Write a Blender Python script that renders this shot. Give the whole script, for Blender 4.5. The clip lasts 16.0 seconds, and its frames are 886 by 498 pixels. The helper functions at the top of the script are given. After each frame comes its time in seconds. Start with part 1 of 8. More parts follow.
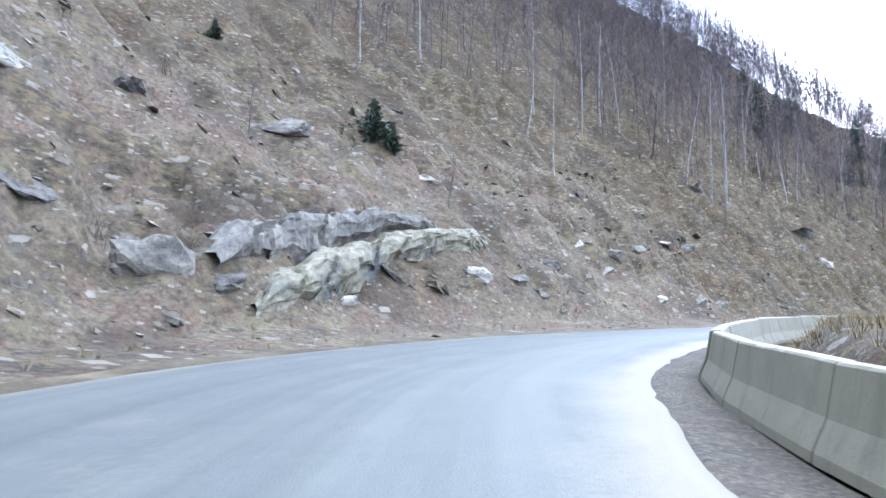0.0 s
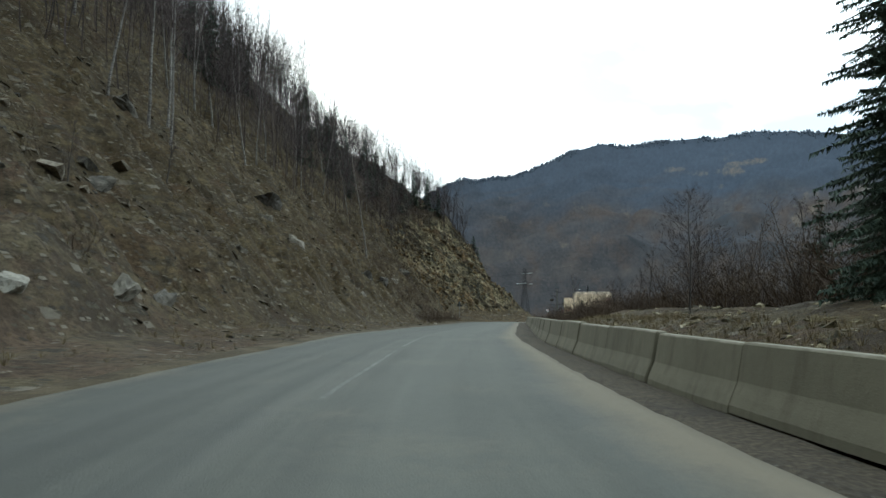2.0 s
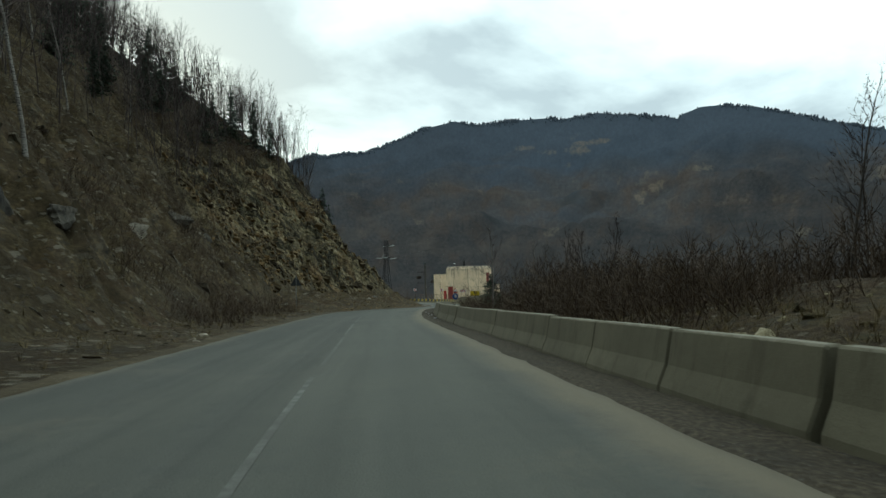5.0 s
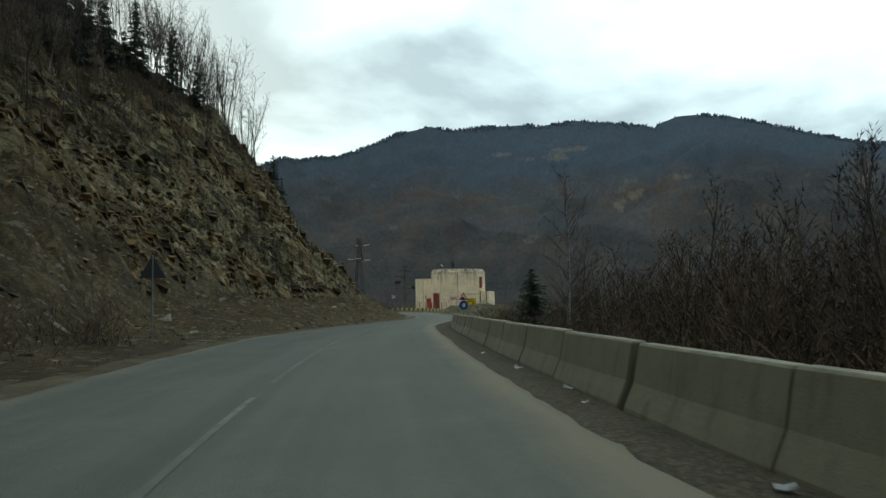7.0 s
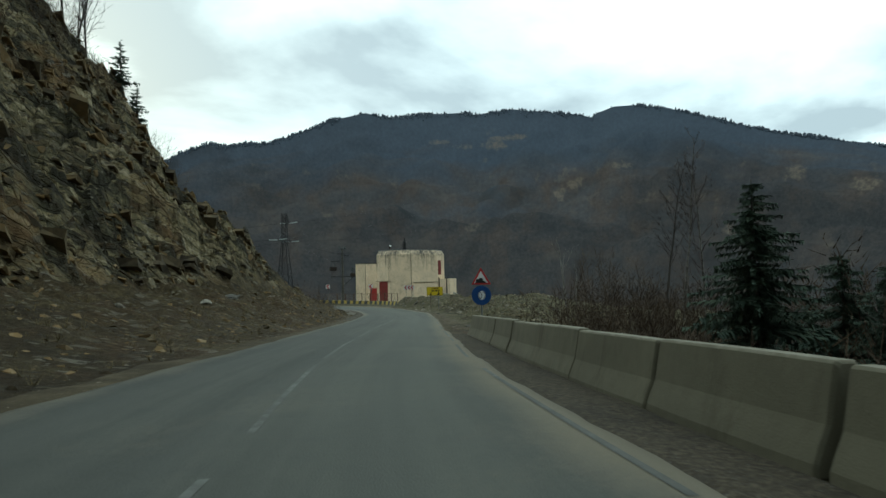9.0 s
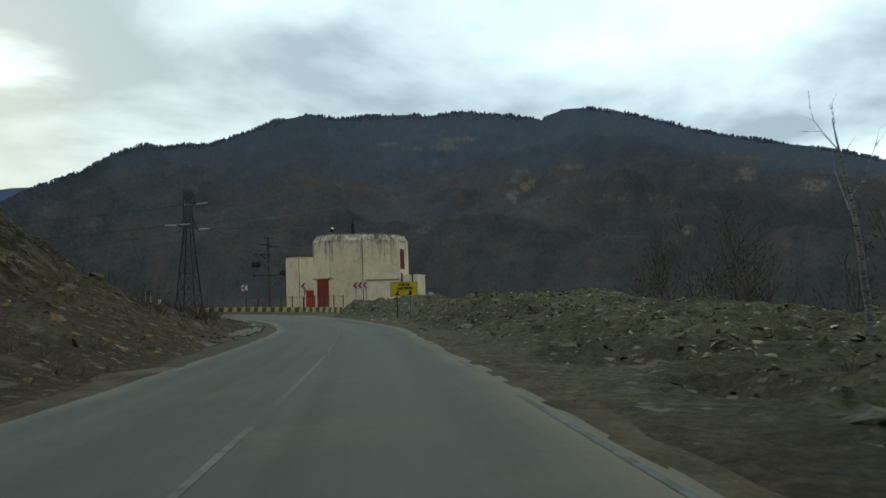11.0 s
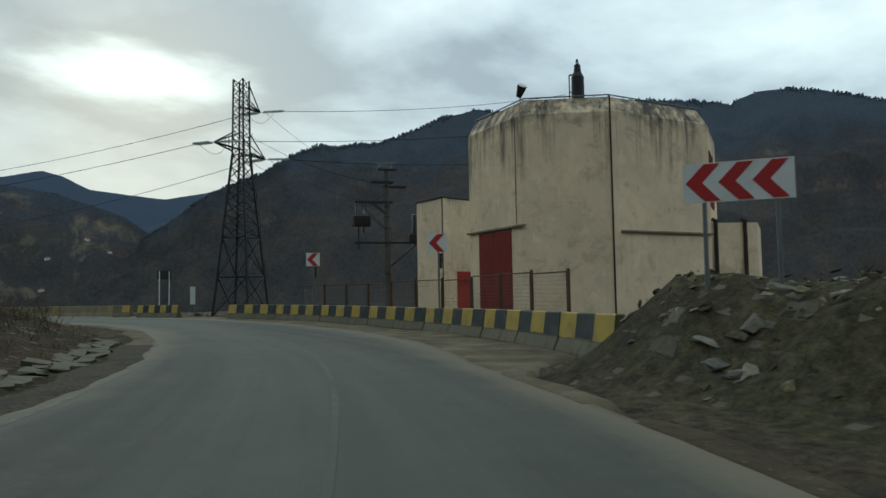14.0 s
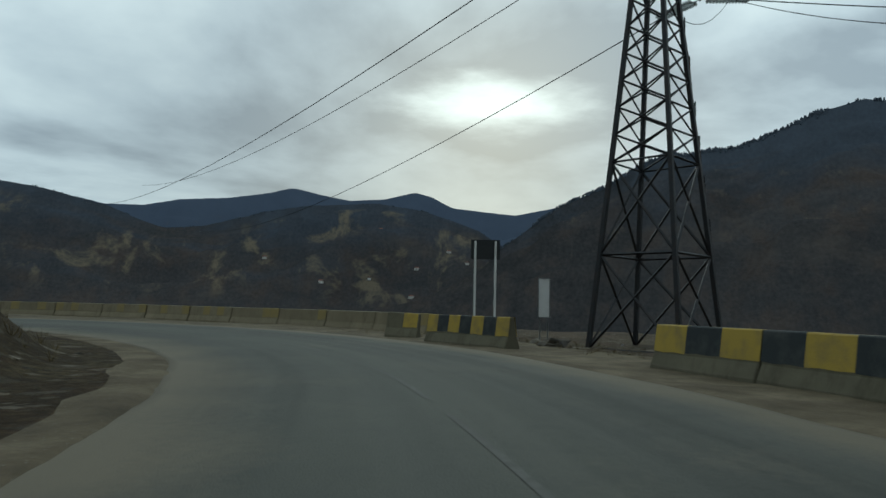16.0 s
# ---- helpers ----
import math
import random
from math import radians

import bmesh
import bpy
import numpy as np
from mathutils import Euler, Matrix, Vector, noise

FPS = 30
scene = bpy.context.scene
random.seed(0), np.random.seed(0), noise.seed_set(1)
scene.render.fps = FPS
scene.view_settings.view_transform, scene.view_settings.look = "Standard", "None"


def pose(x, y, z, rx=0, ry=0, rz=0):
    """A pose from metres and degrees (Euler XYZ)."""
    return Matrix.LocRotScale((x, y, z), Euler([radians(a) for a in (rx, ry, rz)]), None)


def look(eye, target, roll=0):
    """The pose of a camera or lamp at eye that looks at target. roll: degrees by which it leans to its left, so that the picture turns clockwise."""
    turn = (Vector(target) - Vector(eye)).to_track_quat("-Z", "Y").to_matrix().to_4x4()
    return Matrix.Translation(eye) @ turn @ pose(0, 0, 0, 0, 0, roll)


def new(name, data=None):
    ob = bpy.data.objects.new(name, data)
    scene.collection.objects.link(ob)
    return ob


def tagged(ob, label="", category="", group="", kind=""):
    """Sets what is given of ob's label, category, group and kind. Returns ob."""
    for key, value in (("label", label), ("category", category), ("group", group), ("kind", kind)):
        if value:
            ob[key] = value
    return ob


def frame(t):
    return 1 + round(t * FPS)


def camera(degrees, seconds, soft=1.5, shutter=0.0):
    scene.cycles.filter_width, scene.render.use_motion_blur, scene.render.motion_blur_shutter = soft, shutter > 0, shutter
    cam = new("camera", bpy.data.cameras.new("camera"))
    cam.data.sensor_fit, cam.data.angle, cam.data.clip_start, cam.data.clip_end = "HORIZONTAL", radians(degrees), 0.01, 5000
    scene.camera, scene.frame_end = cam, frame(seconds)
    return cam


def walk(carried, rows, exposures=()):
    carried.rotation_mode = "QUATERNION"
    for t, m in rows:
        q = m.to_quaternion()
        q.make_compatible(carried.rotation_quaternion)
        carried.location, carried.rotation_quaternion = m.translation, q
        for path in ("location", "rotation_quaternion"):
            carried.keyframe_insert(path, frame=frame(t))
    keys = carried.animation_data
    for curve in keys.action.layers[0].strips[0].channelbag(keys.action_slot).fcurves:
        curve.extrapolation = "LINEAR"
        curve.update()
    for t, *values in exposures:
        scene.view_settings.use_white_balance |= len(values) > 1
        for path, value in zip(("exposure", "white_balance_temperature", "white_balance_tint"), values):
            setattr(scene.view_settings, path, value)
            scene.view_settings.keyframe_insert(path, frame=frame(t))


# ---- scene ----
cam = camera(64.9, 16.0, soft=1.5, shutter=0.06)
# seconds, eye in metres, turn in degrees
ROWS = [
    (0.0, 0.00, 0.00, 1.25, 95.22, 0.02, -0.28),
    (0.5, 0.34, 8.14, 1.39, 95.09, 0.01, -14.68),
    (1.0, 2.46, 15.65, 1.43, 94.83, 0.52, -27.61),
    (1.5, 5.76, 22.13, 1.54, 94.85, 0.75, -37.71),
    (2.0, 10.40, 28.42, 1.60, 94.51, 0.22, -45.70),
    (2.5, 15.88, 34.38, 1.60, 93.46, 0.73, -51.08),
    (3.0, 21.96, 40.12, 1.61, 92.60, 1.03, -54.64),
    (3.5, 27.95, 45.47, 1.59, 92.74, 1.40, -56.29),
    (4.0, 33.78, 50.30, 1.46, 92.91, 1.59, -56.90),
    (6.5, 63.45, 73.13, 0.77, 92.78, 0.90, -59.47),
    (7.0, 70.53, 78.43, 0.61, 93.40, 0.96, -60.11),
    (7.5, 77.71, 83.72, 0.50, 93.14, 0.87, -60.94),
    (8.0, 84.79, 88.54, 0.28, 93.13, 1.55, -62.38),
    (8.5, 91.97, 93.27, 0.14, 93.09, 1.24, -63.93),
    (9.0, 99.07, 97.76, -0.10, 92.59, 1.33, -65.45),
    (9.5, 106.41, 102.06, -0.34, 92.71, 1.61, -67.10),
    (12.0, 148.86, 123.40, -1.85, 92.94, 1.95, -69.94),
    (12.5, 157.51, 127.94, -2.05, 94.12, 2.24, -67.68),
    (13.0, 165.59, 132.81, -2.32, 93.28, 2.29, -64.44),
    (13.5, 173.33, 138.01, -2.58, 94.22, 1.65, -60.82),
    (14.0, 180.43, 143.55, -2.63, 93.40, 0.99, -56.06),
    (14.5, 186.59, 149.45, -2.74, 93.70, 0.41, -50.20),
    (15.0, 192.29, 156.14, -2.84, 94.32, 0.18, -43.05),
    (15.5, 196.90, 163.36, -2.94, 93.76, -0.34, -35.41),
    (16.0, 200.51, 171.11, -3.03, 94.54, -1.27, -28.43),
]
EXPOSURES = [(0.0, 3.3, 4950, 13), (0.5, 3.25, 5000, 13), (1.0, 2.7, 5350, 8), (1.5, 1.92, 5650, 1), (2.0, 1.12, 5800, -5), (2.5, 0.24, 6080, -12), (3.0, 0.24, 6100, -12), (4.0, 0.40, 6080, -12), (8.0, 0.32, 5980, -13), (9.5, 0.38, 5900, -14), (12.0, -0.14, 5850, -9), (14.0, -0.16, 5800, -9), (15.5, -0.38, 5750, -9), (16.0, -0.38, 5750, -9)]
walk(cam, [(t, pose(x, y, z, a, b, c)) for t, x, y, z, a, b, c in ROWS], EXPOSURES)


# ---- light: an overcast winter sky with a brighter patch where the sun stands ----
SUN_AZ, SUN_EL = 58.0, 17.0


def make_world():
    w = bpy.data.worlds.new("winter_sky")
    scene.world = w
    w.use_nodes = True
    nt = w.node_tree
    nt.nodes.clear()
    N = nt.nodes.new
    out, bg, add = N("ShaderNodeOutputWorld"), N("ShaderNodeBackground"), N("ShaderNodeMix")
    sky = N("ShaderNodeTexSky")
    sky.sky_type, sky.sun_disc = "NISHITA", False
    sky.sun_elevation, sky.sun_rotation = radians(SUN_EL), radians(90 - SUN_AZ)
    sky.air_density, sky.dust_density = 1.0, 2.0
    geo = N("ShaderNodeTexCoord")
    # flatten the sky's dome, so that clouds gather towards the horizon
    sep, cmb = N("ShaderNodeSeparateXYZ"), N("ShaderNodeCombineXYZ")
    nt.links.new(geo.outputs["Generated"], sep.inputs[0])
    den = N("ShaderNodeMath"); den.operation = "ADD"; den.inputs[1].default_value = 0.22
    mx = N("ShaderNodeMath"); mx.operation = "MAXIMUM"; mx.inputs[1].default_value = 0.0
    nt.links.new(sep.outputs[2], mx.inputs[0]); nt.links.new(mx.outputs[0], den.inputs[0])
    for k in range(2):
        dv = N("ShaderNodeMath"); dv.operation = "DIVIDE"
        nt.links.new(sep.outputs[k], dv.inputs[0]); nt.links.new(den.outputs[0], dv.inputs[1]); nt.links.new(dv.outputs[0], cmb.inputs[k])
    n1 = N("ShaderNodeTexNoise")
    n1.inputs["Scale"].default_value, n1.inputs["Detail"].default_value, n1.inputs["Roughness"].default_value = 0.95, 7, 0.52
    n1.inputs["Distortion"].default_value = 0.25
    nt.links.new(cmb.outputs[0], n1.inputs["Vector"])
    ramp = N("ShaderNodeValToRGB")
    els = ramp.color_ramp.elements
    els[0].position, els[0].color = 0.40, (0.40, 0.422, 0.478, 1)
    els[1].position, els[1].color = 0.63, (0.98, 0.985, 1.0, 1)
    e = els.new(0.50); e.color = (0.68, 0.703, 0.755, 1)
    nt.links.new(n1.outputs["Fac"], ramp.inputs[0])
    # where the sun shines through
    d = N("ShaderNodeVectorMath"); d.operation = "DISTANCE"
    a, b = radians(SUN_AZ), radians(SUN_EL)
    wide = N("ShaderNodeVectorMath"); wide.operation = "MULTIPLY"
    wide.inputs[1].default_value = (1, 1, 1.9)
    nt.links.new(geo.outputs["Generated"], wide.inputs[0])
    # a flat, ragged gap in the clouds
    gap = N("ShaderNodeVectorMath"); gap.operation = "MULTIPLY"
    gap.inputs[1].default_value = (1, 1, 3.6)
    nt.links.new(geo.outputs["Generated"], gap.inputs[0])
    d.inputs[1].default_value = (math.cos(a) * math.cos(b), math.sin(a) * math.cos(b), 3.6 * math.sin(b - 0.012))
    nt.links.new(gap.outputs[0], d.inputs[0])
    rag = N("ShaderNodeTexNoise")
    rag.inputs["Scale"].default_value, rag.inputs["Detail"].default_value, rag.inputs["Roughness"].default_value = 7.0, 6, 0.6
    nt.links.new(gap.outputs[0], rag.inputs["Vector"])
    rg = N("ShaderNodeMath"); rg.operation = "MULTIPLY_ADD"
    rg.inputs[1].default_value, rg.inputs[2].default_value = 0.22, -0.11
    nt.links.new(rag.outputs["Fac"], rg.inputs[0])
    edge = N("ShaderNodeMath"); edge.operation = "ADD"
    nt.links.new(d.outputs["Value"], edge.inputs[0]); nt.links.new(rg.outputs[0], edge.inputs[1])
    r2 = N("ShaderNodeMapRange"); r2.interpolation_type = "SMOOTHSTEP"
    r2.inputs["From Min"].default_value, r2.inputs["From Max"].default_value, r2.inputs["To Max"].default_value = 0.19, 0.0, 2.4
    nt.links.new(edge.outputs[0], r2.inputs["Value"])
    r3 = N("ShaderNodeMath"); r3.operation = "MULTIPLY"
    nt.links.new(r2.outputs[0], r3.inputs[0]); nt.links.new(n1.outputs["Fac"], r3.inputs[1])
    glow = N("ShaderNodeMix"); glow.data_type = "RGBA"
    glow.clamp_factor = True
    glow.inputs["B"].default_value = (1.15, 1.16, 1.15, 1)
    d2 = N("ShaderNodeVectorMath"); d2.operation = "DISTANCE"
    a, b = radians(SUN_AZ + 12), radians(SUN_EL - 5)
    d2.inputs[1].default_value = (math.cos(a) * math.cos(b), math.sin(a) * math.cos(b), 1.9 * math.sin(b))
    nt.links.new(wide.outputs[0], d2.inputs[0])
    r4 = N("ShaderNodeMapRange"); r4.interpolation_type = "SMOOTHSTEP"
    r4.inputs["From Min"].default_value, r4.inputs["From Max"].default_value, r4.inputs["To Max"].default_value = 0.66, 0.15, 0.6
    nt.links.new(d2.outputs["Value"], r4.inputs["Value"])
    bank = N("ShaderNodeMix"); bank.data_type = "RGBA"; bank.blend_type = "MULTIPLY"
    bank.inputs["B"].default_value = (0.52, 0.535, 0.565, 1)
    nt.links.new(r4.outputs[0], bank.inputs["Factor"]); nt.links.new(ramp.outputs[0], bank.inputs["A"])
    nt.links.new(r3.outputs[0], glow.inputs["Factor"]); 
    low = N("ShaderNodeVectorMath"); low.operation = "MULTIPLY"
    low.inputs[1].default_value = (1, 1, 3.4)
    nt.links.new(geo.outputs["Generated"], low.inputs[0])
    d3 = N("ShaderNodeVectorMath"); d3.operation = "DISTANCE"
    a, b = radians(SUN_AZ - 1), radians(6)
    d3.inputs[1].default_value = (math.cos(a) * math.cos(b), math.sin(a) * math.cos(b), 3.4 * math.sin(b))
    nt.links.new(low.outputs[0], d3.inputs[0])
    r5 = N("ShaderNodeMapRange"); r5.interpolation_type = "SMOOTHSTEP"
    r5.inputs["From Min"].default_value, r5.inputs["From Max"].default_value, r5.inputs["To Max"].default_value = 0.5, 0.1, 0.75
    nt.links.new(d3.outputs["Value"], r5.inputs["Value"])
    haze = N("ShaderNodeMix"); haze.data_type = "RGBA"; haze.blend_type = "MULTIPLY"
    haze.inputs["B"].default_value = (0.50, 0.53, 0.58, 1)
    nt.links.new(r5.outputs[0], haze.inputs["Factor"]); nt.links.new(bank.outputs["Result"], haze.inputs["A"])
    nt.links.new(haze.outputs["Result"], glow.inputs["A"])
    # thin places let some of the blue sky through
    sc = N("ShaderNodeMix"); sc.data_type = "RGBA"; sc.blend_type = "MULTIPLY"; sc.inputs["Factor"].default_value = 1.0
    sc.inputs["B"].default_value = (0.1, 0.1, 0.1, 1)
    nt.links.new(sky.outputs[0], sc.inputs["A"])
    add.data_type = "RGBA"; add.inputs["Factor"].default_value = 0.93
    nt.links.new(sc.outputs["Result"], add.inputs["A"]); nt.links.new(glow.outputs["Result"], add.inputs["B"])
    nt.links.new(add.outputs["Result"], bg.inputs["Color"])
    bg.inputs["Strength"].default_value = 1.2
    nt.links.new(bg.outputs[0], out.inputs[0])


make_world()
sun = new("sun", bpy.data.lights.new("sun", "SUN"))
sun.data.energy, sun.data.angle, sun.data.color = 0.5, radians(20), (1.0, 0.95, 0.88)
sun.matrix_world = look((0, 0, 0), (-math.cos(radians(SUN_AZ)) * math.cos(radians(SUN_EL + 12)), -math.sin(radians(SUN_AZ)) * math.cos(radians(SUN_EL + 12)), -math.sin(radians(SUN_EL + 12))))


# ---- materials ----
class Nodes:
    """Builds a node material step by step."""

    def __init__(self, name, rough=0.85, metal=0.0, spec=0.3):
        self.m = bpy.data.materials.new(name)
        self.m.use_nodes = True
        self.rich = 1.15
        self.t = self.m.node_tree
        self.b = self.t.nodes["Principled BSDF"]
        self.b.inputs["Roughness"].default_value, self.b.inputs["Metallic"].default_value = rough, metal
        self.b.inputs["Specular IOR Level"].default_value = spec
        self.co = self.t.nodes.new("ShaderNodeTexCoord")
        self.geo = self.t.nodes.new("ShaderNodeNewGeometry")

    def put(self, sock, v):
        if isinstance(v, bpy.types.NodeSocket):
            self.t.links.new(v, sock)
        else:
            sock.default_value = (*v, 1) if isinstance(v, tuple) and len(v) == 3 and sock.type == "RGBA" else v

    def place(self, world=True, scale=(1, 1, 1)):
        mp = self.t.nodes.new("ShaderNodeMapping")
        mp.inputs["Scale"].default_value = scale
        self.put(mp.inputs["Vector"], self.geo.outputs["Position"] if world else self.co.outputs["Object"])
        return mp.outputs[0]

    def noise(self, scale, vec=None, detail=5.0, rough=0.55, warp=0.0, out="Fac"):
        n = self.t.nodes.new("ShaderNodeTexNoise")
        n.inputs["Scale"].default_value, n.inputs["Detail"].default_value = scale, detail
        n.inputs["Roughness"].default_value, n.inputs["Distortion"].default_value = rough, warp
        self.put(n.inputs["Vector"], vec if vec is not None else self.place())
        return n.outputs[out]

    def cells(self, scale, vec=None, feature="F1", out="Distance"):
        n = self.t.nodes.new("ShaderNodeTexVoronoi")
        n.feature = feature
        n.inputs["Scale"].default_value = scale
        self.put(n.inputs["Vector"], vec if vec is not None else self.place())
        return n.outputs[out]

    def span(self, v, lo, hi, a=0.0, b=1.0):
        n = self.t.nodes.new("ShaderNodeMapRange")
        self.put(n.inputs["Value"], v)
        for k, x in zip(("From Min", "From Max", "To Min", "To Max"), (lo, hi, a, b)):
            n.inputs[k].default_value = x
        return n.outputs[0]

    def math(self, op, a, b=0.0):
        n = self.t.nodes.new("ShaderNodeMath")
        n.operation = op
        self.put(n.inputs[0], a), self.put(n.inputs[1], b)
        return n.outputs[0]

    def mix(self, f, a, b, blend="MIX"):
        n = self.t.nodes.new("ShaderNodeMix")
        n.data_type, n.blend_type = "RGBA", blend
        self.put(n.inputs["Factor"], f), self.put(n.inputs["A"], a), self.put(n.inputs["B"], b)
        return n.outputs["Result"]

    def ramp(self, v, stops):
        n = self.t.nodes.new("ShaderNodeValToRGB")
        e = n.color_ramp.elements
        while len(e) < len(stops):
            e.new(0.5)
        for k, (p, c) in enumerate(stops):
            grey = 0.3 * c[0] + 0.59 * c[1] + 0.11 * c[2]
            e[k].position, e[k].color = p, (*(max(grey + (v - grey) * self.rich, 0.002) for v in c), 1)
        self.put(n.inputs[0], v)
        return n.outputs[0]

    def attr(self, name, out="Fac"):
        n = self.t.nodes.new("ShaderNodeAttribute")
        n.attribute_name = name
        return n.outputs[out]

    def rand(self):
        return self.t.nodes.new("ShaderNodeObjectInfo").outputs["Random"]

    def island(self):
        return self.geo.outputs["Random Per Island"]

    def done(self, colour, bump=None, depth=0.02, rough=None):
        self.put(self.b.inputs["Base Color"], colour)
        if rough is not None:
            self.put(self.b.inputs["Roughness"], rough)
        if bump is not None:
            n = self.t.nodes.new("ShaderNodeBump")
            n.inputs["Distance"].default_value = depth
            n.inputs["Strength"].default_value = 1.0
            self.put(n.inputs["Height"], bump)
            self.put(self.b.inputs["Normal"], n.outputs[0])
        return self.m


def paint(name, colour, rough=0.6, metal=0.0, wear=(0.25, 0.2, 0.15), amount=0.25, scale=3.0):
    k = Nodes(name, rough, metal)
    big, small = k.noise(scale, detail=6), k.noise(scale * 14, detail=3)
    c = k.mix(k.span(big, 0.45, 0.75, 0, amount), colour, wear)
    c = k.mix(k.span(small, 0.3, 0.7, 0, 0.35), c, tuple(v * 0.72 for v in colour))
    return k.done(c, small, 0.004)


def mat_asphalt():
    k = Nodes("asphalt", 0.85, spec=0.28)
    lat = k.attr("lat")
    fine, mid, big = k.noise(55, detail=2), k.noise(2.2, detail=6), k.noise(0.25, detail=4)
    c = k.mix(k.span(big, 0.35, 0.65), (0.048, 0.050, 0.041), (0.063, 0.064, 0.051))
    c = k.mix(k.span(fine, 0.35, 0.65, 0, 0.5), c, (0.084, 0.084, 0.068))
    c = k.mix(k.span(mid, 0.5, 0.75, 0, 0.4), c, (0.035, 0.037, 0.036))
    # wheel tracks, polished a little lighter, along the lanes
    wave = k.math("COSINE", k.math("MULTIPLY", k.math("ADD", lat, 0.1), 3.5))
    c = k.mix(k.span(wave, 0.2, 1.0, 0, 0.22), c, (0.060, 0.063, 0.057))
    cmb = k.t.nodes.new("ShaderNodeCombineXYZ")
    k.put(cmb.inputs[0], k.math("MULTIPLY", lat, 1.6)), k.put(cmb.inputs[1], k.math("MULTIPLY", k.attr("run"), 0.035))
    streak = k.noise(1.0, cmb.outputs[0], detail=5, rough=0.6)
    c = k.mix(k.span(streak, 0.35, 0.52, 0.55, 0), c, (0.035, 0.036, 0.030))
    c = k.mix(k.span(streak, 0.52, 0.7, 0, 0.5), c, (0.091, 0.089, 0.073))
    # far lane darker, near lane paler: in part lens vignetting put into the colour
    lane = k.math("ADD", lat, k.span(k.noise(0.12, detail=4), 0.3, 0.7, -0.5, 0.5))
    c = k.mix(k.span(lane, 1.0, 3.4, 0, 0.34), c, (0.034, 0.036, 0.031))
    c = k.mix(k.span(k.math("ABSOLUTE", k.math("ADD", lane, 0.3)), 1.8, 0.3, 0, 0.36), c, (0.094, 0.095, 0.078))
    # sand washed in from the edges
    edge = k.attr("edge")
    dust = k.math("ADD", edge, k.span(k.noise(0.5, detail=4, rough=0.5), 0.3, 0.7, -0.16, 0.16))
    dust = k.math("ADD", dust, k.span(k.noise(9, detail=5, rough=0.7), 0.3, 0.7, -0.12, 0.12))
    c = k.mix(k.span(dust, 0.06, 0.70, 0, 0.85), c, (0.142, 0.120, 0.082))
    return k.done(c, fine, 0.008)


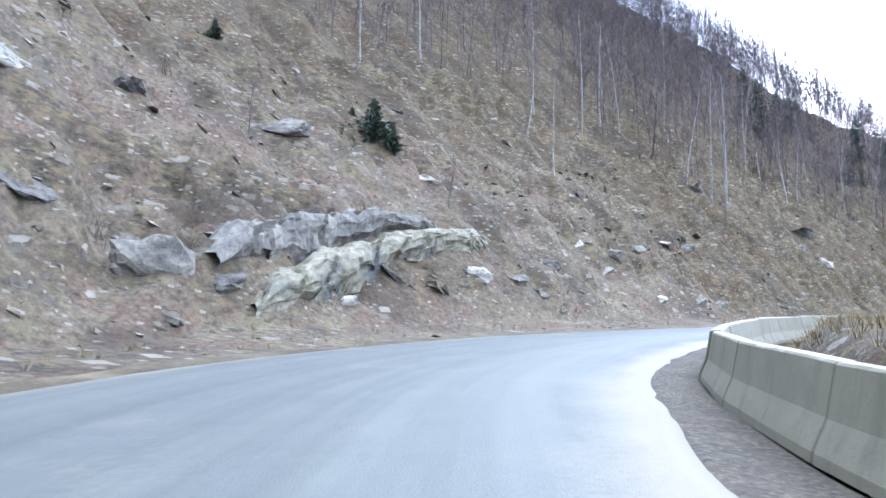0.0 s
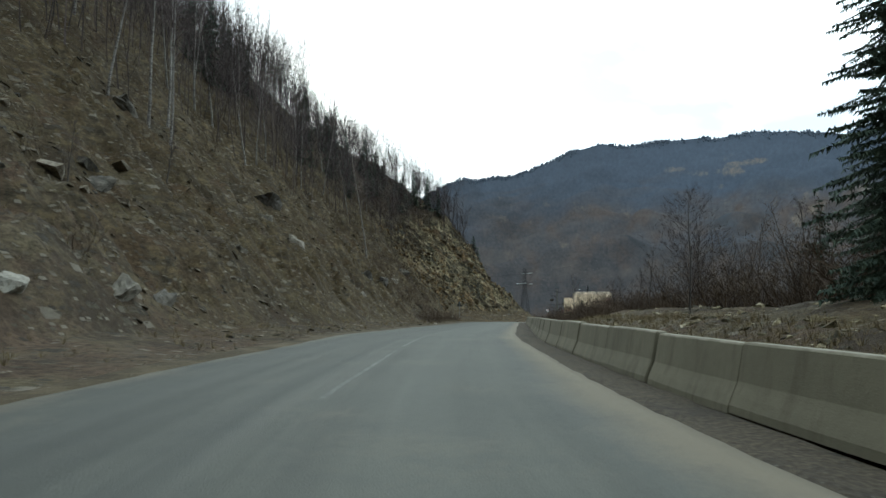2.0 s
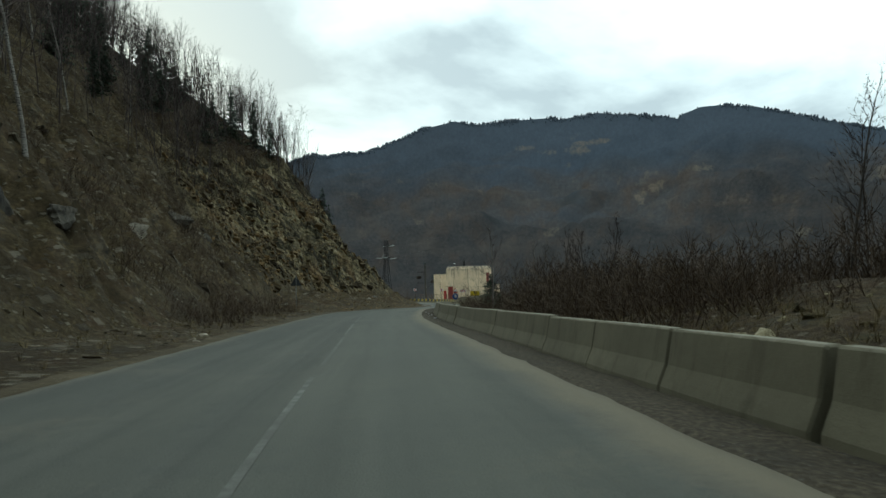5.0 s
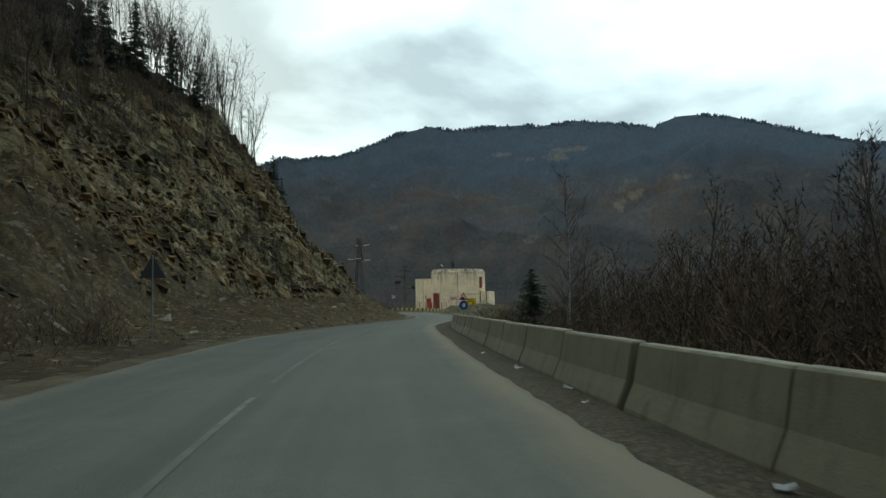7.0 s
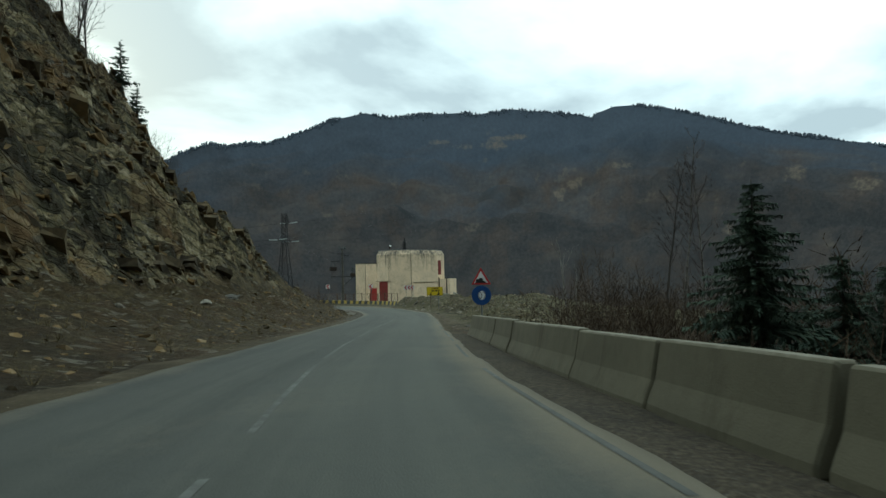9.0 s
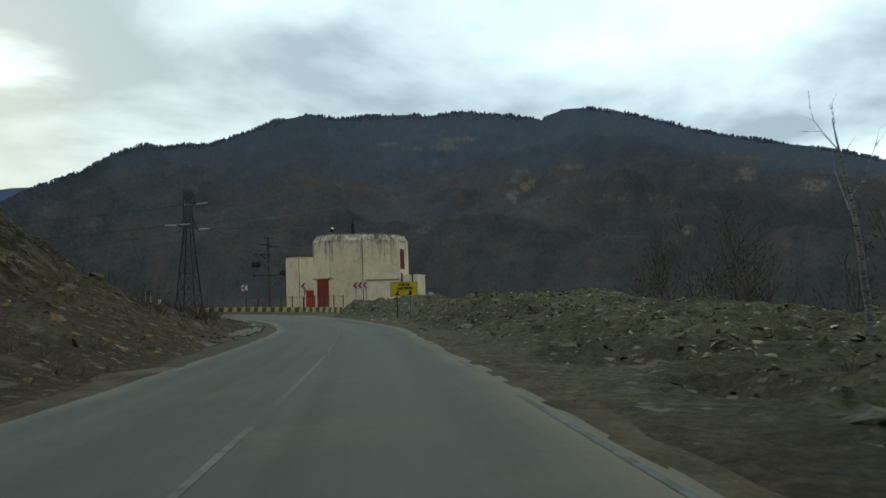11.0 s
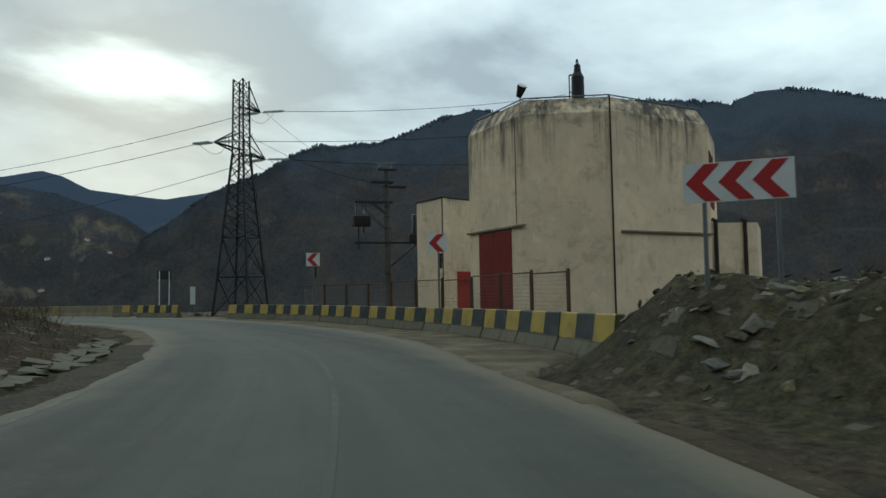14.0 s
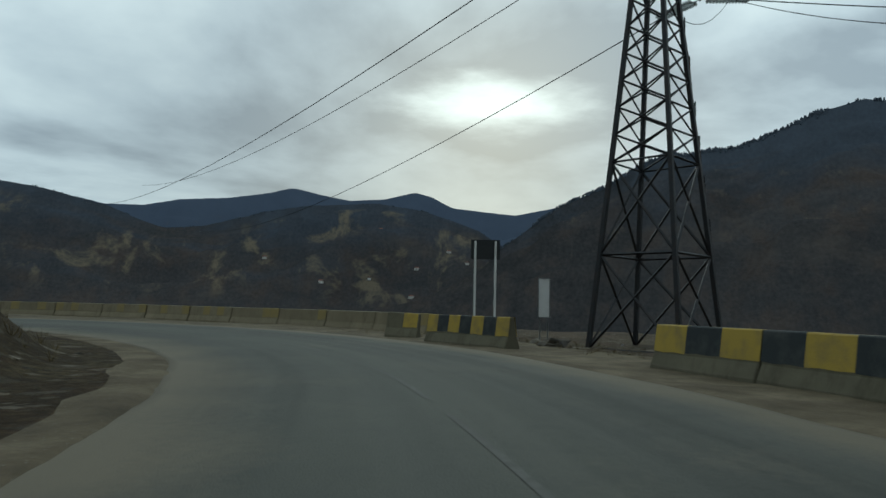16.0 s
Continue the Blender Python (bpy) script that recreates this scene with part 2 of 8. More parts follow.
def mat_ground():
    k = Nodes("hillside_soil", 0.95, spec=0.12)
    k.rich = 0.95
    n = k.t.nodes.new("ShaderNodeSeparateXYZ")
    k.put(n.inputs[0], k.geo.outputs["Normal"])
    up = n.outputs[2]
    big, mid, fine = k.noise(0.085, detail=5), k.noise(0.6, detail=7, rough=0.68), k.noise(4.5, detail=8, rough=0.78)
    grit = k.noise(14, detail=5, rough=0.8)
    soil = k.ramp(fine, [(0.32, (0.011, 0.008, 0.005)), (0.5, (0.060, 0.042, 0.024)), (0.70, (0.135, 0.100, 0.060))])
    grass = k.ramp(fine, [(0.30, (0.020, 0.016, 0.008)), (0.50, (0.090, 0.071, 0.034)), (0.72, (0.175, 0.140, 0.076))])
    leaf = k.ramp(fine, [(0.3, (0.013, 0.008, 0.005)), (0.52, (0.072, 0.039, 0.021)), (0.75, (0.135, 0.080, 0.046))])
    c = k.mix(k.span(mid, 0.46, 0.55), soil, grass)
    c = k.mix(k.span(k.noise(0.35, detail=6, rough=0.65), 0.49, 0.57, 0, 0.9), c, leaf)
    c = k.mix(k.span(big, 0.52, 0.64, 0, 0.6), c, leaf)
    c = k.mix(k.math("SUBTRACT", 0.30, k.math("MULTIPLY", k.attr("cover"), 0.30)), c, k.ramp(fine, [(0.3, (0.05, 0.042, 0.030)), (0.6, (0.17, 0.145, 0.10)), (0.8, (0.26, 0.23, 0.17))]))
    # litter, moss and bramble: a darker olive-brown, spread by the cover attribute
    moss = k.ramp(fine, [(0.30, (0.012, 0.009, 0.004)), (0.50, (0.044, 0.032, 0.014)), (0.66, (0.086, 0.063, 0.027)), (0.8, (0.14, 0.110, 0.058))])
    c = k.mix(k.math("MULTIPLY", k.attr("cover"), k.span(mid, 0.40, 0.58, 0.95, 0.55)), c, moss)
    rock = k.ramp(k.noise(1.3, k.place(scale=(1, 1, 2.4)), detail=8, rough=0.72), [(0.34, (0.013, 0.011, 0.007)), (0.48, (0.065, 0.051, 0.030)), (0.60, (0.125, 0.092, 0.045)), (0.78, (0.19, 0.155, 0.098))])
    bare = k.math("MULTIPLY", k.span(up, 0.70, 0.50), k.span(mid, 0.40, 0.52))
    c = k.mix(bare, c, rock)
    # the cliff: beds dipping along the road, jointed into blocks
    hd, dip = radians(27), radians(36)
    axes = ((math.cos(hd) * math.cos(dip), math.sin(hd) * math.cos(dip), -math.sin(dip)), (-math.sin(hd), math.cos(hd), 0.0), (math.cos(hd) * math.sin(dip), math.sin(hd) * math.sin(dip), math.cos(dip)))
    bedded = k.t.nodes.new("ShaderNodeCombineXYZ")
    wob = k.mix(0.10, k.place(), k.noise(0.8, detail=4, out="Color"))
    for i, ax in enumerate(axes):
        dot = k.t.nodes.new("ShaderNodeVectorMath")
        dot.operation = "DOT_PRODUCT"
        k.put(dot.inputs[0], wob)
        dot.inputs[1].default_value = ax
        k.put(bedded.inputs[i], k.math("MULTIPLY", dot.outputs["Value"], (0.55, 0.7, 1.9)[i]))
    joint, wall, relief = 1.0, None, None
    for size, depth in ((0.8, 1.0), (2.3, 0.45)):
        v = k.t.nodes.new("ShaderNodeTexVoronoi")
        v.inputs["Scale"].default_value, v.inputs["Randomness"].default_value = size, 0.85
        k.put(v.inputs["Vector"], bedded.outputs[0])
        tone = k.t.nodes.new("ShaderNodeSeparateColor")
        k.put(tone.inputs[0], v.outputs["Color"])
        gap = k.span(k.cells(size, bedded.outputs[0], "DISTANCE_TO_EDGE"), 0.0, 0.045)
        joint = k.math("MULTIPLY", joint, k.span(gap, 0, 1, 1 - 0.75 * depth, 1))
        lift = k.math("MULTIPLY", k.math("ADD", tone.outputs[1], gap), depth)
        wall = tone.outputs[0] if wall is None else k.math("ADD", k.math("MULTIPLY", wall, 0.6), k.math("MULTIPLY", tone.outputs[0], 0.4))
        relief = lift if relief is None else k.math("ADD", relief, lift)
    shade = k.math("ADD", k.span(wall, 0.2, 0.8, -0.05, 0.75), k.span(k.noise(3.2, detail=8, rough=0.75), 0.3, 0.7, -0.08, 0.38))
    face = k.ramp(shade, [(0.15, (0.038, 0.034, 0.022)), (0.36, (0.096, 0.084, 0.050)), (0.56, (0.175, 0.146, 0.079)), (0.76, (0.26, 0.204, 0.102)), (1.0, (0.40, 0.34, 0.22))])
    # near-black joints: the shade inside cracks put into the colour
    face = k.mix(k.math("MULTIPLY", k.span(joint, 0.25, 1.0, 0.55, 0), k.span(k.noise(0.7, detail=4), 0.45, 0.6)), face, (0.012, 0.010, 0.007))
    rusty = k.noise(0.16, detail=5, rough=0.6, warp=0.8)
    face = k.mix(k.span(rusty, 0.54, 0.66, 0, 0.55), face, (0.20, 0.115, 0.048))
    face = k.mix(k.span(rusty, 0.46, 0.36, 0, 0.65), face, (0.040, 0.037, 0.029))
    lichen = k.noise(0.5, detail=6, rough=0.65)
    face = k.mix(k.span(lichen, 0.55, 0.68, 0, 0.7), face, (0.045, 0.041, 0.022))
    on = k.math("MULTIPLY", k.attr("rock"), k.span(k.math("ADD", mid, k.span(up, 0.85, 0.45, -0.18, 0.18)), 0.42, 0.50))
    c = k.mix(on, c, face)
    tip = k.ramp(fine, [(0.3, (0.022, 0.019, 0.010)), (0.52, (0.080, 0.071, 0.037)), (0.75, (0.17, 0.150, 0.088))])
    c = k.mix(k.math("MULTIPLY", k.attr("spoil"), k.span(mid, 0.62, 0.50, 0.35, 1.0)), c, tip)
    dark_ground = k.noise(0.22, detail=6, rough=0.62)
    c = k.mix(k.span(dark_ground, 0.50, 0.62, 0, 0.55), c, (0.026, 0.020, 0.013))
    c = k.mix(k.span(grit, 0.42, 0.30, 0, 0.7), c, (0.014, 0.011, 0.008))
    h = k.math("ADD", k.math("MULTIPLY", fine, 0.8), k.math("MULTIPLY", grit, 0.25))
    # flat broken stones of two sizes lying in the soil
    mp = k.t.nodes.new("ShaderNodeMapping")
    mp.inputs["Rotation"].default_value, mp.inputs["Scale"].default_value = (0.5, 0.35, 0.8), (0.8, 1.0, 2.0)
    k.put(mp.inputs["Vector"], k.mix(0.06, k.place(), k.noise(2.5, detail=3, out="Color")))
    for size, lim, edge in ((1.5, 0.80, 0.36), (4.0, 0.72, 0.36)):
        v = k.t.nodes.new("ShaderNodeTexVoronoi")
        v.distance = "CHEBYCHEV"
        v.inputs["Scale"].default_value = size
        k.put(v.inputs["Vector"], mp.outputs[0])
        rgb = k.t.nodes.new("ShaderNodeSeparateColor")
        k.put(rgb.inputs[0], v.outputs["Color"])
        keep = k.math("MULTIPLY", k.span(rgb.outputs[0], lim, lim + 0.03), k.span(k.math("ADD", v.outputs["Distance"], k.span(fine, 0.3, 0.7, -0.12, 0.12)), edge, edge - 0.05))
        tone = k.ramp(k.math("ADD", k.math("MULTIPLY", rgb.outputs[1], 0.6), k.math("MULTIPLY", fine, 0.4)), [(0.15, (0.035, 0.030, 0.022)), (0.5, (0.095, 0.080, 0.055)), (0.85, (0.21, 0.185, 0.14))])
        c = k.mix(k.math("MULTIPLY", keep, k.span(k.attr("cover"), 0.0, 1.0, 1.0, 0.75)), c, tone)
        h = k.math("ADD", h, k.math("MULTIPLY", keep, 0.35))
    h = k.math("ADD", h, k.math("MULTIPLY", k.math("MULTIPLY", relief, on), 1.6))
    return k.done(c, h, 0.13)


def mat_sand():
    k = Nodes("sandy_shoulder", 0.95, spec=0.12)
    mid, fine, st = k.noise(0.8, detail=6, rough=0.65), k.noise(18, detail=4, rough=0.7), k.cells(11)
    c = k.ramp(mid, [(0.3, (0.058, 0.047, 0.032)), (0.5, (0.118, 0.097, 0.066)), (0.7, (0.20, 0.168, 0.118))])
    c = k.mix(k.span(fine, 0.35, 0.65, 0, 0.45), c, (0.075, 0.064, 0.046))
    c = k.mix(k.span(st, 0.16, 0.08, 0, 0.5), c, (0.22, 0.20, 0.165))
    return k.done(c, k.math("ADD", fine, k.math("MULTIPLY", st, -0.6)), 0.02)


def mat_shoulder():
    k = Nodes("stony_shoulder_soil", 0.95, spec=0.12)
    mid, fine, st = k.noise(0.7, detail=6, rough=0.65), k.noise(16, detail=5, rough=0.7), k.cells(8)
    c = k.ramp(mid, [(0.3, (0.034, 0.027, 0.017)), (0.5, (0.068, 0.055, 0.035)), (0.68, (0.125, 0.104, 0.070))])
    c = k.mix(k.span(fine, 0.35, 0.65, 0, 0.5), c, (0.040, 0.032, 0.021))
    c = k.mix(k.span(st, 0.17, 0.09, 0, 0.5), c, (0.19, 0.17, 0.135))
    return k.done(c, k.math("ADD", fine, k.math("MULTIPLY", st, -0.6)), 0.03)


def mat_verge():
    k = Nodes("verge_gravel", 0.95, spec=0.15)
    mid, fine, st = k.noise(0.9, detail=6, rough=0.65), k.noise(14, detail=4, rough=0.7), k.cells(9)
    c = k.ramp(fine, [(0.25, (0.018, 0.015, 0.011)), (0.5, (0.050, 0.042, 0.030)), (0.8, (0.12, 0.102, 0.074))])
    c = k.mix(k.span(mid, 0.5, 0.7, 0, 0.6), c, (0.022, 0.02, 0.017))
    c = k.mix(k.span(st, 0.2, 0.1, 0, 0.5), c, (0.12, 0.112, 0.10))
    return k.done(c, k.math("ADD", fine, k.math("MULTIPLY", st, -0.7)), 0.03)


def mat_concrete(name, light=(0.30, 0.285, 0.245), dark=(0.13, 0.125, 0.105), streaks=0.5, ends=False):
    k = Nodes(name, 0.88, spec=0.25)
    v = k.place()
    big, mid, fine = k.noise(0.7, v, detail=5), k.noise(4, v, detail=7, rough=0.65), k.noise(60, v, detail=2)
    run = k.noise(2.6, k.place(scale=(1, 1, 0.07)), detail=6, rough=0.65)
    c = k.mix(k.span(big, 0.35, 0.65), light, tuple(0.78 * x for x in light))
    c = k.mix(k.span(mid, 0.45, 0.75, 0, 0.55), c, tuple(0.62 * x for x in light))
    c = k.mix(k.span(run, 0.52, 0.74, 0, streaks), c, dark)
    c = k.mix(k.span(fine, 0.55, 0.75, 0, 0.35), c, tuple(0.55 * x for x in light))
    if ends:
        sep = k.t.nodes.new("ShaderNodeSeparateXYZ")
        k.put(sep.inputs[0], k.co.outputs["Generated"])
        off = k.math("SUBTRACT", 0.5, k.math("ABSOLUTE", k.math("SUBTRACT", sep.outputs[0], 0.5)))
        c = k.mix(k.math("MULTIPLY", k.span(k.math("ADD", off, k.span(run, 0.3, 0.7, -0.015, 0.015)), 0.018, 0.0), 0.4), c, tuple(0.4 * x for x in dark))
        # a paler, ragged line along the top edge
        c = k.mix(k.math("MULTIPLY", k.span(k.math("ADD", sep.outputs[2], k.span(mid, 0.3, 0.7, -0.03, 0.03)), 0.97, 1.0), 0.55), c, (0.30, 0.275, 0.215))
        c = k.mix(k.math("MULTIPLY", k.rand(), 0.35), c, tuple(0.7 * x for x in light))
    return k.done(c, k.math("ADD", k.math("MULTIPLY", fine, 0.4), mid), 0.008)


def mat_mountain():
    k = Nodes("far_forest", 1.0, spec=0.0)
    k.rich = 0.85
    face = k.t.nodes.new("ShaderNodeCombineXYZ")
    k.put(face.inputs[0], k.attr("round")), k.put(face.inputs[2], k.attr("rise"))
    v = face.outputs[0]
    big, mid, fine = k.noise(0.0045, k.place(scale=(1, 1, 0.6)), detail=5, rough=0.6), k.noise(0.020, v, detail=7, rough=0.6), k.noise(0.17, v, detail=5, rough=0.7)
    fine = k.math("ADD", k.math("MULTIPLY", fine, 0.7), k.math("MULTIPLY", k.noise(0.05, v, detail=4, rough=0.6), 0.3))
    sep = k.t.nodes.new("ShaderNodeSeparateXYZ")
    k.put(sep.inputs[0], k.geo.outputs["Position"])
    # soft crowns: low contrast from tree to tree, larger drifts of beech, oak and scrub
    wood = k.ramp(fine, [(0.25, (0.040, 0.040, 0.042)), (0.5, (0.060, 0.058, 0.060)), (0.75, (0.088, 0.082, 0.080))])
    red = k.ramp(fine, [(0.25, (0.042, 0.034, 0.030)), (0.75, (0.092, 0.070, 0.058))])
    # blue haze tone for the ridges and far ranges
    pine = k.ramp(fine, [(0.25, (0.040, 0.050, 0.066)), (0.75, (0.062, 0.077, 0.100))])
    c = k.mix(k.span(mid, 0.44, 0.60, 0, 0.85), wood, red)
    patch = k.noise(0.0085, k.place(scale=(1, 1, 1.6)), detail=6, rough=0.62, warp=0.6)
    c = k.mix(k.span(patch, 0.52, 0.66, 0, 0.65), c, (0.036, 0.040, 0.043))
    c = k.mix(k.span(patch, 0.44, 0.34, 0, 0.45), c, (0.098, 0.086, 0.076))
    # bluer towards ridges and far ranges: distance haze put into the colour
    high = k.math("ADD", k.math("MULTIPLY", sep.outputs[2], 0.0022), k.math("MULTIPLY", big, 1.1))
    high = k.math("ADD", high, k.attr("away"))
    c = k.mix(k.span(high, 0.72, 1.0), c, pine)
    # darker foot and bearings: conifers, and partly shade put into the colour
    spruce = k.ramp(fine, [(0.3, (0.014, 0.015, 0.016)), (0.7, (0.042, 0.039, 0.038))])
    c = k.mix(k.math("MULTIPLY", k.attr("dark"), k.span(mid, 0.62, 0.45, 0.40, 0.80)), c, spruce)
    c = k.mix(k.math("MULTIPLY", k.span(k.math("ADD", k.attr("clear"), k.span(k.noise(0.035, v, detail=5, rough=0.7), 0.3, 0.7, -0.60, 0.35)), 0.25, 0.8), k.span(fine, 0.36, 0.60, 0.05, 0.7)), c, (0.150, 0.122, 0.092))
    # the farthest ranges get more of the haze's blue in their colour
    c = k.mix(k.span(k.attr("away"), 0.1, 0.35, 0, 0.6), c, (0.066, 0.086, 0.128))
    field = k.noise(0.0135, v, detail=6, rough=0.62, warp=0.5)
    meadow = k.math("MULTIPLY", k.span(field, 0.53, 0.63), k.span(fine, 0.30, 0.5, 0.2, 0.85))
    c = k.mix(k.math("MULTIPLY", meadow, k.attr("open")), c, (0.15, 0.125, 0.085))
    scar = k.math("MULTIPLY", k.span(k.noise(0.019, v, detail=5, rough=0.6), 0.60, 0.66), k.span(fine, 0.38, 0.54))
    c = k.mix(k.math("MULTIPLY", k.math("MULTIPLY", scar, k.attr("scar")), 0.35), c, (0.13, 0.105, 0.078))
    return k.done(c, fine, 0.9)


def mat_render():
    """Beige render with black water stains running down from the parapet."""
    k = Nodes("rendered_wall", 0.9, spec=0.2)
    sep = k.t.nodes.new("ShaderNodeSeparateXYZ")
    k.put(sep.inputs[0], k.geo.outputs["Position"])
    big, mid, fine = k.noise(0.35, detail=5), k.noise(2.2, detail=7, rough=0.65), k.noise(40, detail=2)
    run, thin = k.noise(1.1, k.place(scale=(1, 1, 0.10)), detail=7, rough=0.68, warp=0.3), k.noise(5.0, k.place(scale=(1, 1, 0.06)), detail=4, rough=0.6)
    blot = k.noise(0.9, detail=8, rough=0.72, warp=0.5)
    c = k.mix(k.span(big, 0.35, 0.65), (0.80, 0.63, 0.42), (0.66, 0.525, 0.355))
    c = k.mix(k.span(mid, 0.45, 0.8, 0, 0.45), c, (0.46, 0.375, 0.27))
    # repairs in a lighter mix and brown weathering, in broad ragged blots
    c = k.mix(k.span(blot, 0.54, 0.62, 0, 0.45), c, (0.38, 0.30, 0.20))
    c = k.mix(k.span(blot, 0.42, 0.36, 0, 0.5), c, (0.86, 0.72, 0.52))
    c = k.mix(k.span(thin, 0.58, 0.78, 0, 0.22), c, (0.20, 0.17, 0.13))
    # soot-black water runs below the parapet, in a few places only
    where = k.span(k.noise(0.42, k.place(scale=(1, 1, 0.3)), detail=3), 0.41, 0.52)
    reach = k.span(k.math("ADD", sep.outputs[2], k.math("MULTIPLY", run, 5.0)), 4.6, 7.2)
    wet = k.math("MULTIPLY", k.math("MULTIPLY", k.span(k.math("ADD", k.math("MULTIPLY", run, 0.6), k.math("MULTIPLY", thin, 0.4)), 0.46, 0.58), where), reach)
    c = k.mix(k.span(wet, 0, 1, 0, 0.9), c, (0.055, 0.052, 0.048))
    moss = k.math("MULTIPLY", k.span(k.math("ADD", sep.outputs[2], k.math("MULTIPLY", blot, 1.6)), 4.9, 5.7), k.span(mid, 0.38, 0.6))
    c = k.mix(k.span(moss, 0, 1, 0, 0.8), c, (0.085, 0.083, 0.078))
    crack = k.span(k.cells(0.55, k.mix(0.12, k.place(), k.noise(1.5, detail=4, out="Color")), "DISTANCE_TO_EDGE"), 0.004, 0.0, 0, 0.2)
    c = k.mix(crack, c, (0.16, 0.13, 0.10))
    return k.done(c, k.math("ADD", k.math("MULTIPLY", fine, 0.4), mid), 0.012)


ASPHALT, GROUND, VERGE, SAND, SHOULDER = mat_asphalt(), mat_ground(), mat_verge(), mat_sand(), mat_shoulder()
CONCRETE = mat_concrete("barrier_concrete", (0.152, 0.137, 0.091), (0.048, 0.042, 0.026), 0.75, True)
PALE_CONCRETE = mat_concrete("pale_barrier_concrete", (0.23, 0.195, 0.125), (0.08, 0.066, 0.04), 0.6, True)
TOWER_WALL = mat_render()
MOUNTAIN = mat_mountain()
STEEL_DARK = paint("dark_steel", (0.035, 0.037, 0.04), 0.55, 0.6, (0.09, 0.05, 0.03), 0.3)


# ---- mesh helpers ----
def link(name, bm, material, parent=None, label="", smooth=False):
    me = bpy.data.meshes.new(name)
    bm.to_mesh(me)
    bm.free()
    return link_mesh(name, me, material, parent, label, smooth)


def link_mesh(name, me, material, parent=None, label="", smooth=False):
    if not me.materials and material is not None:
        me.materials.append(material)
    if smooth or not me.get("kept"):
        me.polygons.foreach_set("use_smooth", [smooth] * len(me.polygons))
    ob = new(name, me)
    if parent is not None:
        ob.parent = parent
    if label:
        ob["label"] = label
    return ob


def part(name, bm, material, parent, label="", smooth=False):
    return link(name, bm, material, parent, label, smooth)


def empty(name, m=None):
    ob = new(name)
    ob.empty_display_size = 0.2
    if m is not None:
        ob.matrix_world = m
    return ob


def grid_mesh(name, P, attrs=None, wrap=False):
    """A mesh from an array of points (rows, columns, 3)."""
    r, c = P.shape[:2]
    me = bpy.data.meshes.new(name)
    i = np.arange(r * c).reshape(r, c)
    f = np.stack([i[:-1, :-1], i[:-1, 1:], i[1:, 1:], i[1:, :-1]], -1).reshape(-1, 4)
    me.vertices.add(r * c), me.vertices.foreach_set("co", P.reshape(-1).astype(np.float32))
    me.loops.add(f.size), me.loops.foreach_set("vertex_index", f.reshape(-1).astype(np.int32))
    me.polygons.add(len(f)), me.polygons.foreach_set("loop_start", np.arange(0, f.size, 4, dtype=np.int32))
    me.polygons.foreach_set("loop_total", np.full(len(f), 4, np.int32))
    for k, v in (attrs or {}).items():
        a = me.attributes.new(k, "FLOAT", "POINT")
        a.data.foreach_set("value", v.reshape(-1).astype(np.float32))
    me.update(calc_edges=True)
    me.validate()
    return me


def box(bm, x0, x1, y0, y1, z0, z1, bevel=0.0, m=None):
    v = bmesh.ops.create_cube(bm, size=1.0)["verts"]
    bmesh.ops.transform(bm, matrix=Matrix.Translation(((x0 + x1) / 2, (y0 + y1) / 2, (z0 + z1) / 2)) @ Matrix.Diagonal((x1 - x0, y1 - y0, z1 - z0, 1)), verts=v)
    if bevel:
        es = list({e for w in v for e in w.link_edges})
        v = list({w for f in bmesh.ops.bevel(bm, geom=es, offset=bevel, segments=1, affect="EDGES")["faces"] for w in f.verts} | {w for w in v if w.is_valid})
    if m is not None:
        bmesh.ops.transform(bm, matrix=m, verts=v)
    return v


def bar(bm, a, b, r0, r1=None, sides=6):
    """A round bar from a to b."""
    a, b = Vector(a), Vector(b)
    d = b - a
    if d.length < 1e-6:
        return
    q = d.to_track_quat("Z", "Y").to_matrix()
    r1 = r0 if r1 is None else r1
    rings = []
    for p, r in ((a, r0), (b, r1)):
        rings.append([bm.verts.new(p + q @ Vector((r * math.cos(2 * math.pi * k / sides), r * math.sin(2 * math.pi * k / sides), 0))) for k in range(sides)])
    for k in range(sides):
        bm.faces.new((rings[0][k], rings[0][(k + 1) % sides], rings[1][(k + 1) % sides], rings[1][k]))
    bm.faces.new(rings[0][::-1]), bm.faces.new(rings[1])


def prism(bm, pts, z0, z1, inset=None):
    """A closed prism over a plan; inset moves the top's corners towards the middle."""
    c = sum((Vector((*p, 0)) for p in pts), Vector()) / len(pts)
    lo = [bm.verts.new((*p, z0)) for p in pts]
    hi = []
    for p in pts:
        q = Vector((*p, 0))
        if inset:
            q += (c - q).normalized() * inset
        hi.append(bm.verts.new((q.x, q.y, z1)))
    n = len(pts)
    for k in range(n):
        bm.faces.new((lo[k], lo[(k + 1) % n], hi[(k + 1) % n], hi[k]))
    bm.faces.new(lo[::-1]), bm.faces.new(hi)
    bmesh.ops.recalc_face_normals(bm, faces=bm.faces)


def hashed(ix, iy, seed):
    n = (ix.astype(np.int64) * 374761393 + iy.astype(np.int64) * 668265263 + seed * 974711) & 0x7FFFFFFF
    n = ((n ^ (n >> 13)) * 1274126177) & 0x7FFFFFFF
    return ((n ^ (n >> 16)) & 0xFFFF) / 65535.0


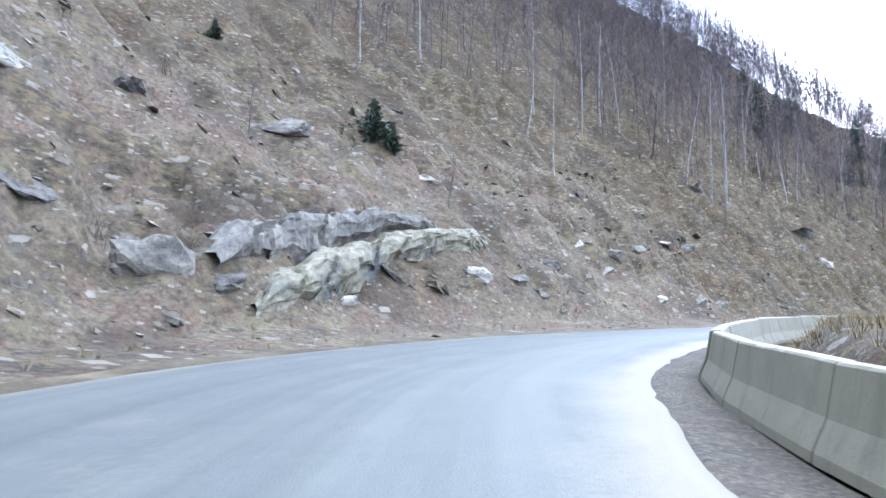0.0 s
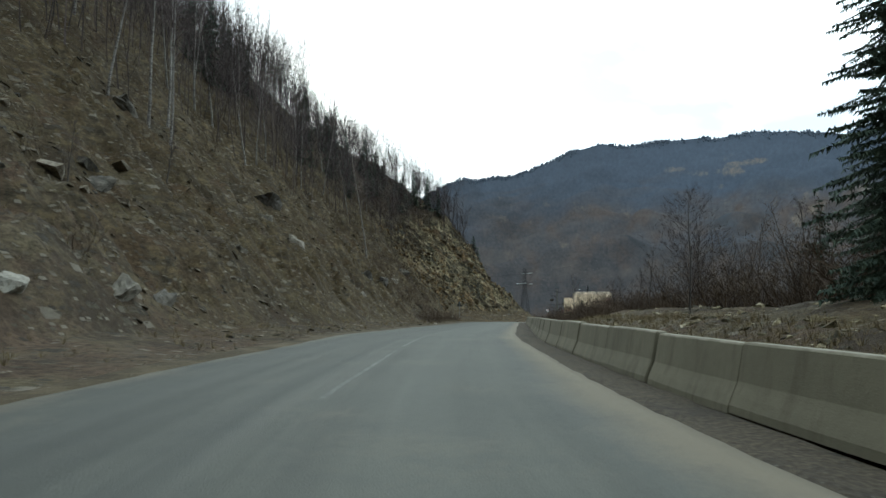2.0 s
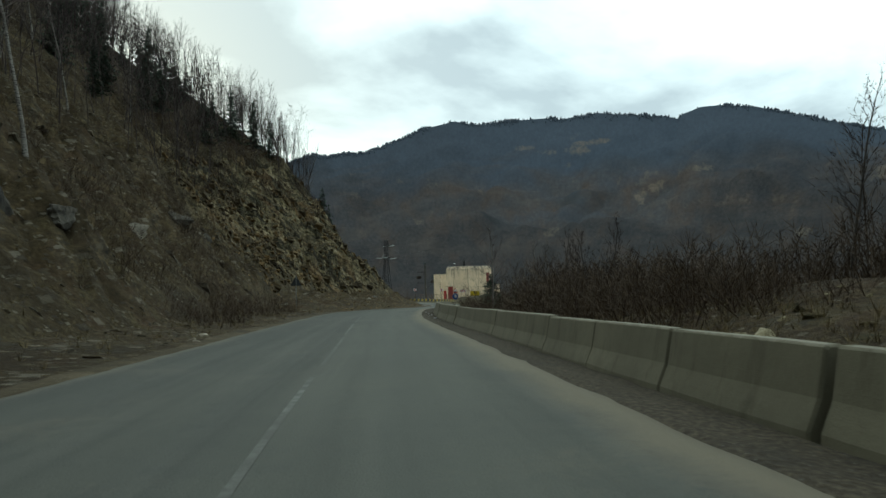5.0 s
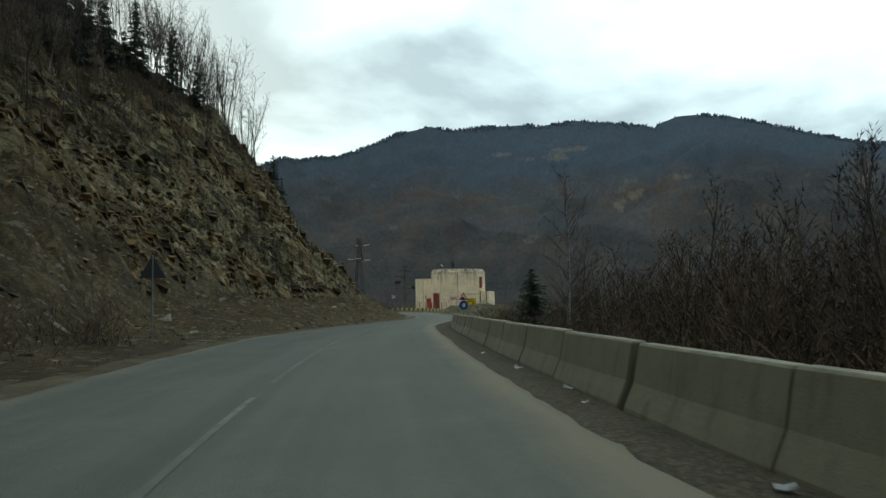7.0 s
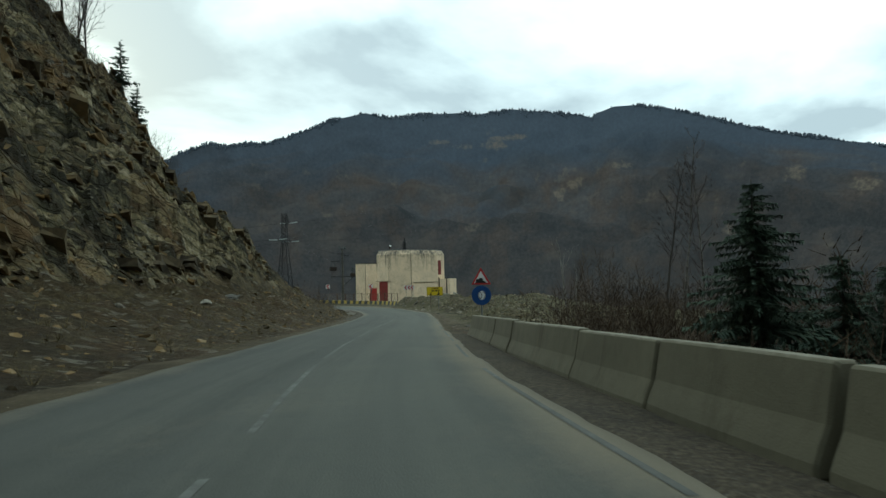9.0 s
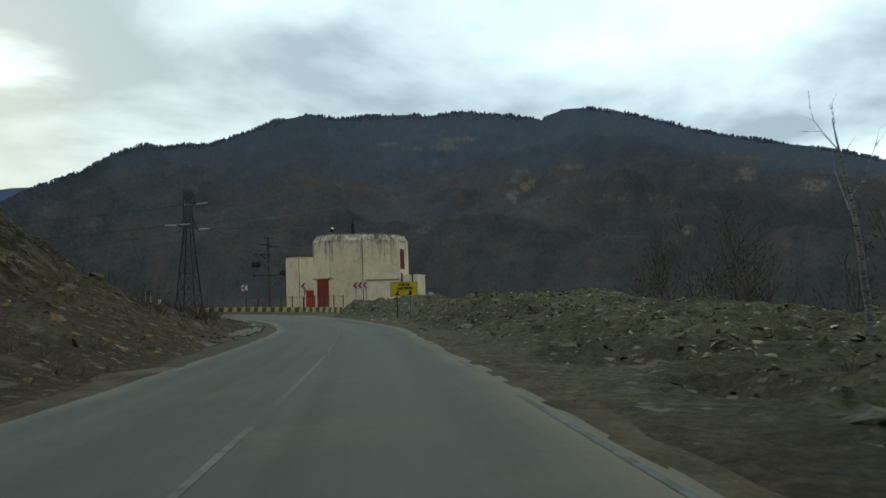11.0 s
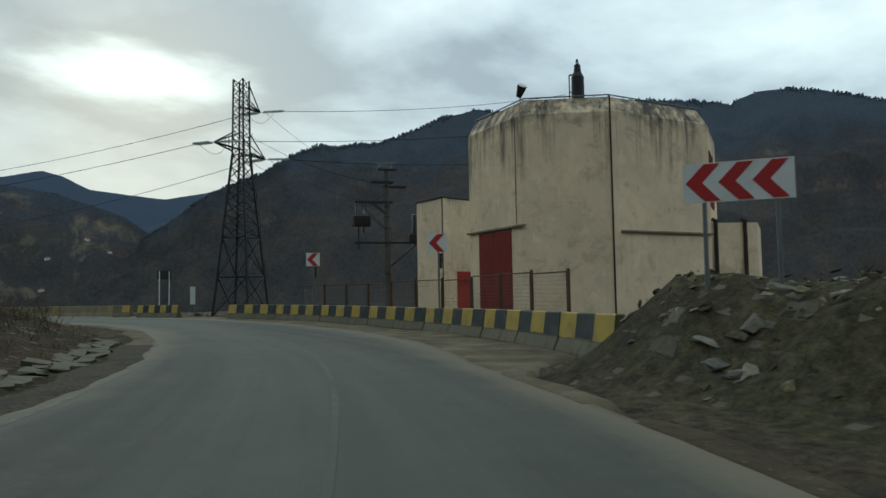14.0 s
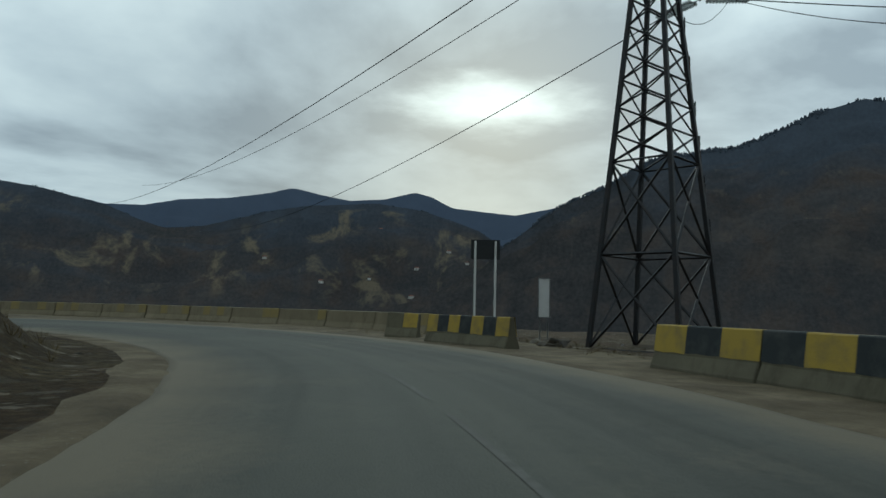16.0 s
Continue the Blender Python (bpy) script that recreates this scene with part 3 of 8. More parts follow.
def vnoise(x, y, seed=0):
    ix, iy = np.floor(x), np.floor(y)
    fx, fy = x - ix, y - iy
    fx, fy = fx * fx * (3 - 2 * fx), fy * fy * (3 - 2 * fy)
    a, b = hashed(ix, iy, seed), hashed(ix + 1, iy, seed)
    c, d = hashed(ix, iy + 1, seed), hashed(ix + 1, iy + 1, seed)
    return (a + (b - a) * fx) * (1 - fy) + (c + (d - c) * fx) * fy


def fbm(x, y, seed=0, octaves=4, gain=0.5):
    """Layered noise about 0, within about -1 to 1."""
    t, amp, tot = 0.0, 1.0, 0.0
    for k in range(octaves):
        t = t + amp * (vnoise(x * 2 ** k, y * 2 ** k, seed + 17 * k) * 2 - 1)
        tot += amp
        amp *= gain
    return t / tot


def smooth(a, b, x):
    t = np.clip((x - a) / (b - a), 0, 1)
    return t * t * (3 - 2 * t)


# ---- the road's line: x, y and the road's height every 12 m ----
LINE = [(0.0, 0.0, 0.00), (1.2, 11.9, 0.16), (6.2, 22.8, 0.30), (13.7, 32.1, 0.35), (22.3, 40.4, 0.36), (31.3, 48.3, 0.27), (40.8, 55.7, 0.04), (50.3, 63.1, -0.18),
        (59.8, 70.3, -0.40), (69.4, 77.6, -0.61), (79.1, 84.7, -0.79), (89.0, 91.4, -1.05), (99.2, 97.8, -1.36), (109.6, 103.7, -1.70), (120.3, 109.1, -2.09), (131.0, 114.5, -2.47),
        (141.8, 119.8, -2.86), (152.5, 125.3, -3.19), (162.9, 131.2, -3.48), (173.0, 137.7, -3.82), (182.3, 145.2, -3.91), (190.6, 153.9, -4.06), (197.2, 163.9, -4.20), (200.6, 171.4, -4.28)]


def road_line():
    pts = [np.array(p) for p in LINE]
    pts = [2 * pts[0] - pts[1] + np.array([0.35, 0, 0])] + pts
    fine = []
    for k in range(1, len(pts) - 2):
        a, b, c, d = pts[k - 1:k + 3]
        for u in np.linspace(0, 1, 24, endpoint=False):
            fine.append(0.5 * (2 * b + (c - a) * u + (2 * a - 5 * b + 4 * c - d) * u * u + (3 * b - a - 3 * c + d) * u ** 3))
    # before: straight back; after: a bend to the left
    a = math.atan2(fine[1][1] - fine[0][1], fine[1][0] - fine[0][0])
    back = [fine[0] - np.array([math.cos(a + 0.012 * k) * 0.5 * k, math.sin(a + 0.012 * k) * 0.5 * k, 0.006 * k]) for k in range(80, 0, -1)]
    a = math.atan2(fine[-1][1] - fine[-3][1], fine[-1][0] - fine[-3][0])
    p, on = fine[-1], []
    for k in range(260):
        dist = 0.5 * k
        a += 0.5 * (0.012 if dist < 18 else 0.034)
        p = p + np.array([math.cos(a) * 0.5, math.sin(a) * 0.5, -0.001])
        on.append(p)
    P = np.array(back + fine + on)
    s = np.r_[0, np.cumsum(np.hypot(*np.diff(P[:, :2], axis=0).T))]
    s -= s[80]
    S = np.arange(-38, s[-1] - 1, 0.5)
    P = np.stack([np.interp(S, s, P[:, k]) for k in range(3)], -1)
    g = np.gradient(P[:, :2], axis=0)
    ker = np.ones(9) / 9
    g = np.stack([np.convolve(np.pad(g[:, k], 4, "edge"), ker, "valid") for k in range(2)], -1)
    g /= np.hypot(g[:, 0], g[:, 1])[:, None]
    return S, P, g


RS, RP, RG = road_line()
S_END = float(RS[-1])


def at(s, lat, up=0.0):
    """Places beside the road: s metres along it, lat metres to its left, up metres above it."""
    s = np.asarray(s, float)
    p = np.stack([np.interp(s, RS, RP[:, k]) for k in range(3)], -1)
    gx, gy = np.interp(s, RS, RG[:, 0]), np.interp(s, RS, RG[:, 1])
    return np.stack([p[..., 0] - gy * lat, p[..., 1] + gx * lat, p[..., 2] + up + 0.0 * lat], -1)


def heading(s):
    return math.degrees(math.atan2(np.interp(s, RS, RG[:, 1]), np.interp(s, RS, RG[:, 0])))


def beside(s, lat, up=0.0, turn=0.0):
    """A pose beside the road, its x axis along the road."""
    x, y, z = at(s, lat, up)
    return pose(x, y, z, 0, 0, heading(s) + turn)


def table(s, rows):
    return np.interp(s, [r[0] for r in rows], [r[1] for r in rows])


def left_edge(s):
    return table(s, [(-30, 6.7), (0, 6.85), (12, 6.65), (25, 5.9), (34, 5.3), (52, 4.6), (62, 5.0), (80, 5.4), (108, 5.1), (120, 4.9), (138, 5.5), (152, 4.6), (162, 4.5), (200, 4.7), (222, 4.3), (240, 3.9), (256, 3.2), (272, 2.4), (285, 3.0), (300, 4.0), (330, 4.0)])


def right_edge(s):
    return table(s, [(-30, -1.5), (0, -1.55), (5, -1.65), (8, -2.1), (13, -2.35), (18, -2.65), (24, -2.9), (30, -2.9), (40, -2.8), (48, -2.75), (60, -2.65), (100, -2.4), (115, -2.1), (135, -2.35), (160, -1.9), (205, -2.0), (220, -2.7), (240, -2.9), (250, -3.05), (257, -4.1), (263, -4.7), (272, -4.75), (284, -4.5), (300, -5.0), (330, -5.5)])


def hill_foot(s):
    return table(s, [(-30, 10), (0, 10), (40, 8.6), (70, 8.8), (105, 8.6), (130, 9.5), (150, 13), (170, 14.2), (180, 12.2), (190, 10.8), (200, 10.5), (212, 11), (230, 13), (330, 14)])


def height(s, lat, x, y):
    """The ground's height above the road."""
    L, R = left_edge(s), right_edge(s)
    big, mid, fine = fbm(x / 17, y / 17, 3, 3), fbm(x / 5.5, y / 5.5, 9, 3), fbm(x / 1.9, y / 1.9, 21, 3, 0.6)
    tiny = np.abs(fbm(x / 0.9, y / 0.9, 27, 2)) * 2 - 0.6
    # hill on the left
    foot = hill_foot(s) + 0.9 * big
    k = table(s, [(-30, 0.95), (60, 1.0), (130, 1.08), (150, 1.25), (168, 1.6), (200, 1.55), (214, 1.2)])
    hb = table(s, [(-30, 40), (100, 42), (140, 36), (160, 24), (165, 22), (185, 22), (200, 22), (212, 20)])
    u = np.maximum(lat - foot, 0)
    lower = np.minimum(u * k, hb)
    upper = np.maximum(u - hb / k, 0) * table(s, [(40, 1.15), (140, 1.15), (170, 0.9)])
    cap = table(s, [(40, 110), (135, 110), (170, 62)])
    upper = cap * (1 - np.exp(-upper / cap))
    nose = 1 - smooth(193, 217 + 0.2 * u, s)
    hill = (lower + upper) * nose
    rough = smooth(0, 3, u) * nose
    cliff = smooth(150, 165, s) * nose * (1 - 0.6 * smooth(190, 200, s)) * smooth(0, 2, u) * (1 - smooth(hb, hb + 6, hill))
    # beds of rock dipping along the road, broken into blocks
    bed, along = hill + 0.68 * s, s - 0.5 * hill
    warp = 0.5 * fbm(s / 6, hill / 6, 37, 2)

    def blocks(thick, long, seed):
        q = bed / thick + warp
        row = np.floor(q)
        cell = np.floor(along / long + 7.0 * hashed(row, row * 0, seed))
        return hashed(row, cell, seed + 1) - 0.5 + 0.30 * (q - row - 0.5)
    block = 1.7 * blocks(1.7, 3.2, 31) + 0.9 * blocks(0.62, 1.2, 35)
    block = block - 1.0 * smooth(0.05, 0.0, np.abs(fbm(along / 4.0 + 0.2 * bed, bed / 9.0, 47, 2)))
    ledge = np.abs(fbm(bed / 3.2, along / 9.0, 31, 3, 0.6)) * 2.2 - 0.6 + block
    crop = np.abs(fbm(bed / 2.2, along / 6.0, 33, 2)) * 1.2 - 0.35 + 0.8 * block * smooth(0.05, 0.22, fbm(s / 10, hill / 5, 39, 3))
    hill = hill + rough * (1.25 * mid + 0.55 * fine * (1 - 0.6 * cliff) + 0.25 * tiny * (1 - 0.6 * cliff) + 0.9 * crop * (1 - cliff)) + cliff * ledge
    talus = smooth(140, 158, s) * (1 - smooth(210, 222, s)) * (2.3 + 0.9 * mid + 0.45 * fine + 0.25 * tiny) * smooth(0.0, 1.0, (lat - L - 0.5) / np.maximum(foot + 2.0 - L, 1.0)) ** 0.8 * (1 - smooth(foot + 2.5, foot + 6.5, lat))
    verge = np.clip((lat - L) / np.maximum(foot - L, 0.5), 0, 1)
    left = 0.02 + 0.42 * verge ** 1.3 + smooth(0.1, 0.8, verge) * (0.16 * mid + 0.10 * fine)
    # inner bank of the last bend, and the rubble at the nose's foot
    bank = smooth(204, 226, s) * smooth(L + 1.6, L + 4.2, lat)
    bh = table(s, [(200, 0.9), (225, 0.95), (250, 0.8), (264, 0.8), (272, 0.9), (278, 0.95), (284, 1.5), (292, 2.5), (340, 2.8)])
    left = left + hill + talus + bank * (bh + 0.5 * mid + 0.2 * fine) * (0.65 + 0.35 * smooth(L + 4, L + 10, lat))
    # right: verge and bank, falling to the valley
    d = np.maximum(R - lat, 0)
    a = 1 - smooth(96, 112, s)
    near = 1 - smooth(24, 44, s)
    mound = a * ((1 - near) * smooth(3.0, 6.5, d) * 0.75 + near * smooth(1.9, 3.1, d) * 0.85 + smooth(6, 10, d) * (0.35 + 0.75 * np.maximum(mid, -0.2)))
    drop_at = table(s, [(-30, 16), (95, 16), (112, 1.7), (165, 1.7), (182, 15), (226, 16), (233, 10.5), (249, 10.5), (254, 26), (330, 9)])
    fall = np.maximum(d - drop_at, 0)
    fall = -0.75 * fall * smooth(0, 4, fall)
    edge = 248.0 + 2.4 * smooth(3.2, 4.6, d)
    p = smooth(176, 184, s) * (1 - smooth(edge, edge + 1.6, s))
    crest = table(s, [(176, 0.3), (186, 0.4), (200, 0.5), (210, 0.75), (218, 1.3), (223, 1.7), (228.5, 1.6), (232.5, 0.7), (236, 0.95), (239, 1.4), (243, 1.5), (245.5, 1.4), (249, 1.35), (252, 1.2)])
    pile = p * crest * smooth(table(s, [(180, 2.0), (243, 2.0), (246.5, 0.7)]), table(s, [(180, 6.5), (236, 6.5), (243, 4.6), (246.5, 2.8)]), d) * (1 - (0.75 + 0.25 * smooth(226, 232, s)) * smooth(13 - 4.5 * smooth(226, 232, s), 19 - 6 * smooth(226, 232, s), d)) * (1 + 0.38 * mid) + p * smooth(1.2, 3, d) * (0.34 * fine + 0.26 * tiny)
    right = -0.03 - 0.05 * smooth(0, 1, d) + mound + fall + pile + smooth(0.8, 2.5, d) * (0.05 * fine) + smooth(3, 6, d) * 0.12 * mid * (1 - p)
    h = np.where(lat > L, left, np.where(lat < R, right, -0.18))
    return h


def make_ground():
    s = np.r_[np.arange(-36, 4, 0.5), np.arange(4, 214, 0.32), np.arange(214, S_END - 2, 0.5)]
    cols = np.r_[np.linspace(-1, -0.45, 12, endpoint=False), np.linspace(-0.45, -0.12, 28, endpoint=False), np.linspace(-0.12, 0, 14)]
    lc = np.r_[np.linspace(0, 0.27, 92, endpoint=False), np.linspace(0.27, 1, 36)]
    L, R = left_edge(s)[:, None], right_edge(s)[:, None]
    wide_l = table(s, [(-30, 95), (195, 95), (240, 26), (285, 19), (330, 17)])[:, None]
    wide_r = table(s, [(-30, 34), (50, 40), (80, 80), (400, 80)])[:, None]
    lat = np.concatenate([R + cols * wide_r, np.linspace(0.15, 0.85, 3)[None, :] * (L - R) + R, L + lc * wide_l], axis=1)
    S = np.repeat(s[:, None], lat.shape[1], 1)
    P = at(S, lat)
    P[..., 2] += height(S, lat, P[..., 0], P[..., 1])
    d = R - lat
    spoil = smooth(174, 184, S) * (1 - smooth(249, 253, S)) * smooth(0.4, 1.6, d) * (1 - smooth(20, 26, d))
    up = lat - hill_foot(S)
    face = smooth(138, 160, S + 4 * fbm(P[..., 0] / 7, P[..., 1] / 7, 44, 2)) * (1 - smooth(206, 216, S)) * smooth(-0.5, 1.5, up) * (1 - smooth(12.5, 16, up + 3 * fbm(P[..., 0] / 5, P[..., 1] / 5, 45, 3)))
    dark_ground = smooth(44, 66, S) * (1 - 0.5 * smooth(150, 170, S)) * (lat > L) + 0.8 * smooth(10, 16, up) + 0.75 * smooth(142, 156, S) * (lat > L + 0.6) * (1 - smooth(1.0, 4.0, up)) + 0.9 * smooth(200, 212, S) * (lat > L + 1.2) + 0.75 * smooth(0.8, 1.6, d) * (1 - smooth(168, 176, S))
    me = grid_mesh("ground", P, {"spoil": spoil, "rock": face, "cover": np.clip(dark_ground, 0, 1)})
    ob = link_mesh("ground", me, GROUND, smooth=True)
    rocky = (face[:-1, :-1] > 0.3).reshape(-1)
    me.polygons.foreach_set("use_smooth", ~rocky)
    tagged(ob, "brown winter hillside of soil, dry grass and broken rock", "ground", kind="structure")


def ribbon(name, s, lats, ups, material, label, category, kind="structure", attrs=None):
    S = np.repeat(s[:, None], len(lats), 1)
    A = np.stack([np.broadcast_to(v, s.shape) for v in lats], 1)
    U = np.stack([np.broadcast_to(v, s.shape) for v in ups], 1)
    me = grid_mesh(name, at(S, A, U), {"lat": A, **(attrs or {})})
    return tagged(link_mesh(name, me, material, smooth=True), label, category, kind=kind)


def make_road():
    s = np.arange(-36, S_END - 3, 0.6)
    L, R = left_edge(s), right_edge(s)
    u = np.linspace(0, 1, 41)
    wob_l, wob_r = 0.16 * fbm(s / 1.7, s * 0, 5, 3), 0.10 * fbm(s / 1.7, s * 0 + 9, 6, 3)
    lats = [R + wob_r + (L + wob_l - R - wob_r) * k for k in u]
    ups = [0.02 + 0.03 * (1 - (2 * k - 1) ** 2) for k in u]
    lats = [lats[0] - 0.02] + lats + [lats[-1] + 0.03]
    ups = [-0.2] + ups + [-0.2]
    wr = table(s, [(-30, 1.3), (30, 1.2), (48, 0.9), (180, 0.85), (205, 0.65), (240, 0.7), (256, 1.2), (300, 1.4)])
    wl = table(s, [(-30, 0.6), (200, 0.7), (255, 0.8), (270, 1.7), (300, 1.9)])
    E = np.stack([np.clip(np.maximum(1 - (a - R) / wr, table(s, [(200, 0.45), (225, 0.8)]) * (1 - (L - a) / wl)), 0, 1) for a in lats], 1)
    ribbon("road", s, lats, ups, ASPHALT, "worn grey asphalt road with sandy edges", "road", attrs={"edge": E, "run": np.repeat(s[:, None], len(lats), 1)})


make_ground()
make_road()


# ---- mountains across the valley ----
RIDGES = {}


def make_mountains():
    mid = np.array([150.0, 120.0])
    az = np.r_[np.arange(-180, -30, 1.0), np.arange(-30, 105, 0.3), np.arange(105, 180.5, 1.0)]
    # bearing from the x axis and the skyline's elevation, in degrees
    main = [(-180, 16), (-90, 13), (-40, 8), (-13, 7.6), (-10.6, 8.5), (-8.3, 9.2), (-5, 10.0), (-2.2, 10.8), (0.5, 11.7), (3.2, 12.65), (5.9, 13.5), (8.0, 13.88), (9.9, 13.9), (11.2, 13.5), (11.75, 13.12), (12.5, 13.45), (15.3, 13.85), (18.5, 14.22), (21.3, 13.92),
            (23.5, 14.1), (26.5, 14.03), (29.2, 13.85), (31, 14.2), (34, 13.5), (36.3, 12.6), (38, 11.95), (39.3, 11.58), (41.2, 11.5), (42.2, 11.2), (43.7, 11.45), (45.4, 10.85), (46.5, 10.3), (48, 9.25), (49.3, 8.7), (52, 7.5), (55, 5.3), (58, 3.0), (61, 0.8), (64, -1), (75, -3), (100, -2), (115, 2), (130, 14), (160, 18), (180, 16)]
    far = [(-180, 4), (20, 5), (45, 8.4), (52, 7.9), (55.6, 7.2), (57.5, 7.4), (60.7, 7.75), (62.4, 8.6), (63.7, 8.92), (65, 8.6), (66.2, 8.3), (68.9, 8.1), (71.2, 8.45), (72.6, 8.75), (73.6, 8.9), (75, 8.5), (76.9, 8.1), (78.6, 7.8), (81.8, 7.5), (84.2, 6.9), (86.9, 6.75), (90, 7.3), (93.6, 7.6), (96, 8.0), (110, 9), (180, 4)]
    low = [(-180, -3), (40, -3), (52, 1.5), (56.3, 4.4), (58.1, 5.7), (60.3, 6.5), (63, 7.28), (66.2, 7.7), (69.1, 7.55), (71.2, 7.4), (74.9, 6.7), (79.3, 5.4), (82.1, 5.1), (84.1, 5.7), (86, 6.5), (88.4, 7.0), (90.6, 7.45), (92.6, 7.63), (96, 8.0), (110, 7), (180, -3)]
    for nm, rows, r0, r1, n, seed, lab in (("mountain_near", main, 230, 1450, 160, 3, "dark wooded mountainside of bare winter trees"), ("mountain_far", far, 1900, 3600, 40, 11, "distant blue-grey wooded mountain ridge"), ("mountain_middle", low, 900, 1700, 40, 23, "wooded hills with pale meadow patches")):
        u = np.linspace(0, 1.25, n)
        A, U = np.meshgrid(az, u, indexing="ij")
        D = r0 + (r1 - r0) * U
        x, y = mid[0] + D * np.cos(np.radians(A)), mid[1] + D * np.sin(np.radians(A))
        el = table(az, rows)[:, None]
        g = np.where(U < 1, -0.05 + 1.05 * np.clip(U, 0, 1) ** 0.8, 1 - 0.9 * (U - 1))
        spur = fbm(x / (r1 * 0.15), y / (r1 * 0.15), seed, 3)
        gully = np.abs(fbm(A / 7.0 + 3.2 * U, U * 1.1 - A / 30, seed + 2, 3, 0.55))
        g = g + (np.minimum(spur * 0.42, 0.25) * (1 - 0.55 * U) - 0.13 * np.clip(0.30 - gully, 0, 1) / 0.30 * (1 - 0.6 * U)) * np.sin(np.clip(U, 0, 1) * math.pi) ** 1.2
        g = np.where(U < 1, np.minimum(g, 0.55 + 0.45 * U), g)
        z = D * np.tan(np.radians(el * g)) - 38 * (1 - smooth(0.0, 0.5, U))
        # the woods' uneven canopy
        z += (fbm(x / 26, y / 26, seed + 5, 2) * 1.6 + np.abs(fbm(x / 11, y / 11, seed + 6, 2)) * 1.4) * smooth(0.03, 0.2, U)
        if nm != "mountain_near":
            z += fbm(x / 190, y / 190, seed + 8, 4) * 0.045 * r1 * 0.5 * np.sin(np.clip(U, 0, 1) * math.pi)
        dk = np.maximum(0.55 * smooth(20, 42, A + 3 * fbm(x / 120, y / 120, 91, 3)) * (1 - smooth(0.65, 1.05, U) * 0.5), 0.75 * (1 - smooth(0.25, 0.62, U + 0.12 * fbm(x / 150, y / 150, 92, 3)))) * (nm == "mountain_near") + 0.55 * (nm == "mountain_middle") + 0.35 * (nm == "mountain_far")
        if nm == "mountain_near":
            edge = 4 * fbm(x / 140, y / 140, 93, 3)
            dk = np.maximum(dk, np.maximum(0.95 * smooth(39, 49, A + edge), 0.80 * (1 - smooth(2, 16, A + edge)) * (1 - smooth(0.45, 0.9, U))))
        RIDGES[nm] = (az, u, np.stack([x, y, z], -1))
        op = smooth(0.15, 0.3, U) * (1 - smooth(0.75, 0.95, U)) * (0.9 if nm == "mountain_middle" else 0.0)
        clear = np.zeros_like(z)
        if nm == "mountain_near":
            seen = np.degrees(np.arctan2(z, D))
            for ca, ce, wa, we, full in ((24.7, 11.8, 1.2, 0.22, 0.6), (19.9, 11.4, 1.6, 0.35, 0.9), (18.7, 12.0, 1.7, 0.25, 1.0), (22.2, 11.4, 1.5, 0.25, 0.6), (14.4, 7.2, 0.6, 0.75, 1.0), (13.1, 8.1, 0.8, 0.45, 1.0), (0.2, 3.6, 0.8, 0.5, 0.9), (9.1, 9.3, 0.9, 0.3, 0.8), (-3.8, 7.6, 0.9, 0.7, 0.9), (22, 4.7, 1.1, 0.4, 0.5), (7, 6.2, 1.2, 0.25, 0.5), (-8.5, 6.5, 1.2, 0.6, 0.8)):
                off = ((A - ca) / wa) ** 2 + ((seen - ce) / we) ** 2 + 0.9 * fbm(A * 1.3, seen * 1.3, 55, 3)
                clear = np.maximum(clear, full * (1 - smooth(0.45, 1.25, off)))
        sc = smooth(0.3, 0.45, U) * (1 - smooth(0.75, 0.9, U)) * (1.0 if nm == "mountain_near" else 0.4)
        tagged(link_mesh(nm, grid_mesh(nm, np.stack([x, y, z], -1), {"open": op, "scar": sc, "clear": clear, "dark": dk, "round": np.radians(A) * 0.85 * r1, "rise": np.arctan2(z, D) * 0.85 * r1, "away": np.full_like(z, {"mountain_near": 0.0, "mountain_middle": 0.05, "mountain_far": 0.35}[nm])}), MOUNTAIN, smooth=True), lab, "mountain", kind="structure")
    u = np.linspace(0, 1, 12)
    A, U = np.meshgrid(az, u, indexing="ij")
    x, y = mid[0] + 4200 * U * np.cos(np.radians(A)), mid[1] + 4200 * U * np.sin(np.radians(A))
    tagged(link_mesh("valley_floor", grid_mesh("valley_floor", np.stack([x, y, np.full_like(x, -45.0)], -1), {"open": x * 0, "scar": x * 0, "clear": x * 0, "dark": x * 0, "round": x, "rise": y, "away": x * 0}), MOUNTAIN), "wooded valley floor below the road", "ground", kind="structure")


make_mountains()


# ---- more materials ----
def mat_island(name, stops, rough=0.9, grain=6.0, spec=0.2, rand=False, depth=0.02):
    """A material whose tone changes from piece to piece."""
    k = Nodes(name, rough, spec=spec)
    v = k.rand() if rand else k.island()
    fine, mid = k.noise(grain, detail=6, rough=0.65), k.noise(grain * 0.22, detail=4)
    t = k.math("ADD", k.math("MULTIPLY", v, 0.6), k.span(k.math("ADD", fine, mid), 0.7, 1.3, -0.1, 0.5))
    return k.done(k.ramp(t, stops), fine, depth)


def mat_birch():
    k = Nodes("birch_bark", 0.8)
    band = k.noise(5, k.place(scale=(1, 1, 4)), detail=6, rough=0.7)
    low = k.noise(1.3, detail=4)
    c = k.ramp(band, [(0.42, (0.03, 0.027, 0.024)), (0.50, (0.19, 0.175, 0.155)), (0.8, (0.30, 0.28, 0.25))])
    return k.done(k.mix(k.span(low, 0.5, 0.7, 0, 0.7), c, (0.06, 0.05, 0.042)), band, 0.01)


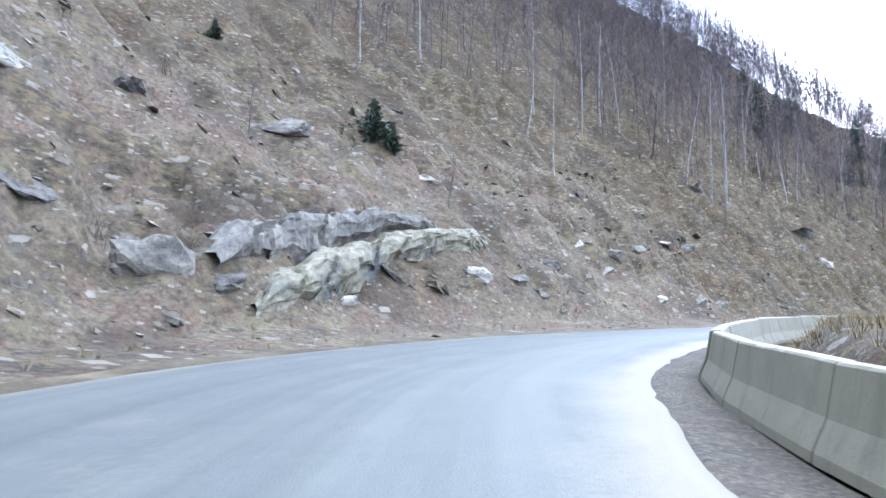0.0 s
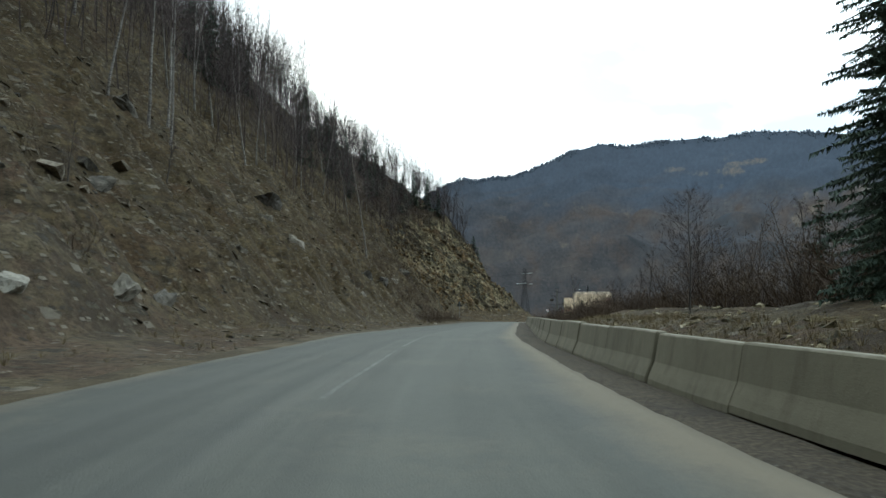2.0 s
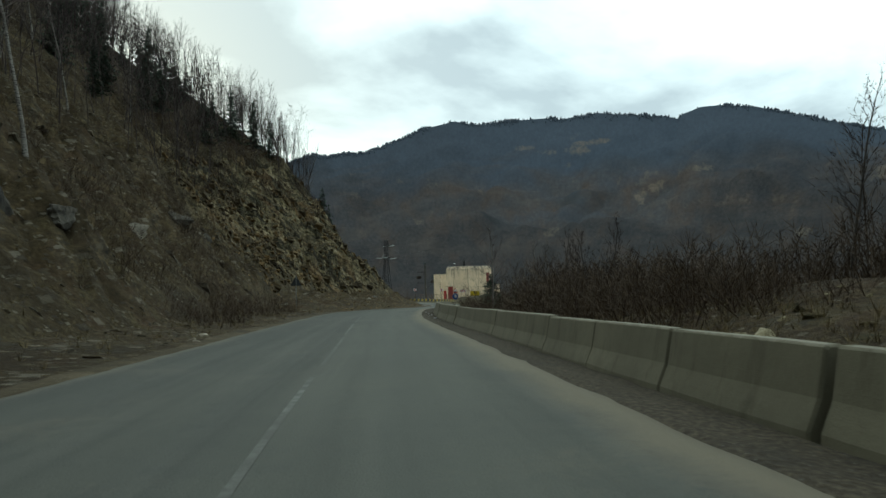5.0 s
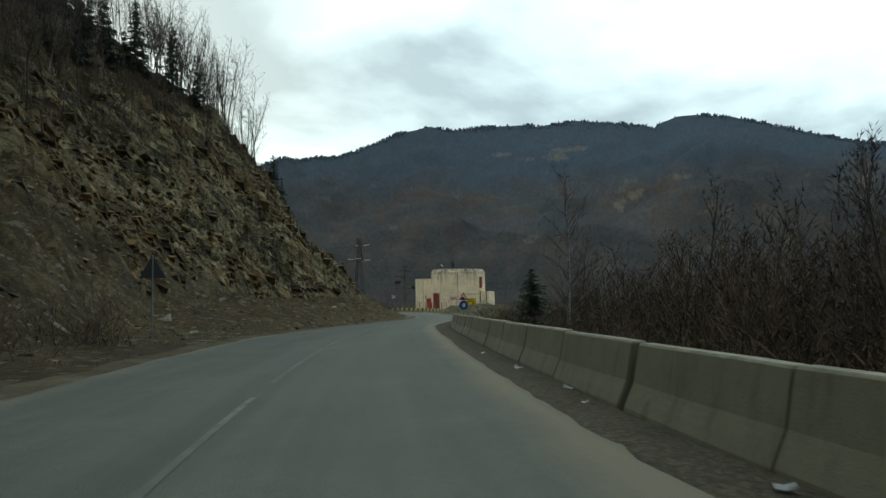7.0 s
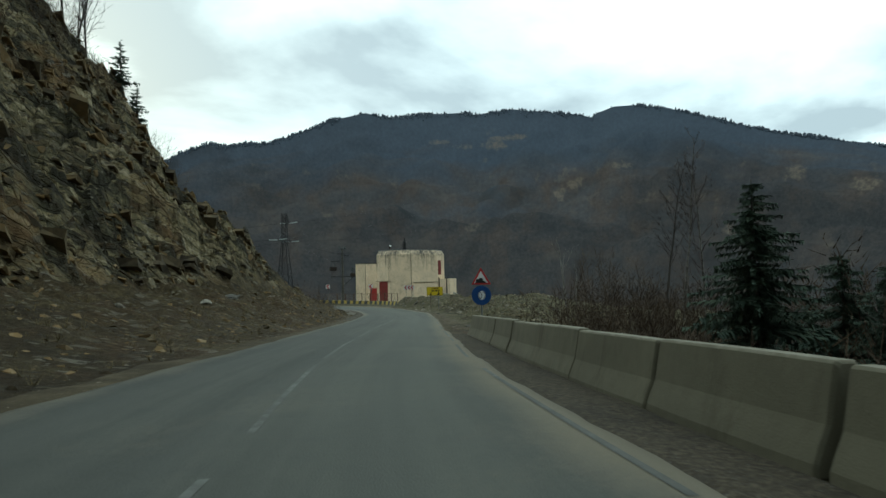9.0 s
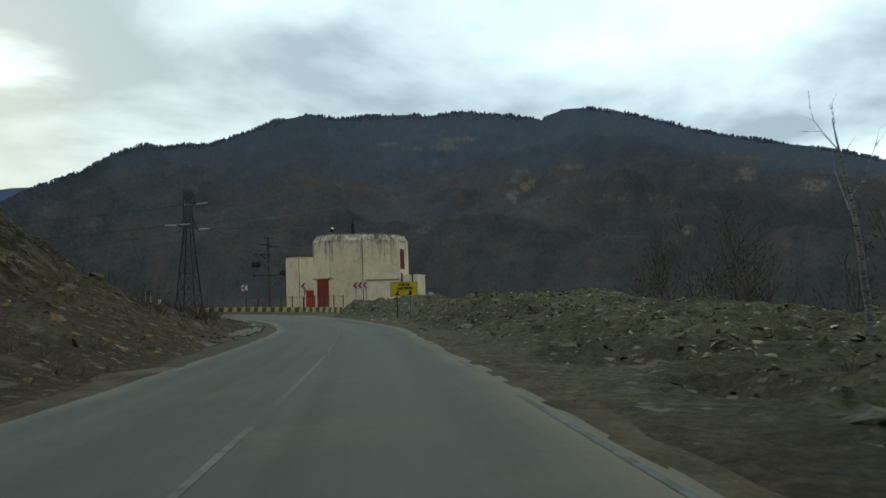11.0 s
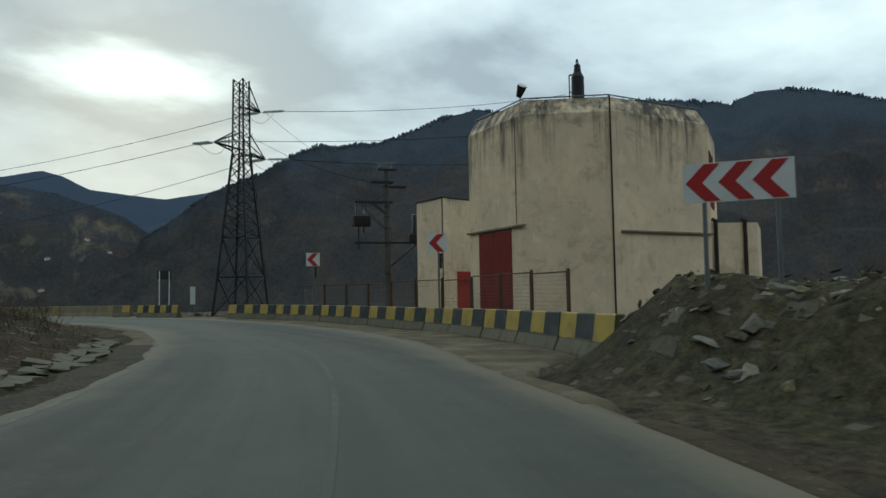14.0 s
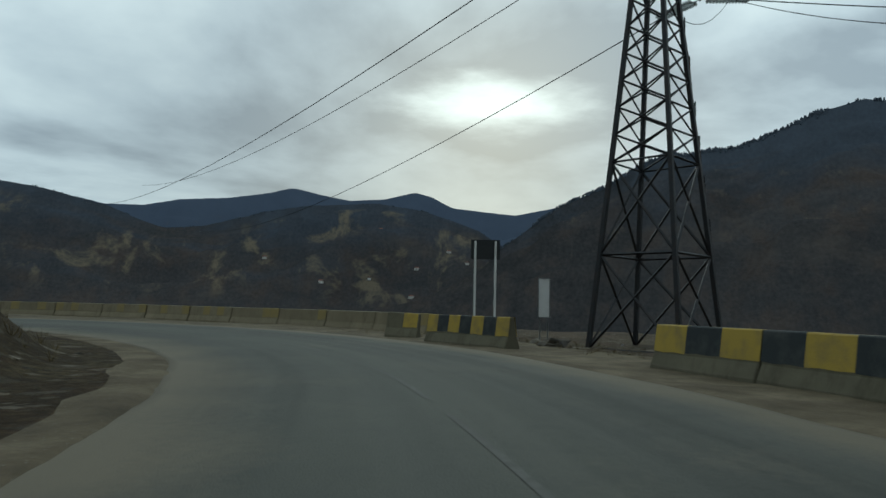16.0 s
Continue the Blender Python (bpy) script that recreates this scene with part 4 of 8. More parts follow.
def mat_paint_line(name, light):
    k = Nodes(name, 0.8)
    w = k.noise(3.5, detail=8, rough=0.75)
    fade = k.noise(0.28, detail=3)
    c = k.mix(k.math("MULTIPLY", k.span(w, 0.42, 0.60), k.span(fade, 0.40, 0.58, 0.15, 1.0)), (0.058, 0.058, 0.049), light)
    return k.done(c, w, 0.004)


STONE = mat_island("broken_stone", [(0.0, (0.020, 0.018, 0.015)), (0.3, (0.062, 0.055, 0.044)), (0.65, (0.125, 0.106, 0.078)), (1.0, (0.31, 0.28, 0.225))], grain=9)
SPOIL = mat_island("spoil_stone", [(0.0, (0.018, 0.016, 0.010)), (0.40, (0.048, 0.042, 0.025)), (0.62, (0.125, 0.105, 0.062)), (0.80, (0.26, 0.23, 0.155)), (1.0, (0.44, 0.40, 0.30))], grain=9)
BOULDER = mat_island("weathered_rock", [(0.0, (0.024, 0.022, 0.019)), (0.35, (0.078, 0.071, 0.059)), (0.7, (0.165, 0.150, 0.121)), (1.0, (0.30, 0.27, 0.22))], grain=3.5, rand=True, depth=0.09)
CLIFF = mat_island("layered_cliff_rock", [(0.0, (0.020, 0.016, 0.011)), (0.3, (0.062, 0.048, 0.030)), (0.55, (0.118, 0.086, 0.047)), (0.8, (0.185, 0.125, 0.062)), (1.0, (0.29, 0.24, 0.16))], grain=2.2, depth=0.03)
SLAB = mat_island("cliff_slab_rock", [(0.0, (0.026, 0.022, 0.017)), (0.3, (0.066, 0.054, 0.037)), (0.6, (0.125, 0.098, 0.060)), (0.85, (0.18, 0.126, 0.066)), (1.0, (0.27, 0.23, 0.16))], grain=2.2, depth=0.03, rand=True)
PALE_ROCK = mat_island("pale_rock", [(0.0, (0.045, 0.045, 0.042)), (0.45, (0.14, 0.132, 0.112)), (1.0, (0.34, 0.32, 0.265))], grain=2.5, rand=True, depth=0.09)
BIRCH, GREY_BARK = mat_birch(), paint("grey_bark", (0.06, 0.052, 0.045), 0.9, 0, (0.03, 0.028, 0.024), 0.5)
TWIG = mat_island("bare_twigs", [(0.0, (0.024, 0.020, 0.019)), (0.6, (0.054, 0.044, 0.040)), (1.0, (0.10, 0.082, 0.072))], grain=2)
BIRCH_TWIG = mat_island("birch_twigs", [(0.0, (0.04, 0.032, 0.031)), (0.7, (0.10, 0.08, 0.073)), (1.0, (0.18, 0.155, 0.14))], grain=2)
SHRUB = mat_island("shrub_stems", [(0.0, (0.024, 0.018, 0.013)), (0.5, (0.056, 0.041, 0.029)), (1.0, (0.115, 0.083, 0.055))], grain=2)
NEEDLE = mat_island("spruce_needles", [(0.0, (0.024, 0.033, 0.026)), (0.5, (0.052, 0.070, 0.052)), (1.0, (0.105, 0.125, 0.088))], grain=3)
GRASS = mat_island("dry_grass", [(0.0, (0.05, 0.040, 0.020)), (0.5, (0.11, 0.086, 0.046)), (1.0, (0.20, 0.16, 0.092))], grain=2)
LINE_PAINT, FADED_PAINT = mat_paint_line("worn_road_paint", (0.125, 0.126, 0.112)), mat_paint_line("faded_road_paint", (0.084, 0.084, 0.074))
YELLOW = paint("faded_yellow_paint", (0.40, 0.285, 0.048), 0.7, 0, (0.13, 0.115, 0.08), 0.75, 2.5)
WORN_YELLOW = paint("worn_yellow_paint", (0.25, 0.195, 0.075), 0.8, 0, (0.19, 0.16, 0.10), 0.8, 2.0)
BLACK = paint("faded_black_paint", (0.026, 0.032, 0.033), 0.7, 0, (0.10, 0.10, 0.088), 0.6, 2.5)
SIGN_YELLOW = paint("sign_yellow", (0.62, 0.45, 0.015), 0.5, 0, (0.30, 0.21, 0.03), 0.3)
SIGN_WHITE = paint("sign_white", (0.62, 0.62, 0.60), 0.5, 0, (0.40, 0.385, 0.35), 0.3)
SIGN_RED = paint("sign_red", (0.36, 0.022, 0.022), 0.5, 0, (0.2, 0.03, 0.03), 0.3)
SIGN_BLUE = paint("sign_blue", (0.012, 0.05, 0.17), 0.45, 0, (0.01, 0.03, 0.09), 0.3)
SIGN_BLACK = paint("sign_black", (0.012, 0.012, 0.013), 0.5, 0, (0.03, 0.03, 0.03), 0.2)
SIGN_BACK = paint("sign_back", (0.03, 0.033, 0.034), 0.6, 0.3, (0.05, 0.045, 0.04), 0.3)
GALV = paint("galvanised_post", (0.16, 0.165, 0.165), 0.5, 0.5, (0.09, 0.07, 0.055), 0.35)
FENCE_WIRE = paint("weathered_fence_wire", (0.17, 0.145, 0.115), 0.7, 0.3, (0.10, 0.05, 0.03), 0.5, 4)
FENCE_RUST = paint("brown_fence_steel", (0.105, 0.060, 0.036), 0.85, 0.1, (0.05, 0.028, 0.018), 0.5, 4)
RUST = paint("rusty_steel", (0.052, 0.026, 0.016), 0.85, 0.2, (0.03, 0.018, 0.013), 0.5, 5)
RED_DOOR = paint("red_door_paint", (0.22, 0.028, 0.020), 0.6, 0, (0.085, 0.022, 0.017), 0.5, 2)
RED_BRIGHT = paint("bright_red_door", (0.33, 0.025, 0.017), 0.55, 0, (0.15, 0.025, 0.02), 0.3, 2)
SEAM = paint("dark_pipe", (0.030, 0.025, 0.021), 0.8, 0, (0.075, 0.045, 0.028), 0.6)
LEDGE = mat_concrete("stained_ledge", (0.26, 0.215, 0.15), (0.04, 0.035, 0.027), 0.7)
GUTTER = mat_concrete("dirty_slab", (0.105, 0.090, 0.062), (0.03, 0.026, 0.018), 0.6)
POLE = mat_concrete("pole_concrete", (0.105, 0.10, 0.085), (0.04, 0.037, 0.03), 0.4)
GLASS_DISC = paint("pale_glass_discs", (0.46, 0.49, 0.48), 0.2, 0, (0.2, 0.21, 0.2), 0.3)
CERAMIC = paint("insulator_glass", (0.03, 0.045, 0.042), 0.25, 0, (0.02, 0.03, 0.028), 0.2)
FAR_WALL = paint("whitewash", (0.55, 0.54, 0.50), 0.8, 0, (0.4, 0.38, 0.34), 0.3)
FAR_ROOF = paint("dull_roof_tiles", (0.16, 0.07, 0.05), 0.8, 0, (0.1, 0.06, 0.05), 0.4)


def mat_outcrop():
    k = Nodes("pale_outcrop", 0.9, spec=0.2)
    big, mid, fine = k.noise(0.55, detail=5, rough=0.6), k.noise(2.4, k.place(scale=(1, 1, 1.8)), detail=7, rough=0.7), k.noise(11, detail=6, rough=0.75)
    pale = k.ramp(mid, [(0.25, (0.055, 0.050, 0.036)), (0.42, (0.12, 0.108, 0.076)), (0.62, (0.195, 0.178, 0.130)), (0.8, (0.28, 0.262, 0.20))])
    c = k.mix(k.span(big, 0.56, 0.66, 0, 0.8), pale, k.ramp(mid, [(0.35, (0.03, 0.032, 0.034)), (0.65, (0.10, 0.10, 0.095))]))
    c = k.mix(k.span(fine, 0.40, 0.30, 0, 0.7), c, (0.022, 0.02, 0.016))
    return k.done(c, k.math("ADD", mid, k.math("MULTIPLY", fine, 0.5)), 0.10)


OUTCROP = mat_outcrop()
# tree tops share the ridges' blue: haze put into their colour
RIDGE_TREE = mat_island("ridge_trees", [(0.0, (0.046, 0.055, 0.069)), (0.6, (0.066, 0.078, 0.096)), (1.0, (0.092, 0.103, 0.12))], grain=0.1)
LITTER = paint("white_litter", (0.5, 0.5, 0.5), 0.6, 0, (0.35, 0.35, 0.34), 0.4, 8)


# ---- concrete barriers along the road ----
def barrier_mesh(name, length, top):
    """A jersey barrier along x, its traffic face towards +y."""
    bm = bmesh.new()
    prof = [(0.0, 0.0), (-0.01, 0.09), (-0.055, 0.20), (-0.10, 0.30), (-0.125, 0.36), (-0.205, top - 0.025), (-0.23, top), (-0.37, top), (-0.395, top - 0.025), (-0.475, 0.36), (-0.50, 0.30), (-0.545, 0.20), (-0.59, 0.09), (-0.60, 0.0)]
    xs = [0.0, 0.03, length * 0.25, length * 0.5, length * 0.75, length - 0.03, length]
    rings = []
    for k, x in enumerate(xs):
        e = 0.025 if k in (0, len(xs) - 1) else 0.0
        rings.append([bm.verts.new((x, y - e if y > -0.3 else y + e, z - (e if z > 0.5 else 0) + 0.006 * math.sin(7 * x + 3 * z))) for y, z in prof])
    n = len(prof)
    for a, b in zip(rings, rings[1:]):
        for k in range(n):
            bm.faces.new((a[k], a[(k + 1) % n], b[(k + 1) % n], b[k]))
    bm.faces.new(rings[0]), bm.faces.new(rings[-1][::-1])
    bmesh.ops.recalc_face_normals(bm, faces=bm.faces)
    me = bpy.data.meshes.new(name)
    bm.to_mesh(me)
    bm.free()
    return me


def stripe_mesh(x0, x1, top, low=0.40):
    """A band of paint over a barrier's upper half."""
    bm = bmesh.new()
    g = 0.004
    f = (low - 0.36) / (top - 0.385)
    prof = [(-0.125 - 0.08 * f + g, low), (-0.205 + g, top - 0.02), (-0.225 + g, top + g), (-0.375 - g, top + g), (-0.395 - g, top - 0.02), (-0.475 + 0.08 * f - g, low)]
    rows = [[bm.verts.new((x, y, z + (0.0 if z > low + 0.01 else 0.012 * math.sin(9 * x)))) for y, z in prof] for x in np.linspace(x0, x1, 4)]
    for a, b in zip(rows, rows[1:]):
        for k in range(len(prof) - 1):
            bm.faces.new((a[k], b[k], b[k + 1], a[k + 1]))
    bmesh.ops.recalc_face_normals(bm, faces=bm.faces)
    me = bpy.data.meshes.new("stripe")
    bm.to_mesh(me)
    bm.free()
    return me


def barrier_lat(s):
    return table(s, [(-30, -2.3), (0, -2.4), (5, -2.55), (8, -2.8), (13, -3.05), (16, -3.3), (20, -3.5), (25, -3.7), (30, -3.85), (36, -3.8), (42, -3.65), (48, -3.45), (54, -3.4), (62, -3.5), (90, -3.4), (115, -2.85), (136, -3.15), (150, -3.0), (160, -2.8), (171, -2.45)])


def lay(ob, s0, s1, lat_of, up, rng):
    """Lays a unit that runs along x between two places beside the road."""
    a, b = at(s0, lat_of(s0), up), at(s1, lat_of(s1), up)
    ang = math.degrees(math.atan2(b[1] - a[1], b[0] - a[0]))
    d = math.hypot(b[0] - a[0], b[1] - a[1])
    ob.matrix_world = pose(*a, rng.uniform(-0.5, 0.5), -math.degrees(math.atan2(b[2] - a[2], d)), ang + rng.uniform(-0.35, 0.35))
    return d


def next_s(s, length, lat_of):
    """Where a unit of this length ends along the road."""
    a, lo, hi = at(s, lat_of(s)), s, s + 2.5 * length
    for _ in range(30):
        m = (lo + hi) / 2
        b = at(m, lat_of(m))
        lo, hi = (m, hi) if math.hypot(b[0] - a[0], b[1] - a[1]) < length else (lo, m)
    return lo


def make_barriers():
    tight, short = barrier_mesh("barrier", 3.085, 0.81), barrier_mesh("short_barrier", 2.98, 0.81)
    loop = bmesh.new()
    for dx in (-0.05, 0.05):
        bar(loop, (dx, -0.165, 0.36), (dx, -0.18, 0.46), 0.008, sides=4)
    bar(loop, (-0.05, -0.18, 0.46), (0.05, -0.18, 0.46), 0.008, sides=4)
    lm = bpy.data.meshes.new("lifting_loop")
    loop.to_mesh(lm)
    loop.free()
    s, rng = -28.0, random.Random(4)
    while s < 168.0:
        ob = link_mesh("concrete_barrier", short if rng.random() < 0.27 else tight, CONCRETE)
        for x in (0.75, 2.3):
            link_mesh("lifting_loop", lm, RUST, ob, "rusty steel lifting loop").location.x = x
        e = next_s(s, 3.10, barrier_lat)
        lay(ob, s, e, barrier_lat, float(np.interp(s, [30, 60], [-0.02, -0.07])) + rng.uniform(-0.015, 0.015), rng)
        tagged(ob, "weathered grey concrete jersey barrier beside the road", "barrier", "barriers along the road")
        s = e


def bend_lat(s):
    return table(s, [(246, -5.3), (249, -5.5), (252, -5.8), (256, -6.4), (263, -7.1), (270, -7.1), (276, -7.1), (281, -6.9), (285, -6.55), (291, -6.1), (298, -5.2), (306, -5.4), (314, -6.2), (380, -6.2)])


def make_striped():
    rng = random.Random(8)

    def unit(s0, length, first, label):
        ob = link_mesh("striped_barrier", barrier_mesh("striped_barrier", length - 0.02, 0.95), CONCRETE)
        n = max(3, round(length / 1.0)) if length < 3.2 else round(length / 0.6)
        for k in range(n):
            x0, x1 = (length - 0.02) * k / n, (length - 0.02) * (k + 1) / n
            st = link_mesh("stripe", stripe_mesh(x0 + 0.004, x1 - 0.004, 0.95, 0.40 + rng.uniform(-0.02, 0.02)), YELLOW if (k + first) % 2 else BLACK, ob)
            st["label"] = "faded yellow stripe" if (k + first) % 2 else "faded black stripe"
        end = next_s(s0, length, bend_lat)
        lay(ob, s0, end, bend_lat, -0.07, rng)
        tagged(ob, label, "barrier", "striped barriers round the bend")
        return n, end
    s, first = 249.6, 1
    while s < 283.5:
        n, s = unit(s, 3.0, first, "concrete jersey barrier with faded yellow and black stripes")
        s, first = s + 0.01, (first + n) % 2
    unit(289.9, 4.2, 1, "short striped concrete barrier with a broken end")
    ob = link_mesh("striped_barrier", barrier_mesh("striped_barrier", 1.25, 0.95), CONCRETE)
    st = link_mesh("stripe", stripe_mesh(0.05, 0.6, 0.95, 0.42), YELLOW, ob, "faded yellow stripe")
    ob.matrix_world = beside(294.9, -6.75, -0.08, 38) @ pose(0, 0, 0, 4, -3, 0)
    tagged(ob, "broken stump of a striped barrier turned askew", "barrier", "striped barriers round the bend")

    def far_lat(s):
        return table(s, [(295, -9.0), (299, -9.4), (309, -11.0), (320, -14.5), (340, -17), (380, -17)])
    s = 297.0
    while s < 352:
        ob = link_mesh("striped_barrier", barrier_mesh("striped_barrier", 3.98, 0.92), PALE_CONCRETE)
        end = next_s(s, 4.0, far_lat)
        lay(ob, s, end, far_lat, -0.09, rng)
        for k in range(6):
            if rng.random() < 0.22:
                st = link_mesh("stripe", stripe_mesh(0.66 * k + 0.01, 0.66 * k + 0.65, 0.92, 0.42), WORN_YELLOW, ob, "almost worn off yellow stripe")
        tagged(ob, "weathered pale barrier with almost worn off stripes", "barrier", "striped barriers round the bend")
        s = end + 0.01


make_barriers()
make_striped()


# ---- paint and edges of the road ----
def centre_lat(s):
    return table(s, [(-30, 1.9), (20, 1.6), (44, 1.0), (60, 0.95), (80, 1.05), (115, 1.4), (135, 1.5), (150, 1.2), (165, 1.6), (205, 1.25), (216, 0.95), (240, 0.2), (262, -0.85), (272, -0.9), (285, -0.4), (330, -0.6)])


def crown(s, lat):
    L, R = left_edge(s), right_edge(s)
    k = (lat - R) / (L - R)
    return 0.02 + 0.03 * (1 - (2 * k - 1) ** 2) + 0.005


def make_paint():
    lines = empty("road_markings")
    tagged(lines, "worn white centre dashes on the asphalt", "road marking", kind="structure")
    rng = random.Random(2)
    s = 40.0
    while s < 300:
        n = rng.uniform(7.0, 9.5) if s < 200 else 7.2
        q = np.arange(s, s + n, 0.4)
        S, l0 = np.repeat(q[:, None], 2, 1), centre_lat(q)
        A = np.stack([l0 - 0.04, l0 + 0.04], 1)
        link_mesh("dash", grid_mesh("dash", at(S, A, crown(S, A))), LINE_PAINT if s < 195 else FADED_PAINT, lines)
        s += n + (1.6 if s < 200 else 0.8)
    for nm, s0, s1, f in (("edge_line_right", 148, 205, lambda q: right_edge(q) + 0.22), ("edge_line_left", 196, 250, lambda q: left_edge(q) - 0.28)):
        s = s0
        while s < s1:
            n = rng.uniform(2, 9)
            q = np.arange(s, s + n, 0.4)
            S, l0 = np.repeat(q[:, None], 2, 1), f(q)
            A = np.stack([l0 - 0.04, l0 + 0.04], 1)
            link_mesh("edge_line", grid_mesh("edge_line", at(S, A, crown(S, A))), LINE_PAINT, lines)
            s += n + rng.uniform(0.5, 4)


def make_verges():
    """Gravel beside the asphalt: the gutter before the barriers, and both shoulders."""
    def sheet(name, s0, s1, a_of, b_of, n, up, label, material=VERGE):
        s = np.arange(s0, s1, 0.5)
        a, b = a_of(s), b_of(s)
        lat = a[:, None] + (b - a)[:, None] * np.linspace(0, 1, n)[None, :]
        S = np.repeat(s[:, None], n, 1)
        P = at(S, lat)
        L, R = left_edge(S), right_edge(S)
        outer = np.where(lat > 0, np.maximum(lat, L + 0.01), np.minimum(lat, R - 0.01))
        h = height(S, outer, P[..., 0], P[..., 1]) + up + 0.03 * fbm(P[..., 0] / 0.7, P[..., 1] / 0.7, 41, 3)
        h[:, 0] -= 0.07
        h[0], h[-1] = h[0] - 0.15, h[-1] - 0.15
        h[:, -1] -= 0.10
        P[..., 2] += h
        tagged(link_mesh(name, grid_mesh(name, P), material, smooth=True), label, "verge", kind="structure")
    sheet("verge_gutter", -34, 172, lambda s: right_edge(s) + 0.22, lambda s: barrier_lat(s) - 0.2, 6, 0.06, "dark gravel gutter before the barriers")
    sheet("verge_heaps", 170.5, 245, lambda s: right_edge(s) + 0.22, lambda s: right_edge(s) - 0.45 - 0.5 * fbm(s / 2.5, s * 0, 78, 3), 6, 0.05, "stony shoulder below the spoil heaps", SHOULDER)
    sheet("verge_right", 244.5, 340, lambda s: right_edge(s) + 0.22, lambda s: right_edge(s) - table(s, [(244, 0.45), (248, 0.55), (250, 1.9), (251, 2.6), (256, 4.0), (262, 4.4), (285, 4), (292, 5), (300, 7), (330, 9)]) - 0.5 * fbm(s / 2.5, s * 0, 78, 3), 9, 0.06, "sandy gravel shoulder beside the road", SAND)
    sheet("verge_left", -34, 199, lambda s: left_edge(s) - 0.25, lambda s: left_edge(s) + 0.75 + 0.5 * fbm(s / 3, s * 0, 77, 3), 5, 0.02, "stony brown shoulder below the hillside", SHOULDER)
    sheet("verge_apron", 261, 300, lambda s: left_edge(s) - 0.25, lambda s: left_edge(s) + 0.9 + 0.5 * fbm(s / 3, s * 0, 80, 3), 5, 0.02, "sandy apron inside the bend", SAND)
    sheet("verge_bend", 198, 262, lambda s: left_edge(s) - 0.25, lambda s: left_edge(s) + 1.0 + 0.5 * fbm(s / 3, s * 0, 79, 3), 5, 0.02, "dark gravel shoulder along the inner bend", VERGE)
    # broken concrete gutter on the inner side of the last bend
    rng = random.Random(12)
    g = empty("gutter")
    tagged(g, "broken pale concrete gutter slabs along the inner bend", "gutter", kind="structure")
    s = 203.0
    while s < 262:
        n = rng.uniform(0.5, 1.3)
        for layer in range(2):
            bm = bmesh.new()
            box(bm, 0, n, 0, rng.uniform(0.25, 0.5), -0.05, 0.035)
            bmesh.ops.subdivide_edges(bm, edges=[e for e in bm.edges if abs(e.verts[0].co.x - e.verts[1].co.x) > 0.3], cuts=2)
            for v in bm.verts:
                v.co += Vector((rng.uniform(-0.09, 0.09), rng.uniform(-0.07, 0.07), rng.uniform(-0.02, 0.02)))
            ob = part("slab", bm, GUTTER, g)
            l = left_edge(s) + 0.95 + 0.28 * layer + rng.uniform(-0.12, 0.12)
            ob.matrix_world = beside(s, l, 0.05 + 0.05 * layer, -2) @ pose(0, 0, 0, 8 + rng.uniform(-6, 6), rng.uniform(-4, 4), rng.uniform(-9, 9))
        s += n * rng.uniform(0.8, 1.5)


make_paint()
make_verges()


# ---- gate house ----
TOWER = [(208.6, 160.9), (206.4, 157.0), (208.1, 153.6), (213.3, 151.0), (217.85, 151.7), (219.6, 157.6), (217.2, 162.0), (212.8, 163.05)]
BASE = -4.6


def wall_frame(a, b, f=0.0, out=0.0, z=0.0):
    """A pose on the wall from a to b, f of the way along, x along the wall and y out of it."""
    a, b = Vector((*a, 0)), Vector((*b, 0))
    d = (b - a).normalized()
    n = Vector((d.y, -d.x, 0))
    m = Matrix((d, n, Vector((0, 0, 1)))).transposed().to_4x4()
    return Matrix.Translation(a + (b - a) * f + n * out + Vector((0, 0, z))) @ m


